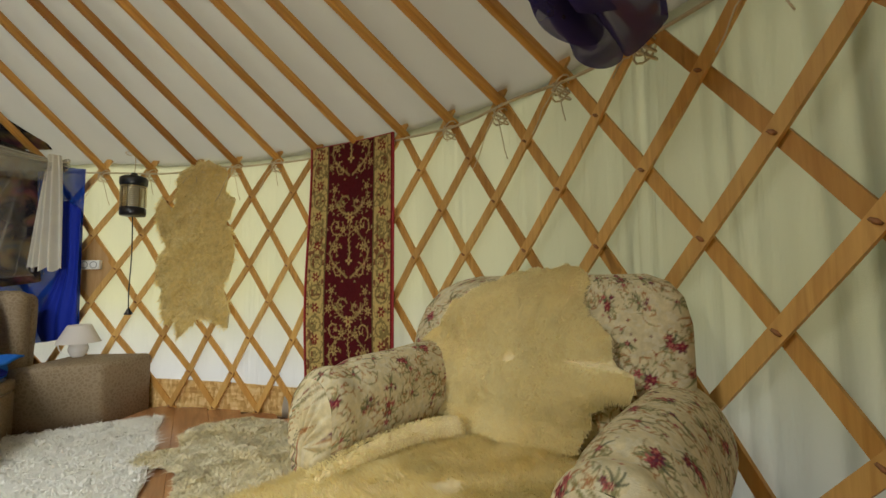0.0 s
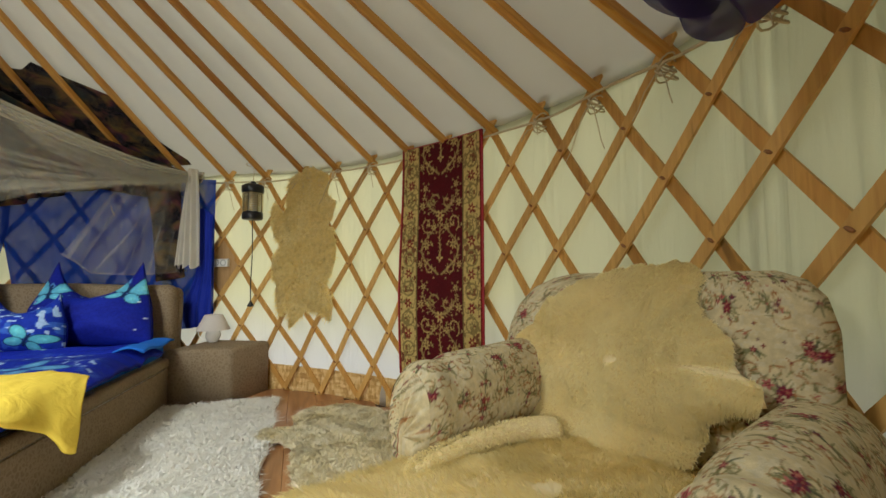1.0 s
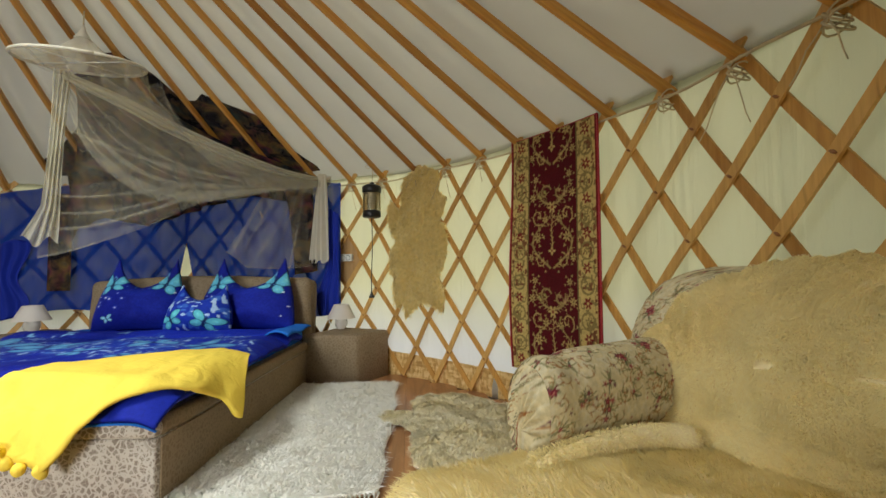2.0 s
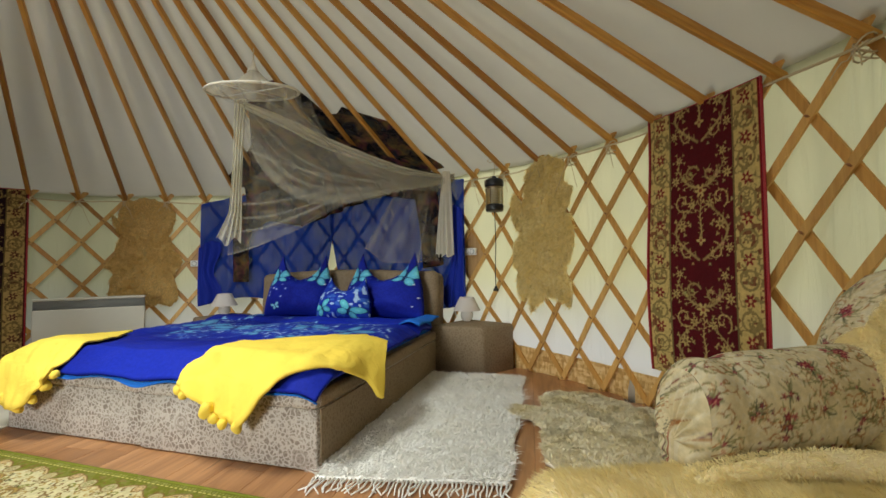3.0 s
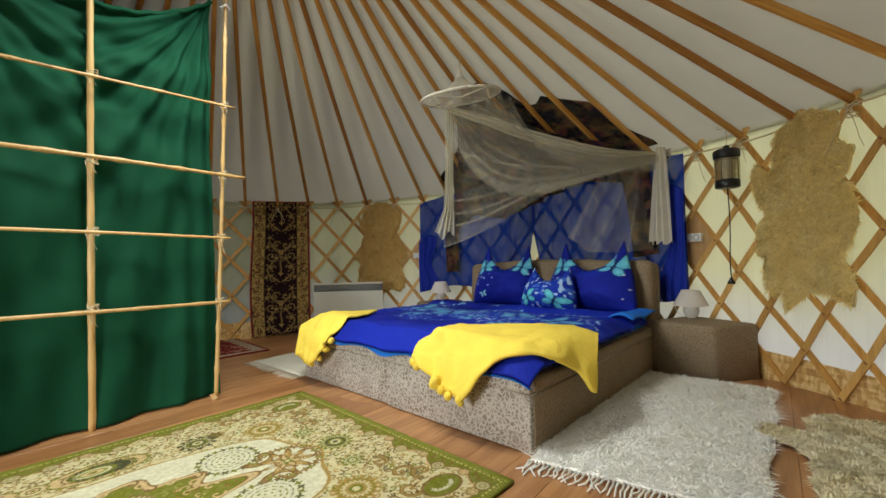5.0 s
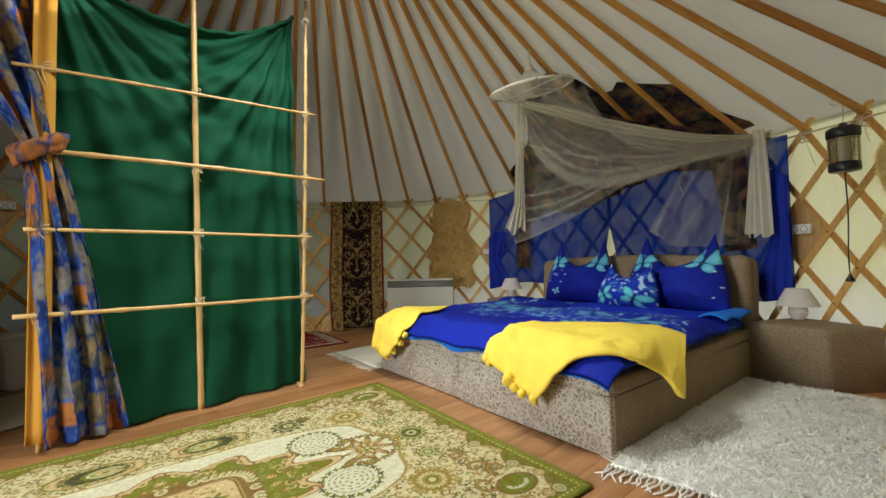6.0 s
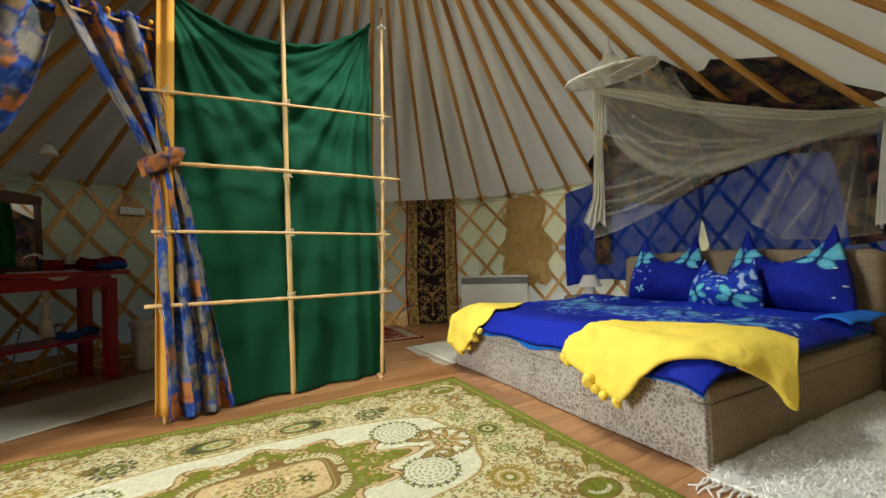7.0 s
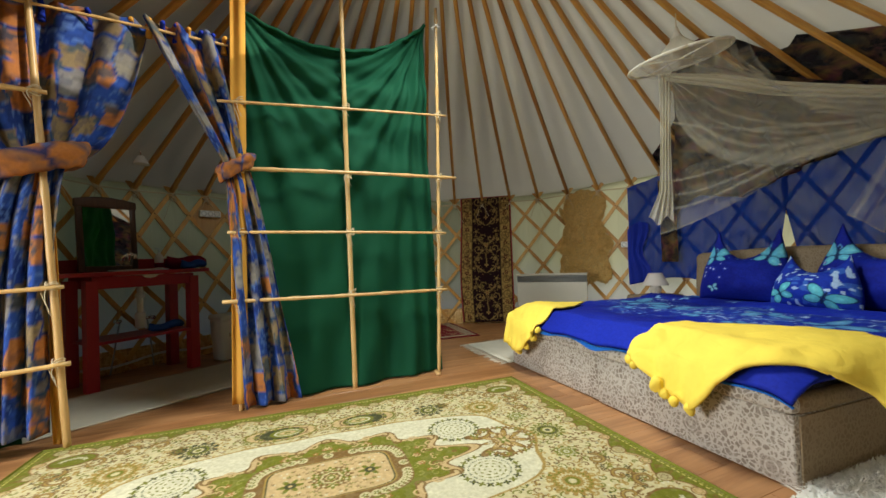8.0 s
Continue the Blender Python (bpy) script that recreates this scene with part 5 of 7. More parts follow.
def throw(label, top, low, n, paws, z_face, seed):
    """A plush throw: its upper edge lies on the duvet, its lower edge hangs over the bed's edge, with stuffed paws."""
    at0 = Vector(top[len(top) // 2])
    ob = empty("plush_throw", at0)
    tagged(ob, label, "throw", "yellow plush throws over the foot of the bed")
    t, l = spline(top, n), spline(low, n)
    rows = 26

    def at(u, v):
        k = u * (n - 1)
        i = min(int(k), n - 2)
        a, b = t[i].lerp(t[i + 1], k - i), l[i].lerp(l[i + 1], k - i)
        p = a.lerp(b, v)
        # over the edge: follow the bed's top first, then fall
        drop = a.z - b.z
        p.z = a.z + 0.012 * math.sin(v * 3.1) - drop * (v ** 2.4)
        d = p - BED_O
        da, db = d.dot(BED_U), d.dot(BED_V)
        if -0.05 < da < 2.05 and db > -0.055:
            p.z = max(p.z, 0.43 + duvet_at(min(1, max(0, (da + 0.02) / 2.04)), max(0.0, (db + 0.03) / 1.62)).z + 0.030)
        w = noise.noise(Vector((p.x * 6 + seed, p.y * 6, p.z * 6)))
        f = (math.sin(u * 17 + v * 2.2 + 2 * w) * 0.010 + 0.034 * noise.noise(Vector((u * 11 + seed, v * 2.0, 1)))) * v
        ripple = 0.006 * noise.noise(Vector((u * 13, v * 4 + seed, 5)))
        return p - at0 + Vector((0, 0, 0.010 * abs(w) + abs(ripple))) - BED_V * (f + 0.008 * v)
    sheet("fleece", at, n, rows, M_YELLOW, ob, 0.014)
    for j, (p, r) in enumerate(paws):
        bm = bmesh.new()
        turn = pose(*(Vector(p) - at0), 40 * math.sin(j * 2.1 + seed), 30 * math.cos(j * 1.7), j * 50)
        bmesh.ops.create_icosphere(bm, subdivisions=3, radius=r * 0.92, matrix=turn @ Matrix.Diagonal((1.0, 0.9, 1.1, 1)))
        for v in bm.verts:
            v.co += noise.noise_vector(v.co * 22 + Vector((j, 0, seed))) * r * 0.32
        part("paw", bm, M_YELLOW, ob)
    return ob


throw("bright yellow plush throw with stuffed paws over the bed corner",
      [bed_pt(0.68, 0.00, 0.42), bed_pt(0.65, 0.12, 0.47), bed_pt(0.64, 0.29, 0.475), bed_pt(0.51, 0.44, 0.475), bed_pt(0.296, 0.60, 0.475), bed_pt(0.12, 0.65, 0.47), bed_pt(0.03, 0.66, 0.462), bed_pt(-0.04, 0.67, 0.44)],
      [bed_pt(0.66, -0.07, 0.345), bed_pt(0.50, -0.088, 0.25), bed_pt(0.33, -0.09, 0.195), bed_pt(0.20, -0.085, 0.34), bed_pt(0.12, 0.0, 0.42), bed_pt(-0.02, 0.12, 0.42), bed_pt(-0.085, 0.26, 0.33), bed_pt(-0.15, 0.37, 0.215)], 84,
      [(bed_pt(0.655, -0.07, 0.365), 0.026), (bed_pt(0.665, -0.085, 0.335), 0.026), (bed_pt(0.63, -0.09, 0.318), 0.024), (bed_pt(0.49, -0.10, 0.262), 0.036), (bed_pt(0.46, -0.095, 0.222), 0.027),
       (bed_pt(0.41, -0.095, 0.205), 0.024), (bed_pt(0.335, -0.095, 0.195), 0.026)], 0, 3)
throw("bright yellow plush throw bunched over the far bed corner",
      [bed_pt(1.97, 0.00, 0.40), bed_pt(1.93, 0.14, 0.465), bed_pt(1.84, 0.34, 0.47), bed_pt(1.74, 0.52, 0.46)],
      [bed_pt(1.92, -0.09, 0.20), bed_pt(1.72, -0.095, 0.16), bed_pt(1.52, -0.08, 0.33), bed_pt(1.55, 0.22, 0.452)], 44,
      [(bed_pt(1.86, -0.08, 0.215), 0.026), (bed_pt(1.74, -0.085, 0.165), 0.033), (bed_pt(1.64, -0.08, 0.215), 0.026), (bed_pt(1.56, -0.07, 0.29), 0.028), (bed_pt(1.51, -0.06, 0.345), 0.024)], 0, 6)


# ---- bedside boxes and lamps ----
def bedside(corners, h, label):
    mid = sum((Vector((x, y, 0)) for x, y in corners), Vector()) / 4
    ob = empty("bedside_box", mid)
    tagged(ob, label, "bedside table", "upholstered bedside boxes")
    q = [Vector((x, y, 0)) - mid for x, y in corners]
    bm = bmesh.new()
    lo = [bm.verts.new(p) for p in q]
    hi = [bm.verts.new(p + Vector((0, 0, h))) for p in q]
    bm.faces.new(lo[::-1]), bm.faces.new(hi)
    for k in range(4):
        bm.faces.new((lo[k], lo[(k + 1) % 4], hi[(k + 1) % 4], hi[k]))
    bmesh.ops.recalc_face_normals(bm, faces=bm.faces[:])
    bmesh.ops.bevel(bm, geom=[e for e in bm.edges if e.verts[0].co.z + e.verts[1].co.z > 0.01], offset=0.03, segments=4, affect="EDGES", profile=0.5)
    part("body", bm, M_UPHOL_SHADE, ob)
    bm = tube_bm([p * 0.985 + Vector((0, 0, h - 0.045)) for p in (q + q[:1])], 0.004, 6)
    part("piping", bm, M_UPHOL_SHADE, ob)
    return ob


bedside([(-0.50, 2.79), (-0.545, 3.17), (-1.03, 3.02), (-0.88, 2.52)], 0.385, "brown damask bedside box with rounded edges beside the bed")
bedside([tuple(bed_pt(2.06, 1.55).xy), tuple(bed_pt(2.42, 1.60).xy), tuple(bed_pt(2.36, 2.0).xy), tuple(bed_pt(2.06, 2.02).xy)], 0.42, "brown damask bedside box behind the far bed edge")


def table_lamp(at, label):
    ob = empty("table_lamp", at)
    tagged(ob, label, "lamp", "small white bedside lamps")
    part("base", lathe_bm([(0.03, 0), (0.034, 0.004), (0.05, 0.03), (0.056, 0.055), (0.05, 0.08), (0.03, 0.10), (0.012, 0.108), (0.010, 0.125)], 24), M_CERAMIC, ob)
    bm = bmesh.new()
    rings = []
    for r, z in ((0.122, 0.096), (0.064, 0.215), (0.062, 0.213), (0.120, 0.096)):
        rings.append([bm.verts.new((r * math.cos(2 * math.pi * k / 28), r * math.sin(2 * math.pi * k / 28), z)) for k in range(28)])
    for a, b in zip(rings, rings[1:] + rings[:1]):
        for k in range(28):
            bm.faces.new((a[k], a[(k + 1) % 28], b[(k + 1) % 28], b[k]))
    sharp(part("shade", bm, M_SHADE, ob, "white cloth cone shade"))
    part("socket", lathe_bm([(0.011, 0.12), (0.013, 0.125), (0.013, 0.165), (0.008, 0.17)], 12), M_WHITE, ob)
    return ob


table_lamp((-0.905, 2.93, 0.385), "small white ceramic table lamp on the bedside box")
table_lamp(tuple(bed_pt(2.22, 1.80, 0.42)), "small white ceramic table lamp behind the bed")

# ---- sockets on plywood diamonds ----


def socket_board(th, z, sth, sz, label, half=0.165, tall=0.225):
    bm = bmesh.new()
    ring = [(half, 0), (0, tall), (-half, 0), (0, -tall)]
    f = [bm.verts.new((x, 0.004, zz)) for x, zz in ring]
    k = [bm.verts.new((x, -0.006, zz)) for x, zz in ring]
    bm.faces.new(f), bm.faces.new(k[::-1])
    for i in range(4):
        bm.faces.new((f[i], k[i], k[(i + 1) % 4], f[(i + 1) % 4]))
    board = part("plywood_panel", bm, M_PLY, smooth=False)
    board.matrix_basis = Matrix.Translation(polar(R_WALL + 0.006, th, z)) @ pose(0, 0, 0, 0, 0, th - 90)
    tagged(board, "diamond of plywood fixed in the lattice", "panel", "plywood diamonds in the lattice")
    ob = empty("power_socket", polar(R_WALL - 0.02, sth, sz), sth - 90)
    tagged(ob, label, "socket", "triple wall sockets")
    part("body", box_bm(0.20, 0.036, 0.066, pose(0, 0.0, -0.033), 0.006, 2), M_WHITE, ob)
    for x in (-0.062, 0, 0.062):
        bm = bmesh.new()
        rings = []
        for r, y in ((0.026, -0.0185), (0.024, -0.0205), (0.020, -0.0205), (0.019, -0.010), (0.0005, -0.010)):
            rings.append([bm.verts.new((x + r * math.cos(2 * math.pi * q / 20), y, r * math.sin(2 * math.pi * q / 20))) for q in range(20)])
        for a, b in zip(rings, rings[1:]):
            for q in range(20):
                bm.faces.new((a[q], a[(q + 1) % 20], b[(q + 1) % 20], b[q]))
        part("outlet", bm, M_GRILLE, ob)
    return ob


socket_board(108.3, 0.99, 108.8, 1.015, "white triple socket on a plywood diamond by the bed")
socket_board(163.0, 0.93, 162.9, 0.945, "white triple socket on a plywood diamond near the heater", 0.15)
socket_board(253.0, 1.38, 252.8, 1.405, "white triple socket on a plywood diamond over the wash corner", 0.15, 0.21)
pts = spline([polar(R_WALL - 0.05, 109.0, 0.985), polar(R_WALL - 0.06, 109.4, 0.75), polar(R_WALL - 0.07, 111.0, 0.55), polar(3.12, 110.0, 0.41), (-0.97, 2.97, 0.392), (-0.92, 2.95, 0.392)], 40)
tagged(part("lamp_cable", tube_bm(pts, 0.004, 6), M_WHITE), "white flex hanging from the socket to the bedside lamp", "cable")

# ---- lantern ----
lan = polar(R_WALL - 0.12, 101.8, 1.35)
lantern = empty("hanging_lantern", lan)
lantern.scale = (1.4, 1.4, 1.04)
tagged(lantern, "black insect lantern with a wire cage hung from a roof pole", "lantern")
part("lower_cap", lathe_bm([(0.03, 0), (0.052, 0.004), (0.056, 0.012), (0.056, 0.055), (0.044, 0.062)], 20), M_BLACK, lantern)
part("upper_cap", lathe_bm([(0.044, 0.205), (0.058, 0.212), (0.060, 0.225), (0.060, 0.262), (0.045, 0.275), (0.018, 0.28), (0.012, 0.30)], 20), M_BLACK, lantern)
part("tube", lathe_bm([(0.02, 0.06), (0.022, 0.065), (0.022, 0.205), (0.02, 0.21)], 14), M_TUBE, lantern, "milky glass tube")
for k in range(11):
    part("cage_wire", tube_bm([(0.054 * math.cos(a), 0.054 * math.sin(a), 0.068 + k * 0.0134) for a in np.linspace(0, 2 * math.pi, 25)], 0.0034, 5), M_WIRE, lantern)
for k in range(4):
    a = 0.4 + k * math.pi / 2
    part("cage_rod", tube_bm([(0.052 * math.cos(a), 0.052 * math.sin(a), 0.05), (0.052 * math.cos(a), 0.052 * math.sin(a), 0.215)], 0.003, 5), M_BLACK, lantern)
part("string", tube_bm([(0, 0, 0.295), (0.004, 0.002, 0.36), (-0.002, 0.004, 0.44)], 0.002, 5), M_ROPE, lantern)
part("string_loop", tube_bm([(0.035 * math.cos(a) - 0.02, 0.01 * math.sin(2 * a), 0.44 + 0.012 * math.sin(a)) for a in np.linspace(0, 2 * math.pi, 20)], 0.0025, 5), M_ROPE, lantern)
part("cord", tube_bm(spline([(0, 0, 0.0), (0.002, 0.003, -0.25), (-0.003, 0, -0.5), (0, 0, -0.62)], 16), 0.0028, 6), M_BLACK, lantern)
part("plug", lathe_bm([(0.006, -0.62), (0.008, -0.63), (0.018, -0.655), (0.018, -0.662), (0.004, -0.665)], 12), M_BLACK, lantern)

# ---- heater ----
ha, hb = polar(2.88, 170.6, 0), polar(2.88, 186.6, 0)
hd = (hb - ha)
heater = empty("convector_heater", (ha + hb) / 2, math.degrees(math.atan2(hd.y, hd.x)))
tagged(heater, "white electric convector heater with a grey grille against the wall", "heater")
hw = hd.length
part("body", box_bm(hw, 0.075, 0.42, pose(0, 0, 0.12), 0.012, 3), M_CREAM, heater)
part("top", box_bm(hw, 0.078, 0.025, pose(0, 0, 0.615), 0.008, 2), M_CREAM, heater)
part("grille_back", box_bm(hw - 0.01, 0.05, 0.076, pose(0, 0, 0.54)), M_GRILLE, heater)
for k in range(7):
    part("grille_slat", box_bm(hw - 0.012, 0.07, 0.005, pose(0, 0.0, 0.543 + k * 0.0105)), M_GRILLE, heater)
for s in (-1, 1):
    part("foot", box_bm(0.05, 0.22, 0.02, pose(s * hw * 0.36, 0, 0), 0.006, 2), M_GRILLE, heater)
    part("foot_post", box_bm(0.03, 0.03, 0.115, pose(s * hw * 0.36, 0, 0.012), 0.004, 1), M_GRILLE, heater)

# ---- armchair ----
CH_L, CH_R = Vector((1.56, 1.74, 0)), Vector((2.33, 1.38, 0))
ch_x = (CH_R - CH_L).normalized()
CH_TURN = math.degrees(math.atan2(ch_x.y, ch_x.x))
ch_mid = (CH_L + CH_R) / 2
chair = empty("armchair", ch_mid, CH_TURN)
tagged(chair, "plump armchair in cream floral tapestry against the lattice", "armchair")


def tapestry_print(x, y, seed):
    """Cream tapestry over metres: bouquets of crimson flowers, rust scrolls, olive sprays."""
    base = np.array((0.70, 0.60, 0.365))
    cl = Cloth(x, y, base)
    cl.fill(np.clip(fbm(x, y, 9, seed), 0, 1), (0.57, 0.47, 0.28), 0.5)
    cl.fill(fbm(x, y, 90, seed + 1, 2) > 0.3, (0.72, 0.66, 0.48), 0.5)
    RU, OL, DG, CM, PK, MV = (0.40, 0.175, 0.06), (0.22, 0.21, 0.085), (0.085, 0.10, 0.055), (0.20, 0.022, 0.040), (0.50, 0.15, 0.13), (0.16, 0.05, 0.075)
    rng = random.Random(seed)
    step = 0.088
    for i in range(int(np.floor(x.min() / step)) - 1, int(np.ceil(x.max() / step)) + 1):
        for j in range(int(np.floor(y.min() / step)) - 1, int(np.ceil(y.max() / step)) + 1):
            cx, cy = (i + 0.5 + 0.5 * (j % 2) + rng.uniform(-0.15, 0.15)) * step, (j + 0.5 + rng.uniform(-0.15, 0.15)) * step
            # scrolls that wander off from each bouquet, with small leaves
            for k in range(3):
                st, way = rng.uniform(0, 6.3), rng.choice((-1, 1))
                px, py = cx + rng.uniform(-0.05, 0.05), cy + rng.uniform(-0.05, 0.05)
                pts = curl(px, py, rng.uniform(0.020, 0.036), way, rng.uniform(0.75, 1.2), st, 34)
                cl.stroke(pts, 0.0028, RU if k else (0.30, 0.17, 0.07), 0.85)
                for q in range(4, 30, 6):
                    (ox, oy), b = pts[q], rng.uniform(0, 6.3)
                    cl.stroke([(ox + t * 0.013 * math.cos(b), oy + t * 0.013 * math.sin(b)) for t in np.linspace(0, 1, 5)], 0.0036, OL if rng.random() < 0.6 else RU, 0.8)
            kind = (i + 2 * j) % 3
            for k in range((18, 10, 8)[kind]):
                b, ln = rng.uniform(0, 6.3), rng.uniform(0.016, 0.038)
                bend = rng.uniform(-0.8, 0.8)
                cl.stroke([(cx + t * ln * math.cos(b + bend * t), cy + t * ln * math.sin(b + bend * t)) for t in np.linspace(0.25, 1, 9)], 0.0036, (OL, DG, OL, (0.27, 0.26, 0.13))[k % 4], 0.85)
            for k in range((5, 3, 1)[kind]):
                b, ds = rng.uniform(0, 6.3), rng.uniform(0.008, 0.026) if k else 0.0
                r = rng.uniform(0.009, 0.015) if kind == 0 else rng.uniform(0.006, 0.010)
                fx, fy = cx + ds * math.cos(b), cy + ds * math.sin(b)
                cl.flower(fx, fy, r, 5, (CM, PK, MV, CM)[k % 4], PK if k % 2 == 0 else CM, b)
                cl.flower(fx, fy, r * 0.6, 5, (PK, CM, CM, (0.36, 0.06, 0.07))[k % 4], (0.52, 0.34, 0.14), b + 0.6)
            for k in range(5):
                px, py = cx + rng.uniform(-0.05, 0.05), cy + rng.uniform(-0.05, 0.05)
                cl.flower(px, py, rng.uniform(0.004, 0.0075), 4, (PK, OL, MV, RU, CM)[k], RU, px * 90)
    return cl.c


def arm_loop(w, h, s):
    """Closed outline of an arm across its length: straight inner side, full rolled top, tucked outer side."""
    pts = [(-0.40, 0.03), (-0.42, 0.35), (-0.44, 0.62), (-0.50, 0.78), (-0.44, 0.91), (-0.22, 0.985), (0.05, 1.0), (0.30, 0.97), (0.52, 0.88), (0.60, 0.76), (0.53, 0.66), (0.42, 0.58), (0.40, 0.30), (0.40, 0.03), (0.0, 0.02), (-0.40, 0.03)]
    return [Vector((s * x * w, 0, z * h)) for x, z in pts]


def arm(name, label, s, x0, w, h, y0, y1, seed):
    loop = spline(arm_loop(w, h, s), 160)
    lens = np.concatenate([[0], np.cumsum([(b - a).length for a, b in zip(loop, loop[1:])])])
    mid = Vector((0, 0, h * 0.62))

    def on_loop(u):
        k = u * 159
        i = min(int(k), 158)
        return loop[i].lerp(loop[i + 1], k - i)

    def side(u, v):
        p = on_loop(u)
        y = y0 + (y1 - y0) * v
        # rounded front edge, a slight dip behind the roll, soft stuffing
        edge = 0.022 * max(0.0, 1 - v * (y1 - y0) / 0.045) ** 2
        d = Vector((p.x, 0, p.z - mid.z))
        p = p - d.normalized() * edge if d.length > 1e-6 else p
        n = noise.noise(Vector((p.x * 8 + seed, y * 5, p.z * 6)))
        p = p + d.normalized() * (0.008 * n - 0.010 * math.exp(-((v - 0.14) / 0.05) ** 2))
        p.z += 0.018 * math.sin(v * 2.6) * (p.z / h)
        return Vector((p.x, y, p.z))
    ob = sheet(name, side, 420, 230, M_PRINT, chair, 0, label,
               colours=lambda u, v: tapestry_print(np.interp(u, np.linspace(0, 1, 160), lens), v * (y1 - y0) + 0.03, seed))
    ob.location = (x0, 0, 0)

    def front(u, v):
        # gathered front: pleats run in to the middle of the scroll
        p = on_loop(u)
        c = Vector((0, 0, min(max(p.z, h * 0.30), h * 0.72)))
        q = c.lerp(p, v)
        d = Vector((p.x, 0, p.z - mid.z)).normalized() * 0.022 * v
        top = 1.0 if p.z > h * 0.55 else 0.25
        pleat = 0.006 * math.sin(u * 150) * top * math.exp(-((v - 0.55) / 0.28) ** 2)
        return Vector((q.x - d.x, y0 - 0.030 * (1 - v ** 3) + pleat, q.z - d.z))
    face = sheet("arm_front", front, 200, 60, M_PRINT, ob, 0, "gathered scroll front of the arm",
                 colours=lambda u, v: tapestry_print(0.10 * v * np.cos(u * 5.4 + 0.6) + 0.4, 0.22 * v * np.sin(u * 5.4 - 1.2), seed + 3))
    return ob


part("base", soft_box(0.72, 0.60, 0.30, 0.04, 8, None, 1, 0.004), M_FLORAL, chair).location = (0, 0.25, 0.03)
part("seat_cushion", soft_box(0.56, 0.90, 0.17, 0.07, 10, lambda p: p + Vector((0, 0, 0.02 * math.cos(p.x * 3.5))), 2, 0.008), M_FLORAL, chair).location = (0, 0.08, 0.22)
arm("arm", "", -1, -0.385, 0.200, 0.652, 0.01, 0.66, 21)
arm("arm", "", 1, 0.352, 0.19, 0.612, -0.03, 0.55, 34)


def back_at_rest(u, v):
    """u across, v up the front, over the rounded top and down behind."""
    half = 0.095
    if v < 0.55:
        z, side_ = 0.34 + v / 0.55 * 0.455, -1.0
    elif v < 0.75:
        a = (v - 0.55) / 0.20 * math.pi
        z, side_ = 0.795 + half * math.sin(a), -math.cos(a)
    else:
        z, side_ = 0.795 - (v - 0.75) / 0.25 * 0.75, 1.0
    xl = float(np.interp(z, (0.34, 0.62, 0.70, 0.78, 0.84, 0.872, 0.892), (-0.55, -0.545, -0.53, -0.50, -0.45, -0.38, -0.29)))
    xr = float(np.interp(z, (0.34, 0.62, 0.76, 0.83, 0.868, 0.892), (0.385, 0.395, 0.390, 0.370, 0.335, 0.27)))
    e = abs(2 * u - 1)
    g = max(0.0, 1 - e ** 7) ** 0.5
    t = 2 * u - 1
    x = (xl + xr) / 2 + (xr - xl) / 2 * (t * (1.0 - 0.06 * (1 - e)))
    y = 0.565 + 0.19 * (z - 0.36) - (0.11 if x > 0 else 0.02) * (x / 0.45) ** 2 + side_ * half * g
    if side_ < 0:
        y -= 0.030 * math.cos(t * 1.4) * math.sin(min(1.0, (z - 0.30) / 0.5) * math.pi)
    n = noise.noise(Vector((x * 6, z * 6, 3.0)))
    return Vector((x, y + 0.008 * n, z))


sheet("backrest", back_at_rest, 300, 340, M_PRINT, chair, 0, colours=lambda u, v: tapestry_print(u * 0.92 + 0.05, np.interp(v, (0, 0.55, 0.75, 1), (0, 0.47, 0.77, 1.3)), 12))
for s in (-1, 1):
    for y in (0.0, 0.50):
        part("leg", lathe_bm([(0.018, 0), (0.022, 0.01), (0.026, 0.035), (0.024, 0.05)], 12), M_DARKWOOD, chair).location = (s * 0.33, y + 0.02, 0)
CH_M = pose(*ch_mid, 0, 0, CH_TURN)

# sheepskins lying on the chair
seat_skin = empty("seat_sheepskin", CH_M @ Vector((0, 0.1, 0.375)), CH_TURN)
tagged(seat_skin, "long-haired golden sheepskin spread over the armchair seat", "sheepskin", "sheepskins on the armchair")
SEAT = outline([(-0.44, -0.10), (-0.47, -0.28), (-0.46, -0.44), (-0.36, -0.55), (-0.18, -0.60), (0.05, -0.60), (0.25, -0.56), (0.35, -0.42), (0.37, -0.2), (0.345, 0.0), (0.34, 0.2), (0.33, 0.38), (0.15, 0.44), (-0.1, 0.44), (-0.33, 0.40), (-0.36, 0.2), (-0.34, 0.02)])


def seat_at(u, v):
    t = u * 2 * math.pi
    r = SEAT(t) * v * (0.93 if math.sin(t) > 0 else 1.0)
    x, y = r * math.cos(t), r * math.sin(t)
    fall = max(0.0, -0.44 - y) * 1.4 + max(0.0, -x - 0.37) * 0.9
    return Vector((x, y, 0.050 - 0.035 * v ** 6 - fall + 0.03 * math.cos(x * 3.4) - 0.02 + 0.022 * noise.noise(Vector((x * 4, y * 4, 5))) + 0.010 * noise.noise(Vector((x * 15, y * 11, 8)))))


sheet("hide", seat_at, 90, 18, M_HIDE, seat_skin, 0.02)
pts, nrm = sample(lambda u, v: seat_at(u, math.sqrt(v)), 80000, 12)
nrm[nrm[:, 2] < 0] *= -1
fur("wool", pts, nrm, 0.026, 0.0018, M_WOOL_SOFT, seat_skin, 0.5, 13, (-0.3, -0.4, 0), 0.25, 12.0)

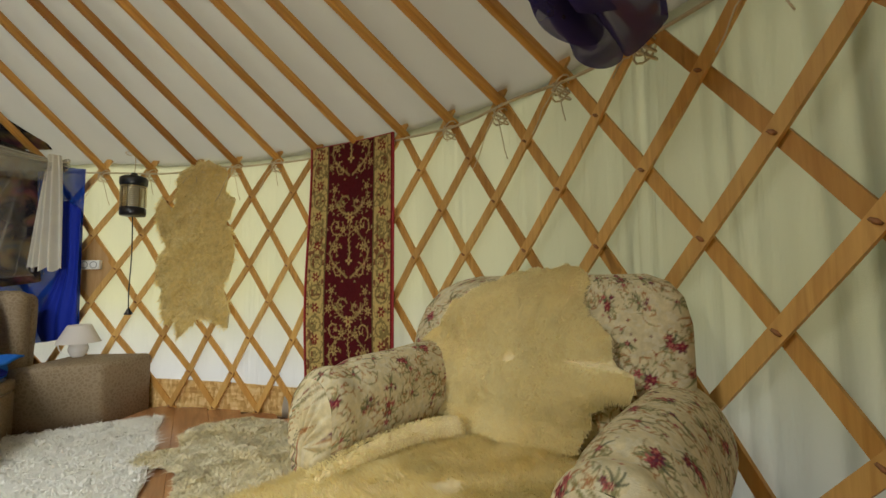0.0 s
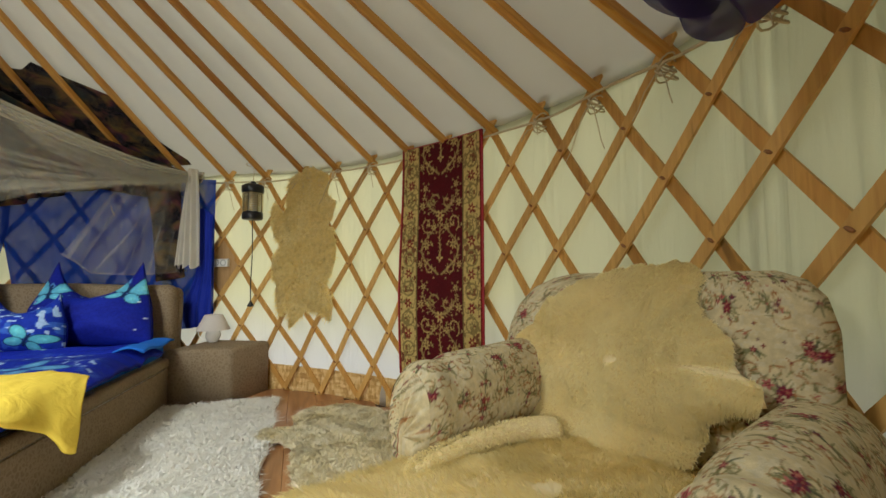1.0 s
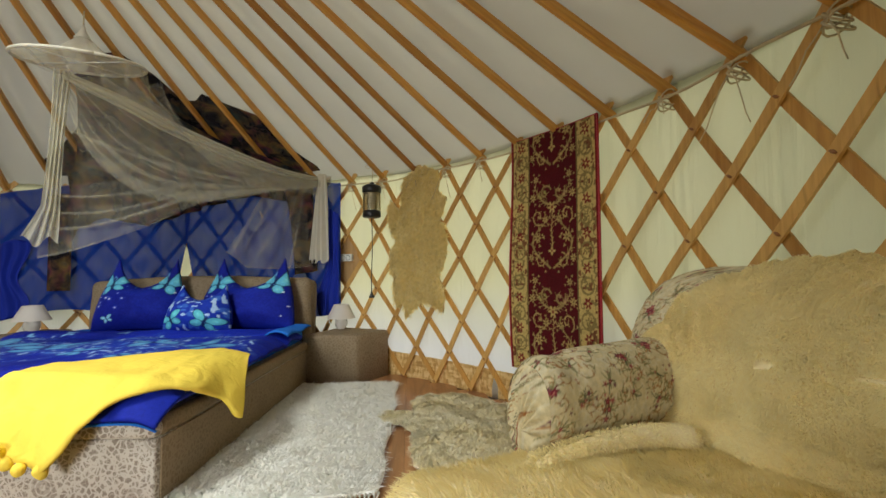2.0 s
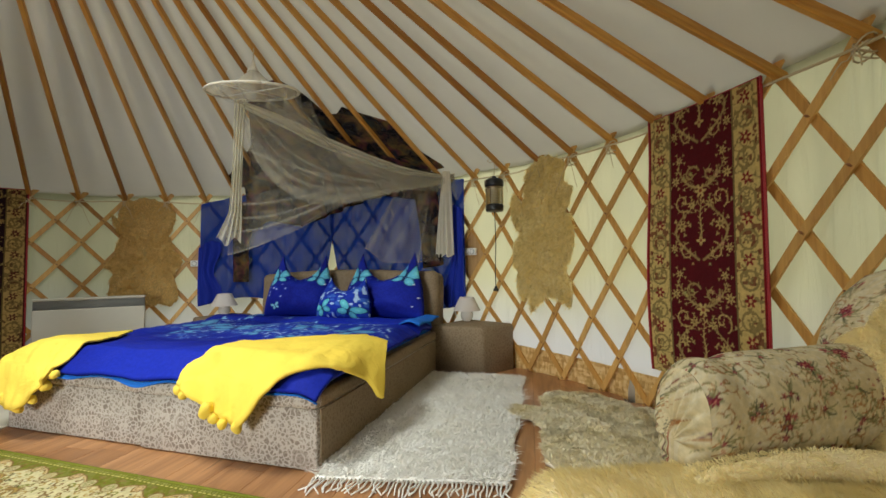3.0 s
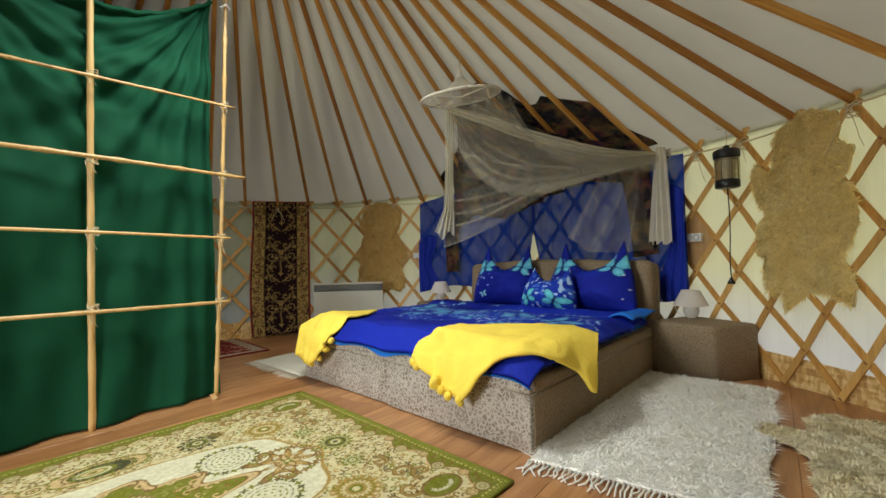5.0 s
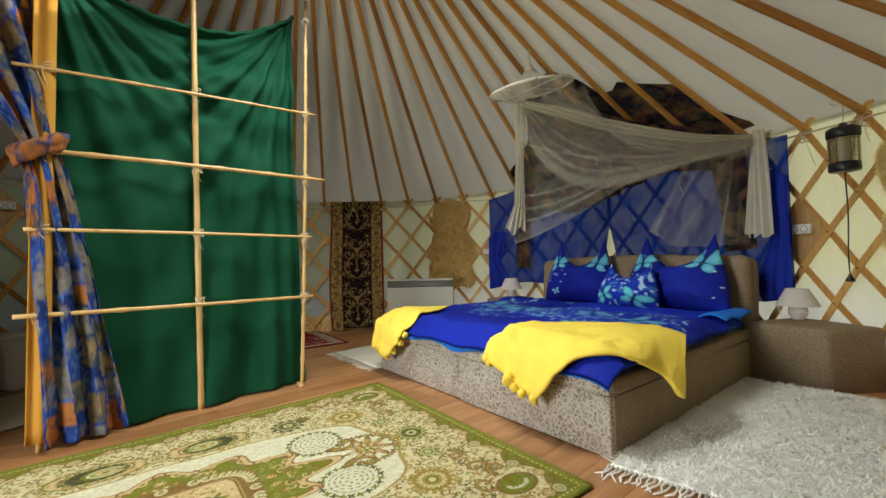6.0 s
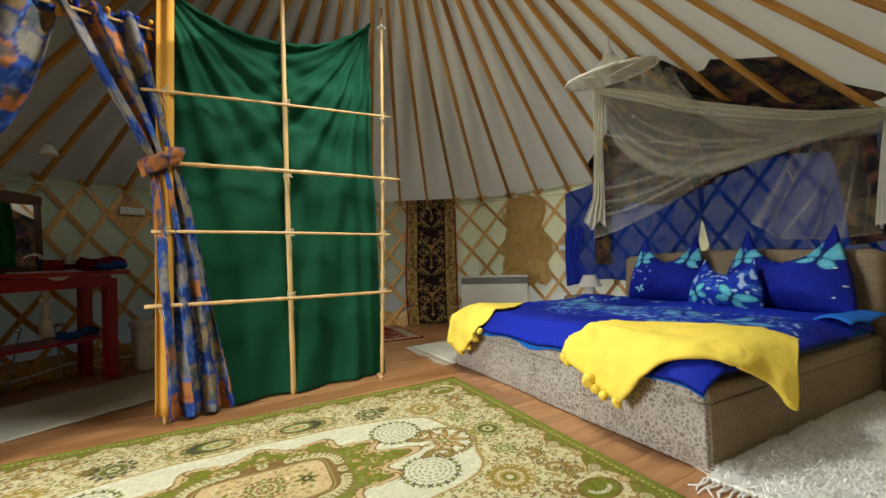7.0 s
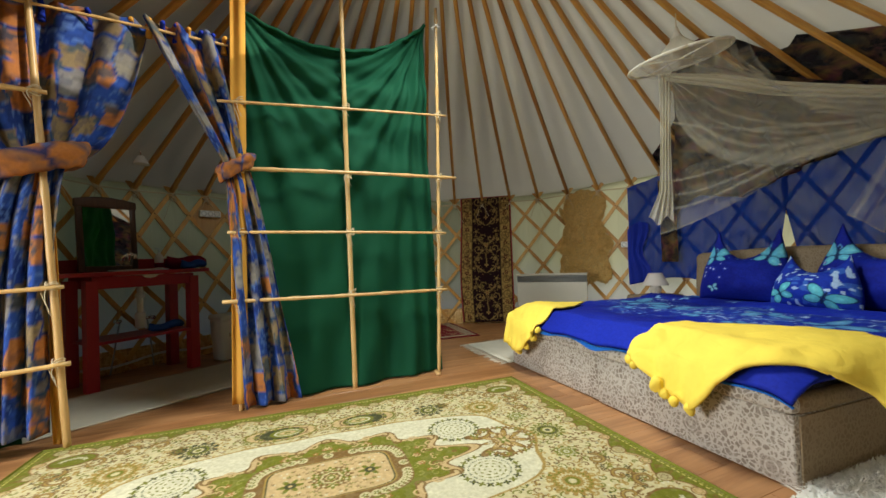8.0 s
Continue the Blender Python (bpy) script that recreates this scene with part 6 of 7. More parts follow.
back_skin = empty("back_sheepskin", CH_M @ Vector((-0.055, 0.555, 0.405)), CH_TURN)
tagged(back_skin, "golden sheepskin draped over the armchair back", "sheepskin", "sheepskins on the armchair")
BACK = outline([(x + 0.055, z - 0.66) for x, z in ((-0.28, 0.425), (-0.34, 0.46), (-0.36, 0.52), (-0.39, 0.57), (-0.42, 0.65), (-0.365, 0.72), (-0.325, 0.79), (-0.27, 0.83), (-0.18, 0.87), (-0.02, 0.905), (0.08, 0.91), (0.12, 0.885),
                                                        (0.115, 0.83), (0.14, 0.77), (0.215, 0.735), (0.215, 0.665), (0.285, 0.645), (0.285, 0.605), (0.215, 0.585), (0.17, 0.55), (0.16, 0.50), (0.155, 0.455), (0.02, 0.425), (-0.15, 0.415))])


def back_at(u, v):
    t = -u * 2 * math.pi
    r = BACK(t) * v
    x, z = -0.055 + r * math.cos(t), 0.66 + r * math.sin(t)
    y = 0.565 + 0.19 * (z - 0.36) - (0.11 if x > 0 else 0.02) * (x / 0.45) ** 2 - 0.105
    y -= 0.030 * math.sin(max(0.0, min(1.0, (z - 0.30) / 0.5)) * math.pi)
    if z > 0.80:
        y += 2.2 * (z - 0.80) ** 1.5
    if z < 0.50:
        y -= (0.50 - z) * 1.1
    soft = 0.016 * noise.noise(Vector((x * 5, z * 5, 9))) + 0.012 * noise.noise(Vector((x * 14, z * 10, 3))) + 0.006 * noise.noise(Vector((x * 34, z * 24, 5)))
    return Vector((x + 0.055, y - 0.555 - 0.034 * (1 - v ** 5) + soft, z - 0.405))


sheet("hide", back_at, 120, 26, M_HIDE, back_skin, 0.014)
pts, nrm = sample(lambda u, v: back_at(u, math.sqrt(v)), 80000, 14)
nrm[nrm[:, 1] > 0] *= -1
fur("wool", pts, nrm, 0.019, 0.0018, M_WOOL_SOFT, back_skin, 0.6, 15, (0.05, 0, -0.3), 0.3, 9.0)
# a leg of the hide lying along the arm
leg_c = spline([(-0.17, 0.36, 0.455), (-0.22, 0.26, 0.462), (-0.25, 0.10, 0.455), (-0.26, -0.06, 0.435)], 12)
leg = part("hide_leg", tube_bm([CH_M @ p for p in leg_c], [0.028, 0.036, 0.036, 0.033, 0.031, 0.029, 0.028, 0.026, 0.024, 0.022, 0.020, 0.012], 12), M_HIDE)
leg.parent = back_skin
leg.matrix_parent_inverse = back_skin.matrix_basis.inverted()
rng2 = np.random.default_rng(4)
pts, nrm = [], []
for _ in range(9000):
    k = rng2.uniform(0, 10.9)
    i = int(k)
    c = leg_c[i].lerp(leg_c[i + 1], k - i)
    d = Vector(rng2.normal(size=3)).normalized()
    pts.append(back_skin.matrix_basis.inverted() @ (CH_M @ (c + d * 0.026)))
    nrm.append(d)
fur("wool", np.array(pts), np.array(nrm), 0.016, 0.0018, M_WOOL_SOFT, back_skin, 0.7, 16, (0, -0.2, -0.2), 0.3)


# ---- bamboo screens and their cloths ----
def cane(name, a, b, r, parent, seed, sides=10):
    """A bamboo cane with swollen nodes and a slight bow."""
    a, b = Vector(a), Vector(b)
    rr = random.Random(seed)
    n = max(2, int((b - a).length / 0.26))
    bow = Vector((rr.uniform(-1, 1), rr.uniform(-1, 1), rr.uniform(-0.6, 0.6))) * 0.010
    pts, rad = [], []
    off = rr.uniform(0.2, 0.8)
    for k in range(n * 6 + 1):
        f = k / (n * 6)
        pts.append(a.lerp(b, f) + bow * math.sin(math.pi * f))
        ph = (f * n + off) % 1.0
        d = min(ph, 1 - ph)
        rad.append(r * (1.0 - 0.12 * f + (0.30 if d < 0.05 else (0.08 if d < 0.1 else 0.0))))
    ob = part(name, tube_bm(pts, rad, sides), M_BAMBOO, parent)
    return ob


def lashing(at, parent, seed):
    rr = random.Random(seed)
    bm = bmesh.new()
    at = Vector(at)
    for j in range(4):
        tilt = rr.uniform(0.5, 1.0) * (1 if j % 2 else -1)
        tube_bm([at + Vector((0.024 * math.cos(a), 0.026 * math.sin(a), 0.024 * math.sin(a) * tilt + 0.004 * j)) for a in np.linspace(0, 2 * math.pi, 13)], 0.0025, 5, bm)
    for j in range(2):
        l = rr.uniform(0.05, 0.14)
        tube_bm([at + Vector((0.028 + 0.01 * math.sin(q + j), 0.012 * (1 - 2 * j) + 0.006 * q, -l * q / 4)) for q in range(5)], 0.0018, 5, bm)
    part("lashing", bm, M_ROPE, parent, "twine lashing")


PR, PM, PL = (Vector((-.803, -.557, 0)), Vector((-.83, -.485, 2.80))), (Vector((-.328, -.99, 0)), Vector((-.322, -1.0, 2.78))), (Vector((.228, -1.427, 0)), Vector((.195, -1.395, 2.62)))
screen = empty("bamboo_screen", (0, 0, 0))
tagged(screen, "tall screen of lashed bamboo canes standing before a green curtain", "screen", "bamboo screens of the wash corner")
for n, (a, b) in enumerate((PR, PM, PL)):
    cane("post", a, b, (0.013, 0.0165, 0.014)[n], screen, 40 + n)
front = Vector((0.66, 0.75, 0)) * 0.036


def post_at(p, z):
    return p[0].lerp(p[1], z / p[1].z)


for n, (zr_, zm, zl) in enumerate(((0.633, 0.655, 0.66), (1.06, 1.068, 1.07), (1.478, 1.455, 1.455), (1.955, 1.93, 1.862))):
    a, m_, b = post_at(PR, zr_), post_at(PM, zm), post_at(PL, zl)
    e1, e2 = a + (a - m_).normalized() * (0.06, 0.05, 0.14, 0.06)[n], b + (b - m_).normalized() * (0.10, 0.07, 0.02, 0.12)[n]
    cane("rail", e2 + front, e1 + front, (0.0115, 0.0095, 0.0125, 0.0085)[n], screen, 60 + n)
    for k, p in enumerate((a, m_, b)):
        lashing(p + front * 0.55, screen, n * 10 + k)
# wooden foot of the outer post
part("foot", box_bm(0.12, 0.035, 0.02, Matrix.Translation(PR[0]) @ pose(0.03, 0.0, 0.0, 0, 0, 30), 0.003, 1), M_PLY, screen, "small yellow wooden foot")

# green curtain
green = empty("green_curtain", PM[0])
tagged(green, "dark green cotton curtain hung in swags behind the bamboo screen", "curtain")
gback = Vector((-0.66, -0.75, 0))


def green_at(u, v):
    """u from the outer post to the inner one, v from floor to top."""
    s = u * 2
    a, m_, b = PR[0], PM[0], PL[0]
    p = a.lerp(m_, s) if s < 1 else m_.lerp(b, s - 1)
    p = p.copy()
    top = 2.655 - 0.205 * math.sin(math.pi * u) ** 0.8
    top -= 0.15 * u
    top += 0.05 * abs(2 * u - 1) ** 3
    # upright pleats by the posts, swags that fan out from both upper corners
    d_in = 1 - u
    pleat = 0.020 * math.sin(u * 62 + 1.2 * math.sin(v * 3)) * math.exp(-u * 5.0) + 0.012 * math.sin(d_in * 50) * math.exp(-d_in * 8)
    sw = 0.0
    for cx, n_f in ((0.0, 17.0), (1.0, 15.0)):
        x, y = abs(u - cx) * 1.35, (1 - v) * 2.45
        ang, dist = math.atan2(x, y + 0.02), math.hypot(x, y)
        wave = math.sin(ang * n_f + 0.8 * math.sin(dist * 2.1 + cx)) + 0.45 * math.sin(ang * n_f * 2.3 + 1.0)
        sw += 0.034 * wave * min(1.0, dist * 1.4) * math.exp(-dist * 0.5)
    down = (1 - v) * 2.45
    sw += 0.016 * math.sin((down + 0.75 * (2 * u - 1) ** 2) * 13.0) * math.exp(-down / 0.7) * math.sin(math.pi * u)
    ru = 0.024 * math.sin(u * 24 + 1.5 * math.sin(v * 4)) * (1 - v) ** 1.5
    wob = 0.014 * noise.noise(Vector((u * 4, v * 5, 6))) + 0.007 * noise.noise(Vector((u * 13 + v * 5, v * 8, 2)))
    flare = 0.10 * (1 - v) ** 3
    q = p + gback * (0.045 + pleat + sw + ru + wob - 0.2 * flare)
    q += Vector((-0.03, 0.03, 0)) * (1 - u) * (1 - v)
    q.z = 0.012 + v * (top - 0.012)
    return q - PM[0]


sheet("cloth", green_at, 240, 160, M_GREEN, green, 0.003)
part("hem", tube_bm([green_at(k / 60, 1.0) + Vector((0, 0, -0.015 - 0.003 * math.sin(k))) for k in range(61)], 0.014, 8), M_GREEN, green, "gathered curtain heading")
part("tie", tube_bm([PR[0].lerp(PR[1], 0.945) - PM[0] + Vector((0.03 * math.cos(a), 0.03 * math.sin(a), 0.008 * math.sin(3 * a))) for a in np.linspace(0, 7, 30)], 0.006, 6), M_WHITE, green, "white cotton tie")
lining = empty("orange_curtain", PL[0])
tagged(lining, "narrow orange cotton strip hanging along the inner bamboo post", "curtain")
sheet("cloth", lambda u, v: (post_at(PL, 0.05 + v * 2.50) - PL[0]) + gback * (-0.030 + 0.010 * math.sin(u * 7)) + Vector((-0.77, 0.63, 0)) * (-0.050 + 0.085 * u), 12, 40, M_ORANGE, lining, 0.003)

# entrance side: second screen with its post, rails and cloths
QL = (Vector((0.875, -1.863, 0)), Vector((0.99, -1.915, 2.45)))
away = Vector((0.84, -0.54, 0))
screen2 = empty("bamboo_screen", QL[0])
tagged(screen2, "screen of pale bamboo canes beside the wash corner opening", "screen", "bamboo screens of the wash corner")


def local(p):
    return Vector(p) - QL[0]


cane("post", local(QL[0]), local(QL[1]), 0.0165, screen2, 81)
far = QL[0] + away * 0.75
cane("post", local(far), local(far + Vector((0.02, -0.02, 2.3))), 0.022, screen2, 82)
for n, z in enumerate((0.425, 0.80, 1.30, 1.745)):
    a = QL[0].lerp(QL[1], z / 2.45)
    if n == 2:
        continue
    cane("rail", local(a - away * 0.05 + front * 1.1), local(a + away * 0.85 + front * 1.1 + Vector((0, 0, -0.02))), (0.012, 0.011, 0.011, 0.011)[n], screen2, 84 + n)
    lashing(local(a + front * 0.6), screen2, 90 + n)

# curtain rod over the opening
ra, rb = Vector((0.20, -1.41, 2.215)), Vector((1.75, -2.41, 2.14))
rod = cane("curtain_rod", ra, rb, 0.008, None, 95)
tagged(rod, "thin bamboo curtain rod over the wash corner opening", "rod")


def batik_design(seed, wide, tall, warm=0.0):
    """Cobalt ground with orange and sand blocks, as if dyed and stamped in squares; warm shifts it to orange."""
    def draw(u, v):
        x, y = u * wide, v * tall
        wx, wy = x + 0.02 * fbm(x, y, 9, seed), y + 0.02 * fbm(x, y, 9, seed + 7)
        cl = Cloth(x, y, (0.045, 0.12, 0.50) if warm == 0 else (0.30, 0.17, 0.14))
        cl.fill(np.clip((fbm(x, y, 6, seed + 2) - 0.0) / 0.3, 0, 1), (0.020, 0.045, 0.22), 0.8)
        cl.fill((np.abs(fbm(x, y, 26, seed + 3, 2)) < 0.12), (0.16, 0.30, 0.70), 0.7)
        # blocks about a hand wide
        gx = np.floor(wx / 0.095)
        gy = np.floor(wy / 0.14 + 0.5 * gx)
        h = np.mod(np.sin(gx * 12.9 + gy * 78.2 + seed) * 43758.5, 1.0)
        fx, fy = np.mod(wx / 0.095, 1), np.mod(wy / 0.14 + 0.5 * gx, 1)
        inside = np.clip((0.46 - np.maximum(np.abs(fx - 0.5), np.abs(fy - 0.5))) / 0.04, 0, 1)
        n1 = fbm(x, y, 20, seed + 4, 3)
        cl.fill(inside * (h > 0.42 - warm), (0.66, 0.26, 0.06), 0.95)
        cl.fill(inside * (h > 0.76 + warm), (0.36, 0.29, 0.16), 0.9)
        cl.fill(inside * (h < 0.14 - warm), (0.40, 0.36, 0.25), 0.8)
        cl.fill(np.clip((n1 - 0.30) / 0.1, 0, 1) * (h > 0.42 - warm), (0.045, 0.11, 0.16), 0.75 if warm == 0 else 0.3)
        cl.fill(np.clip((n1 - 0.45) / 0.1, 0, 1) * (h <= 0.42 - warm), (0.40, 0.36, 0.27), 0.6)
        cl.fill(np.clip((fbm(x, y, 45, seed + 6, 2) - 0.2) / 0.2, 0, 1), (0.03, 0.05, 0.13), 0.35)
        return cl.c
    return draw


def drape(label, top_a, top_b, waist, waist_w, low_a, low_b, zw, seed, pleats, wide, full=1.15, flare=0.75, nu=150, nv=120):
    """A curtain hung from a rod, caught at the waist and let fall to the floor."""
    ob = empty("batik_curtain", waist)
    tagged(ob, label, "curtain", "tied-back batik curtains")
    wdir = (top_b - top_a).normalized()
    w0, w1 = waist - wdir * waist_w / 2, waist + wdir * waist_w / 2
    nrm = wdir.cross(Vector((0, 0, 1))).normalized()

    def at(u, v):
        z_top = top_a.lerp(top_b, u).z
        if v > zw:
            k = (v - zw) / (1 - zw)
            t = top_a.lerp(top_b, u)
            p = w0.lerp(w1, u).lerp(t, k ** full)
            p.z = waist.z + (t.z + 0.035 + 0.012 * math.sin(u * pleats * 12.6) - waist.z) * k
            sag = -0.16 * math.sin(math.pi * k) * abs(top_a.lerp(top_b, u).x - waist.x)
            p.z += sag
            amp = 0.020 + 0.012 * k
        else:
            k = 1 - v / zw
            q = low_a.lerp(low_b, u)
            p = w0.lerp(w1, u).lerp(q, k ** flare)
            p.z = waist.z + (q.z - waist.z) * k
            amp = 0.018 + 0.014 * k
        near = math.exp(-((v - zw) / 0.05) ** 2)
        f = math.sin(u * pleats * 2 * math.pi + 1.3 * math.sin(v * 5 + seed)) * amp * (1 - 0.45 * near)
        w = 0.014 * noise.noise(Vector((u * 5, v * 6, seed)))
        p = p + nrm * (f + w) + wdir * 0.006 * math.sin(u * 40 + v * 9)
        return p - waist
    sheet("cloth", at, nu, nv, M_BATIK, ob, 0.0025, colours=batik_design(seed, wide, 2.2))

    def tie_at(u, v):
        a, t = u * 2 * math.pi, v * 2 * math.pi + u * 9
        r = 0.020 + 0.115 * waist_w + 0.010 * math.sin(3 * t) + 0.008 * noise.noise(Vector((4 * math.cos(a), 4 * math.sin(a), v * 3 + seed)))
        c = wdir * (waist_w * 0.70) * math.cos(a) + nrm * 0.06 * math.sin(a) + Vector((0, 0, 0.05 * math.cos(a)))
        out = (wdir * math.cos(a) + nrm * math.sin(a)).normalized()
        return c + out * r * math.cos(t) * 0.7 + Vector((0, 0, r * 1.3 * math.sin(t)))
    sheet("tieback", tie_at, 60, 18, M_BATIK, ob, 0.002, "twisted orange batik tieback", colours=batik_design(seed + 9, 0.5, 0.3, 0.6))
    for k in range(7):
        p = top_a.lerp(top_b, (k + 0.5) / 7) - waist
        bm = tube_bm([p + Vector((0, 0, 0.028)) + nrm * 0.028, p + Vector((0, 0, 0.032)), p - nrm * 0.028, p + Vector((0, 0, -0.055)) - nrm * 0.02], [0.012, 0.014, 0.013, 0.018], 7)
        part("loop", bm, M_BLUE if k % 3 else M_ORANGE, ob, "knotted tie of the curtain")
    return ob


drape("blue and orange batik curtain tied back to the bamboo post", Vector((0.60, -1.668, 2.215)), Vector((0.235, -1.432, 2.215)), Vector((0.245, -1.40, 1.47)), 0.12,
      Vector((0.245, -1.39, 0.02)), Vector((-0.02, -1.20, 0.02)), 0.64, 2, 3, 0.5)
drape("blue and orange batik curtain gathered at the bamboo post", Vector((1.60, -2.36, 2.15)), Vector((0.55, -1.67, 2.21)), Vector((0.965, -1.925, 1.42)), 0.26,
      Vector((1.38, -2.18, 0.10)), Vector((0.935, -1.90, 0.09)), 0.62, 5, 6, 0.95, 0.52, 0.45)
green2 = empty("green_curtain", QL[0])
tagged(green2, "dark green cotton curtain hanging behind the second screen", "curtain")
sheet("cloth", lambda u, v: away * (0.22 + 0.6 * u) + gback * (0.19 + 0.02 * math.sin(u * 22)) + Vector((0, 0, 0.015 + 2.0 * v)), 60, 12, M_GREEN, green2, 0.003)
lin2 = empty("orange_curtain", QL[0])
tagged(lin2, "orange cotton strip hanging behind the pale bamboo post", "curtain")
sheet("cloth", lambda u, v: away * (0.005 + 0.06 * u) + gback * (0.045 + 0.010 * math.sin(u * 9)) + Vector((0.04, -0.02, 0)) * v + Vector((0, 0, 0.02 + 1.3 * v)), 12, 20, M_ORANGE, lin2, 0.003)

# ---- wash corner ----
TA, TB = Vector((0.26, -2.79, 0)), Vector((-0.47, -2.71, 0))
td = (TA - TB).normalized()
tn = Vector((-td.y, td.x, 0))
if tn.y > 0:
    tn = -tn
T_TURN = math.degrees(math.atan2(td.y, td.x))
table = empty("wash_table", (TA + TB) / 2, T_TURN)
tagged(table, "red painted wooden wash table with a lower shelf", "table")
# local x towards the second screen, local -y towards the wall
tl = (TA - TB).length


def tpart(name, sx, sy, sz, x, y, z, mat=M_RED, parent=table, bevel=0.004, label=""):
    return part(name, box_bm(sx, sy, sz, pose(x, y, z), bevel, 2), mat, parent, label, smooth=False)


tpart("top", tl + 0.72, 0.47, 0.03, 0.26, -0.16, 0.83)
for x in (-tl / 2, tl / 2):
    for y in (-0.02, -0.33):
        tpart("leg", 0.075, 0.075, 0.80, x, y, 0.03 - 0.03)
tpart("apron", tl, 0.025, 0.09, 0, -0.005, 0.735)
tpart("apron", tl, 0.025, 0.09, 0, -0.34, 0.735)
tpart("shelf", tl, 0.36, 0.022, 0, -0.17, 0.33)
tpart("back_ledge", tl + 0.72, 0.02, 0.10, 0.26, -0.385, 0.86)
tpart("leg", 0.075, 0.075, 0.80, tl / 2 + 0.55, -0.30, 0.0)


def tw(x, y, z):
    """A place on the table in the room."""
    return (TA + TB) / 2 + td * x - tn * y + Vector((0, 0, z))


basin = empty("wash_basin", tw(-0.02, -0.15, 0.86), T_TURN)
tagged(basin, "white basin let into the wash table with a chrome tap", "basin")
part("bowl", lathe_bm([(0.04, -0.13), (0.12, -0.12), (0.165, -0.05), (0.185, 0.006), (0.20, 0.012), (0.205, 0.004), (0.19, -0.01)], 28), M_CERAMIC, basin)
bm = tube_bm(spline([(0.0, -0.16, 0.005), (0.0, -0.16, 0.09), (0.0, -0.13, 0.135), (0.0, -0.06, 0.125), (0.0, -0.045, 0.10)], 16), 0.013, 10)
part("tap", bm, M_CHROME, basin, "chrome tap")
part("tap_lever", box_bm(0.018, 0.07, 0.012, pose(0.0, -0.15, 0.13, 20), 0.004, 1), M_CHROME, basin)
part("drain_pipe", tube_bm([(0, 0, -0.12), (0, 0, -0.46)], 0.022, 12), M_WHITE, basin)
part("trap", lathe_bm([(0.02, -0.47), (0.036, -0.46), (0.038, -0.36), (0.03, -0.34)], 14), M_WHITE, basin)
part("drain_collar", lathe_bm([(0.03, -0.22), (0.034, -0.215), (0.034, -0.19), (0.03, -0.185)], 14), M_WHITE, basin)
for s in (-1, 1):
    v_ = part("valve", tube_bm([(s * 0.09, -0.10, -0.40), (s * 0.14, -0.10, -0.40)], 0.012, 8), M_CHROME, basin)
    part("handle", tube_bm([(s * 0.13, -0.10, -0.40), (s * 0.13, -0.05, -0.40)], 0.016, 8), M_CHROME, v_)
    part("hose", tube_bm(spline([(s * 0.10, -0.10, -0.41), (s * 0.13, -0.11, -0.60), (s * 0.16, -0.13, -0.82)], 10), 0.006, 6), M_GRILLE, basin)

mirror = empty("table_mirror", tw(0.12, -0.30, 0.862), T_TURN)
tagged(mirror, "dark wood framed mirror leaning on the wash table", "mirror")
lean = pose(0, 0, 0, 4, 0, 0)
MW, MH = 0.41, 0.57
part("glass", box_bm(MW - 0.08, 0.004, MH - 0.09, lean @ pose(0, 0.004, 0.04)), M_MIRROR, mirror, "mirror glass", smooth=False)
for x in (-MW / 2 + 0.022, MW / 2 - 0.022):
    part("frame_side", box_bm(0.045, 0.025, MH, lean @ pose(x, 0, 0), 0.006, 2), M_DARKWOOD, mirror)
part("frame_bottom", box_bm(MW - 0.09, 0.024, 0.045, lean @ pose(0, 0, 0), 0.005, 2), M_DARKWOOD, mirror)
part("frame_top", soft_box(MW + 0.02, 0.03, 0.075, 0.012, 8, lambda p: Vector((p.x, p.y, p.z + 0.02 * math.cos(p.x * 9) * (p.z / 0.075)))), M_DARKWOOD, mirror, "curved frame crest").matrix_basis = lean @ pose(0, 0, MH - 0.06)

bottle = empty("soap_bottle", tw(-0.21, -0.22, 0.86), T_TURN)
tagged(bottle, "white plastic soap bottle standing by the basin", "bottle")
part("body", lathe_bm([(0.03, 0), (0.034, 0.006), (0.034, 0.10), (0.026, 0.125), (0.012, 0.135), (0.012, 0.15)], 18), M_WHITE, bottle)
part("pump", tube_bm([(0, 0, 0.148), (0, 0, 0.185), (0.03, 0, 0.185)], 0.006, 8), M_WHITE, bottle)
part("label", lathe_bm([(0.0343, 0.02), (0.0347, 0.025), (0.0347, 0.055), (0.0343, 0.06)], 18), M_TOWEL_R, bottle, "red and blue printed band")


def towel_roll(label, at, turn, r, length, mat):
    ob = empty("towel", at, turn)
    tagged(ob, label, "towel")
    pts = [(-length / 2 + length * k / 10, 0.01 * math.sin(k), r + 0.012 * math.sin(k * 0.7)) for k in range(11)]
    bm = tube_bm(pts, [r * (0.72 + 0.28 * math.sin(math.pi * (0.15 + 0.7 * k / 10)) + 0.06 * math.sin(k * 2.3)) for k in range(11)], 16)
    part("roll", bm, mat, ob)
    part("edge", tube_bm([(x, 0.0, z + r * 0.86) for x, y, z in pts], 0.008, 6), mat, ob)
    return ob


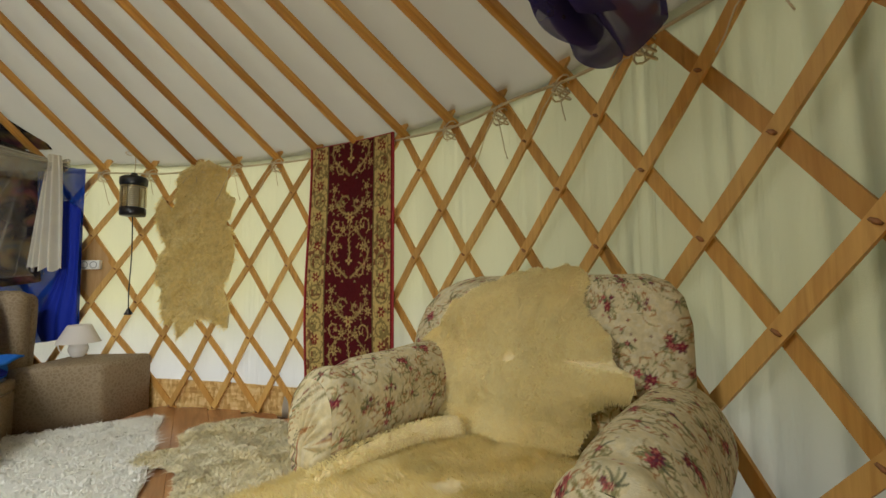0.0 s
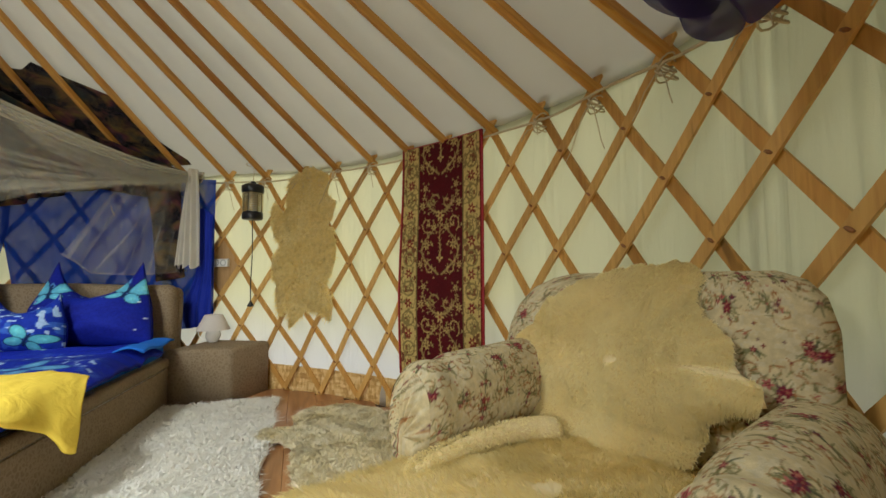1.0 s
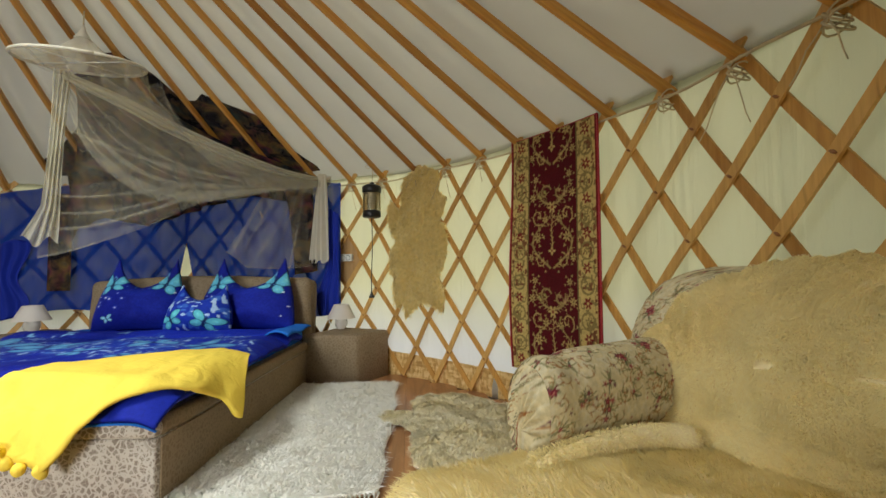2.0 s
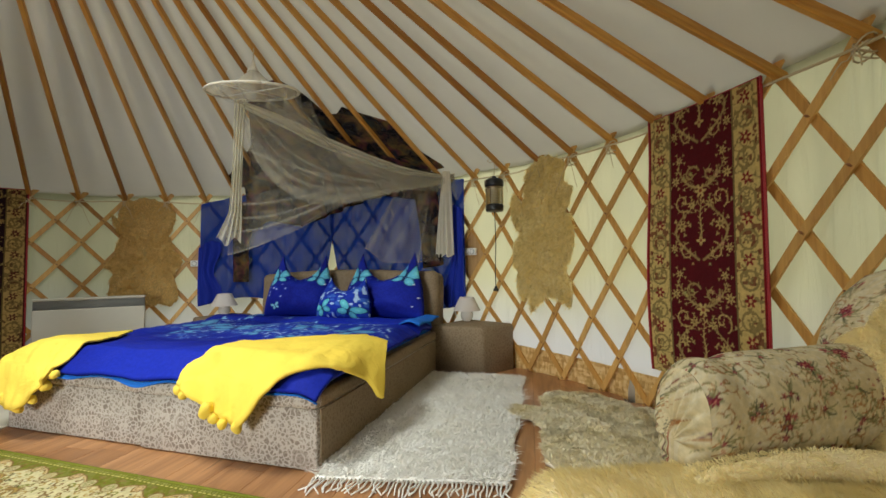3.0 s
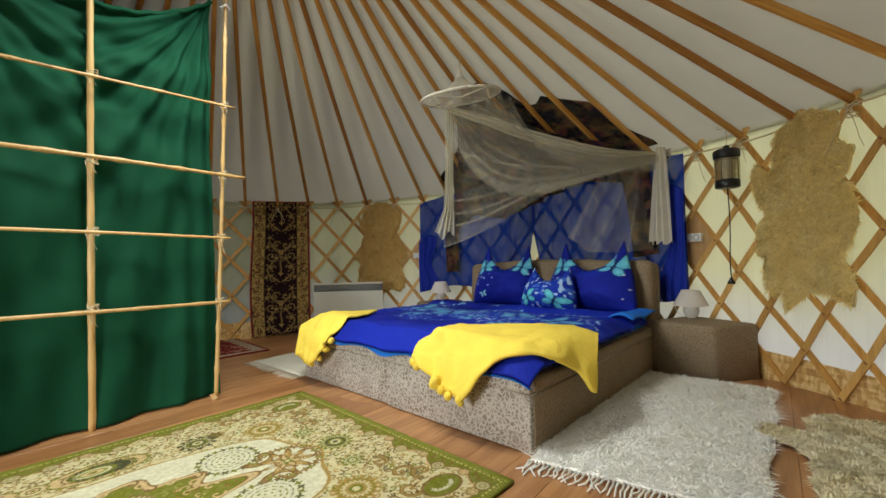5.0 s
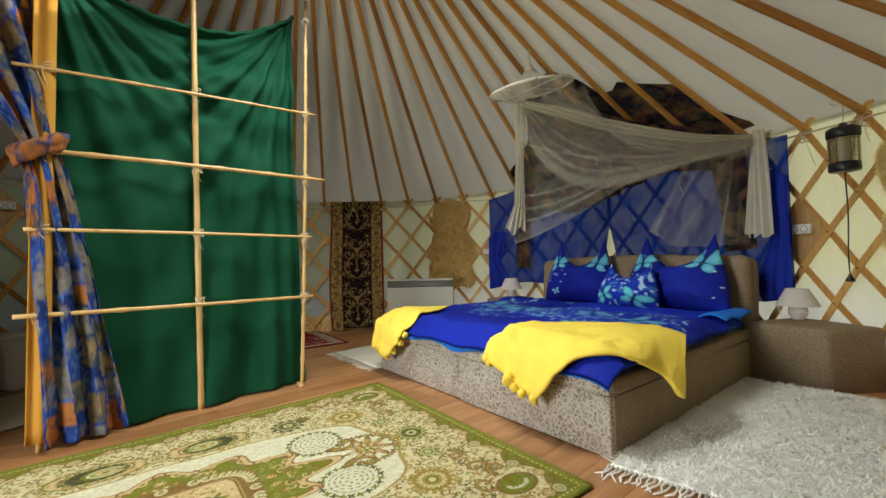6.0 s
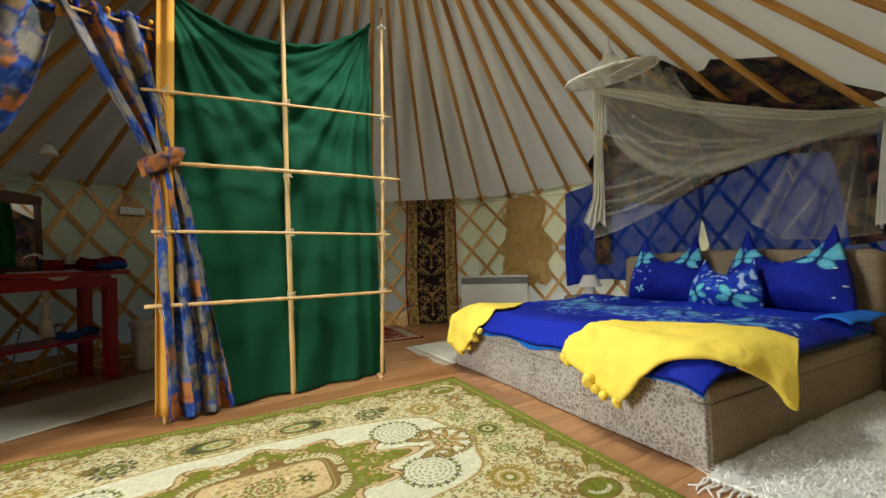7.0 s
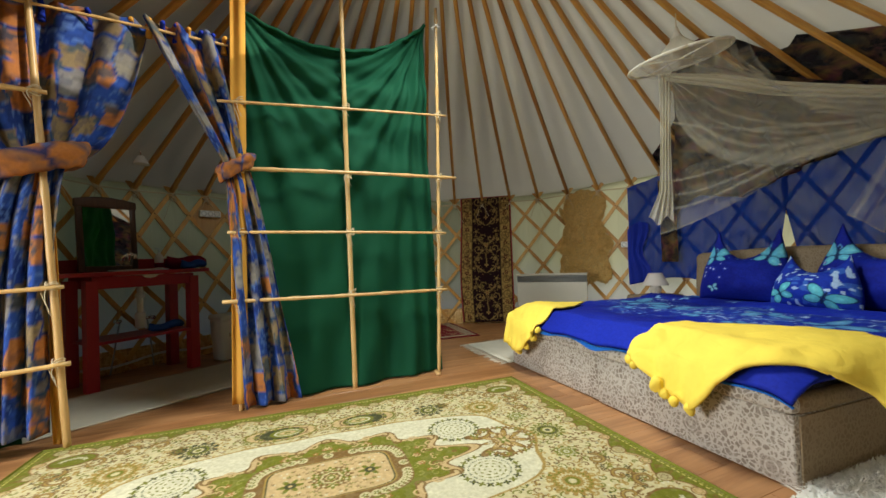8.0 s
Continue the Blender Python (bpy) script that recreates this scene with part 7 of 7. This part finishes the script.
towel_roll("rolled crimson towel on the wash table", tw(-0.42, -0.20, 0.86), T_TURN + 8, 0.055, 0.34, M_TOWEL_R)
towel_roll("folded blue towel lying before a crimson towel", tw(-0.40, -0.05, 0.86), T_TURN + 2, 0.034, 0.20, M_TOWEL_B)
towel_roll("folded blue cloth on the shelf of the wash table", tw(-0.20, -0.12, 0.352), T_TURN, 0.030, 0.26, M_TOWEL_B)
crate = empty("wooden_box", tw(tl / 2 + 0.22, -0.20, 0.86), T_TURN)
tagged(crate, "small plywood box standing on the wash table", "box")
part("body", box_bm(0.16, 0.14, 0.10, None, 0.004, 1), M_PLY, crate, smooth=False)
part("lid", box_bm(0.165, 0.145, 0.012, pose(0, 0, 0.101), 0.003, 1), M_PLY, crate, smooth=False)

bin_ = empty("waste_bin", tw(-0.68, -0.02, 0.0), T_TURN)
tagged(bin_, "white plastic waste bin on the floor by the wash table", "bin")
part("body", soft_box(0.22, 0.20, 0.38, 0.03, 6, lambda p: Vector((p.x * (0.82 + 0.5 * p.z), p.y * (0.82 + 0.5 * p.z), p.z))), M_WHITE, bin_)
part("lid", soft_box(0.235, 0.215, 0.05, 0.022, 6), M_WHITE, bin_).location = (0, 0, 0.372)
part("label", box_bm(0.09, 0.004, 0.035, pose(0, 0.108, 0.22)), M_GRILLE, bin_, "printed grey band")

wl_at = polar(R_WALL - 0.25, 268.5, 1.80)
wlamp = empty("wall_lamp", wl_at, T_TURN)
tagged(wlamp, "small white wall lamp on a wooden board over the mirror", "lamp")
part("board", box_bm(0.34, 0.018, 0.10, pose(0.05, -0.05, 0.06, -28), 0.004, 1), M_PLY, wlamp, smooth=False)
part("mount", lathe_bm([(0.04, 0.08), (0.042, 0.085), (0.036, 0.11), (0.01, 0.115)], 16), M_DARKWOOD, wlamp)
part("arm", tube_bm(spline([(0.0, 0.0, 0.10), (-0.05, 0.05, 0.11), (-0.09, 0.08, 0.06), (-0.10, 0.085, 0.0)], 14), 0.006, 8), M_CHROME, wlamp)
part("shade", lathe_bm([(0.016, 0.01), (0.028, 0.005), (0.055, -0.05), (0.06, -0.065), (0.055, -0.06), (0.02, -0.005)], 20, (-0.10, 0.085, 0)), M_CERAMIC, wlamp)
pts = [polar(R_WALL - 0.07, 244 + 2.2 * k, 0.09 + 0.02 * math.sin(k)) for k in range(14)]
tagged(part("water_pipe", tube_bm(pts, 0.011, 8), M_WHITE), "white water pipe along the foot of the wall", "pipe")

# ---- bed canopy ----
HOOP, HR = Vector((-1.10, 1.18, 2.17)), 0.315
tilt = Matrix.Rotation(radians(12), 4, Vector((0.66, 0.75, 0)))
canopy = empty("bed_canopy", HOOP)
tagged(canopy, "cream tulle canopy draped from a hoop over the bed head", "canopy")


def hoop_pt(a, r=HR, z=0.0):
    return tilt @ Vector((r * math.cos(a), r * math.sin(a), z))


part("hoop", tube_bm([hoop_pt(a) for a in np.linspace(0, 2 * math.pi, 49)], 0.010, 8), M_TULLE, canopy, "white covered hoop")
for k in range(2):
    a = 0.6 + k * math.pi / 2
    part("spoke", tube_bm([hoop_pt(a), hoop_pt(a + math.pi)], 0.004, 6), M_WHITE, canopy)
apex = Vector((-0.02, 0.0, 0.20))


def cap_at(u, v):
    a = u * 2 * math.pi
    p = hoop_pt(a).lerp(apex, v)
    k = 0.03 * math.sin(math.pi * v)
    return p * (1 - 0.12 * math.sin(math.pi * v)) + Vector((0, 0, -k + 0.006 * math.sin(a * 18) * (1 - v)))


sheet("cap", cap_at, 72, 12, M_NET_DENSE, canopy, 0)
part("string", tube_bm([apex, apex + Vector((0, 0, 0.06)), apex + Vector((0.01, 0.0, 0.13))], 0.004, 6), M_ROPE, canopy)
part("knot", lathe_bm([(0.045, -0.045), (0.024, -0.012), (0.012, 0.02), (0.006, 0.045)], 12, tuple(apex)), M_TULLE, canopy)
TIE = polar(R_WALL - 0.10, 111.3, 1.75) - HOOP


def net_line(*yz):
    """A line of the hung net, y and z in the room, on the upright plane from the hoop to the tie."""
    pts = spline([(-1.12, y, z) for y, z in yz], 60)

    def at(u):
        k = max(0.0, min(1.0, u)) * 59
        i = min(int(k), 58)
        return pts[i].lerp(pts[i + 1], k - i) - HOOP
    return at


N_TOP = net_line((1.09, 2.085), (1.42, 2.01), (1.75, 1.905), (2.40, 1.765), (2.94, 1.745))
N_NEAR = net_line((1.58, 2.22), (1.66, 2.02), (1.89, 1.735), (2.38, 1.605), (2.80, 1.60), (2.94, 1.71))
N_MID = net_line((1.10, 2.07), (1.12, 1.92), (1.22, 1.66), (1.41, 1.48), (1.65, 1.405), (1.99, 1.45), (2.40, 1.57), (2.93, 1.69))
N_HEM = net_line((1.02, 0.975), (1.22, 1.045), (1.54, 1.20), (1.79, 1.355), (2.05, 1.46), (2.40, 1.56), (2.93, 1.68))


def between(low, high, u, v, back=0.0, seed=0.0, folds=6.0, deep=0.014):
    """Cloth gathered between two lines, with folds that run along it."""
    p = low(u).lerp(high(u), v)
    full = math.sin(math.pi * min(1.0, 0.08 + u * 0.92)) ** 0.6
    t = 2 * math.pi * (folds * v + 0.5 * u + 0.6 * noise.noise(Vector((u * 2.5, v * 3, seed))))
    p.x += deep * full * math.cos(t) - back * math.sin(math.pi * v) * full
    p.z += deep * 1.3 * full * math.sin(t)
    return p


def fold(low, high, f0, f1, width, seed, mat=None):
    """A doubled fold that wanders from one share of the way up to another."""
    def at(u, v):
        f = f0 + (f1 - f0) * u + 0.03 * noise.noise(Vector((u * 3, seed, 1)))
        p = between(low, high, u, f, 0.0, seed, 0.0, 0.0)
        w = 2.3 * width * (0.45 + 0.75 * noise.noise(Vector((u * 4, seed, 5))) ** 2 + 0.35 * math.sin(math.pi * u))
        return p + Vector((0.018 + 0.006 * math.sin(3 * v), 0.0, (v - 0.5) * w))
    sheet("net_fold", at, 60, 4, mat or M_NET_MID, canopy, 0)


sheet("veil", lambda u, v: between(N_HEM, N_TOP, u, v, 0.10, 2.0), 90, 110, M_NET, canopy, 0)
sheet("hem", lambda u, v: N_HEM(u) + Vector((0.012, 0, 0.010 * v)), 90, 3, M_NET_MID, canopy, 0, "stitched hem")
sheet("swag", lambda u, v: between(N_MID, N_TOP, u, v, -0.05, 5.0, 7.0), 90, 110, M_NET, canopy, 0)
sheet("near_swag", lambda u, v: between(N_NEAR, N_TOP, 0.06 + 0.94 * u, v, -0.09, 8.0, 5.0), 80, 70, M_NET, canopy, 0)
sheet("band", lambda u, v: N_TOP(u) + Vector((0.03 + 0.012 * math.cos(v * 14), 0, (-0.004 - 0.075 * v) * (0.5 + 0.7 * math.sin(math.pi * min(1, u * 1.1))) + 0.006 * math.sin(v * 17 + 5 * u))), 80, 24, M_NET_DENSE, canopy, 0, "gathered upper edge")
for low, f0, f1, w, sd in ((N_MID, 0.0, 0.0, 0.030, 1), (N_MID, 0.06, 0.10, 0.014, 2), (N_MID, 0.16, 0.28, 0.016, 3), (N_MID, 0.34, 0.40, 0.010, 4), (N_MID, 0.55, 0.45, 0.012, 6),
                           (N_NEAR, 0.0, 0.0, 0.026, 7), (N_NEAR, 0.20, 0.14, 0.014, 8), (N_NEAR, 0.42, 0.36, 0.018, 9), (N_NEAR, 0.66, 0.60, 0.014, 10),
                           (N_HEM, 0.16, 0.06, 0.012, 11), (N_HEM, 0.24, 0.10, 0.010, 12), (N_HEM, 0.33, 0.22, 0.010, 13), (N_HEM, 0.72, 0.25, 0.010, 14)):
    fold(low, N_TOP, f0, f1, w, sd)


def skirt_at(u, v):
    """Net hanging from the hoop's room side and drawn into the gathered edge."""
    a = radians(-72 + 145 * u)
    low = N_TOP(0.02 + 0.34 * u ** 1.3) + Vector((0.02, 0, -0.01))
    p = hoop_pt(a).lerp(low, v)
    return p + Vector((0.02 * math.sin(math.pi * v), 0, -0.05 * math.sin(math.pi * v) * (1 - u))) + Vector((0.006, 0.006, 0)) * math.sin(u * 70) * v


sheet("skirt", skirt_at, 90, 24, M_NET, canopy, 0)
for k, f in enumerate((0.10, 0.30, 0.52, 0.70, 0.86, 0.97)):
    sheet("net_fold", lambda u, v: skirt_at(f + 0.03 * (v - 0.5), u) + Vector((0.008, 0, 0)), 20, 3, M_NET_MID, canopy, 0)


def fall_at(u, v):
    """The gathered length that hangs straight from the hoop, bunched out at its foot."""
    z = 2.09 - 1.02 * v
    wide = 0.085 - 0.02 * math.sin(math.pi * min(1.0, v * 1.2)) + 0.07 * max(0.0, v - 0.80) / 0.2
    y = 1.095 - 0.040 * v - 0.03 * max(0.0, v - 0.8) / 0.2 + (u - 0.5) * wide
    return Vector((-1.10 + 0.020 * math.sin(u * 25 + 2 * v), y, z + 0.03 * math.sin(u * 9 + 1) * max(0.0, v - 0.85) / 0.15)) - HOOP


sheet("fall", fall_at, 70, 60, M_NET_FALL, canopy, 0)
for f in (0.12, 0.45, 0.80):
    sheet("net_fold", lambda u, v: fall_at(f + 0.10 * (v - 0.5), u) + Vector((0.012, 0, 0)), 40, 3, M_NET_MID, canopy, 0)


def bundle_at(u, v):
    th = 111.0 + (u - 0.5) * (1.4 + 2.6 * v ** 0.8) + 0.4 * v
    r = R_WALL - 0.175 - 0.022 * math.sin(u * 27 + v) * (0.4 + 0.6 * v) - 0.05 * math.sin(math.pi * u)
    return polar(r, th, 1.77 - 0.79 * v + 0.018 * math.sin(u * 22) * v) - HOOP


sheet("tied_fall", bundle_at, 90, 40, M_TULLE, canopy, 0)


def side_veil_at(u, v):
    """Sheer length beside the bundle, from its tie to a rounded hem over the bed head."""
    y = 2.90 - 0.82 * u * (0.55 + 0.45 * v)
    top = N_NEAR(0.97 - 0.55 * u).z + HOOP.z - 0.02
    low = 0.945 - 0.03 * math.sin(math.pi * u) + 0.10 * max(0.0, u - 0.8) / 0.2
    return Vector((-1.22 + 0.018 * math.sin(u * 19 + 3 * v) * (0.3 + v), y, top + (low - top) * v)) - HOOP


sheet("side_veil", side_veil_at, 60, 36, M_NET, canopy, 0)
sheet("hem", lambda u, v: side_veil_at(u, 0.985 + 0.015 * v) + Vector((0.008, 0, 0)), 60, 3, M_NET_MID, canopy, 0)
for f0, f1 in ((0.98, 0.97), (0.85, 0.90), (0.55, 0.78), (0.50, 0.58), (0.38, 0.36), (0.12, 0.22)):
    sheet("net_fold", lambda u, v: side_veil_at(f0 + (f1 - f0) * u + 0.022 * (v - 0.5), u) + Vector((0.01, 0, 0)), 24, 3, M_NET_MID, canopy, 0)
part("tie_knot", tube_bm([TIE + Vector((0.04 * math.cos(a), 0.03 * math.sin(a), 0.01 * math.sin(2 * a))) for a in np.linspace(0, 2 * math.pi, 18)], 0.014, 8), M_TULLE, canopy)

# blue voile behind the bed head
for n, (t0, t1, lab) in enumerate(((108.4, 137.5, "blue voile curtain on the lattice by the tied canopy"), (136.5, 162.8, "blue voile curtain on the lattice behind the far pillow"))):
    ob = empty("voile_curtain", polar(R_WALL - 0.06, (t0 + t1) / 2, 1.0))
    tagged(ob, lab, "curtain", "blue voile curtains behind the bed head")
    mid = Vector(ob.location)

    def voile_at(u, v):
        s = u if n == 0 else 1 - u
        open_ = 0.10 * max(0.0, 1 - v / 0.62) * s ** 3
        th = t0 + (t1 - t0) * (u + (-open_ if n == 0 else open_))
        top = 1.80 - (0.10 if n == 0 else 0.22) * abs(u - (1 if n == 0 else 0)) ** 2
        low = 0.52 - 0.05 * math.sin(u * 7)
        return polar(R_WALL - 0.07 - 0.028 * (0.5 + 0.5 * math.sin(u * 40 + 2 * v)), th, low + (top - low) * v) - mid
    sheet("cloth", voile_at, 120, 40, M_BLUENET, ob, 0)
    e = 0.0 if n == 0 else 1.0
    sheet("gathered_edge", lambda u, v: voile_at(e + (1 if n == 0 else -1) * u * (0.10 + 0.06 * math.sin(v * 4 + 1) ** 2), v * ((0.80 if n == 0 else 0.62) - 0.10 * abs(u - 0.5))) + polar(-0.03 - 0.012 * math.sin(u * 17 + 3 * v), (t0 + t1) / 2), 40, 30, M_BLUE, ob, 0.002)

# dark scarf laid under the roof poles
scarf = empty("printed_scarf", polar(2.5, 136, 2.0))
tagged(scarf, "dark printed scarf spread under the roof poles over the bed head", "scarf")
smid = Vector(scarf.location)


def pole_z(r, th):
    return rim(th) * (r / R_WALL) + 1.68 * (1 - r / R_WALL) + SLOPE * (R_WALL - r)


def scarf_at(u, v):
    th = 112.0 + 45.0 * u
    r_in = float(np.interp(th, (112, 114, 115, 120, 123.4, 125.5, 127.8, 130, 134, 140, 147, 157), (3.05, 2.85, 2.5, 2.37, 2.26, 2.31, 2.30, 2.1, 1.94, 1.94, 2.45, 2.95)))
    r = 3.10 * (1 - v) + r_in * v
    return polar(r, th, pole_z(r, th) + 0.022 - 0.006 * (0.5 + 0.5 * math.sin(u * 26)) + 0.004 * noise.noise(Vector((u * 9, v * 5, 2)))) - smid


sheet("cloth", scarf_at, 120, 40, M_SCARF, scarf, 0.002)


def hang_at(u, v):
    """The lower half comes out under the poles and hangs down to the lattice, with two long ends."""
    th = 112.5 + 41.0 * u
    r0 = float(np.interp(th, (112, 119, 124, 128, 133, 139, 143, 147, 152), (3.05, 2.74, 2.59, 2.40, 2.15, 1.95, 2.0, 2.35, 2.85)))
    z1 = float(np.interp(th, (112.5, 116.6, 118.0, 125, 131, 139, 143, 149, 153, 155.5, 158), (0.90, 0.86, 1.55, 1.62, 1.56, 1.42, 1.33, 1.40, 1.30, 0.72, 0.76)))
    z0 = pole_z(r0, th) - 0.045
    r = r0 + (3.10 - r0) * v ** 0.8
    z = z0 + (z1 - z0) * (0.35 * v + 0.65 * v ** 1.7)
    fold = noise.noise(Vector((u * 16, v * 1.5, 4))) + 0.5 * math.sin(u * 60 + 3 * v)
    return polar(r - 0.035 * fold * min(1, 3 * v), th + 0.5 * fold * v, min(z, pole_z(r, th) - 0.085)) - smid


sheet("hanging_part", hang_at, 170, 50, M_SCARF, scarf, 0.002)
sheet("long_end", lambda u, v: polar(3.06 - 0.02 * math.sin(u * 9 + 2 * v), 153.2 + 3.2 * u, 1.60 - 0.86 * v) - smid, 16, 24, M_SCARF, scarf, 0.002)

# purple organza on the roof poles above the armchair
purple = empty("organza_scarf", polar(3.0, 43.5, 1.75))
tagged(purple, "sheer purple organza scarf bunched over the lattice top", "scarf")
pmid = Vector(purple.location)


def purple_at(u, v):
    th = 34.9 + 6.4 * u
    r = 2.98 - 0.08 * v + 0.03 * noise.noise(Vector((u * 6, v * 6, 4))) + 0.05 * math.sin(u * 9 + v * 4) * (0.4 + 0.6 * v)
    low = 1.40 + 0.42 * max(0.0, u - 0.42) ** 1.1 + 0.10 * max(0.0, 0.42 - u)
    z = low + (0.42 + 0.04 * math.sin(u * 11)) * v + 0.03 * math.sin(u * 21 + v * 5)
    r += 0.05 * math.sin(u * 19 + 3 * v) * (1 - 0.5 * v) - 0.30 * v
    return polar(r, th, min(z, pole_z(r, th) - 0.07 - 0.03 * math.sin(u * 13) ** 2)) - pmid


sheet("cloth", purple_at, 80, 40, M_PURPLE, purple, 0)
sheet("inner_fold", lambda u, v: purple_at(0.15 + 0.75 * u, 0.12 + 0.85 * v * v) + polar(-0.05 - 0.03 * math.sin(u * 14), 43), 50, 24, M_PURPLE, purple, 0)
# ---- floor planks, last ----
PD = Vector((0.711, -0.703, 0))
PN = Vector((0.703, 0.711, 0))
PLW, PLL = 0.192, 1.285
plank_me = {}
rp = random.Random(11)
p_turn = math.degrees(math.atan2(PD.y, PD.x))
for i in range(-17, 18):
    y = i * PLW
    shift = rp.uniform(0, PLL)
    for j in range(-4, 5):
        x0 = j * PLL + shift - PLL / 2
        lim = R_WALL + 0.10
        half = math.sqrt(max(0.0, lim * lim - (abs(y) + PLW / 2) ** 2))
        a, b = max(x0, -half), min(x0 + PLL, half)
        if b - a < 0.06:
            continue
        ln = round(b - a, 3)
        if ln not in plank_me:
            bm = box_bm(PLW - 0.0012, 0.012, ln - 0, Matrix.Translation((0, 0, -ln / 2)), 0.0012, 1)
            me = bpy.data.meshes.new("plank")
            bm.to_mesh(me)
            bm.free()
            me.materials.append(M_FLOOR)
            plank_me[ln] = me
        ob = put("plank", plank_me[ln], floor)
        c = PD * ((a + b) / 2) + PN * y
        # the mesh's z runs along the plank, its y is the thickness
        ob.matrix_basis = Matrix.Translation((c.x, c.y, -0.006)) @ pose(0, 0, 0, 0, 0, p_turn - 90) @ pose(0, 0, 0, 90, 0, 0)
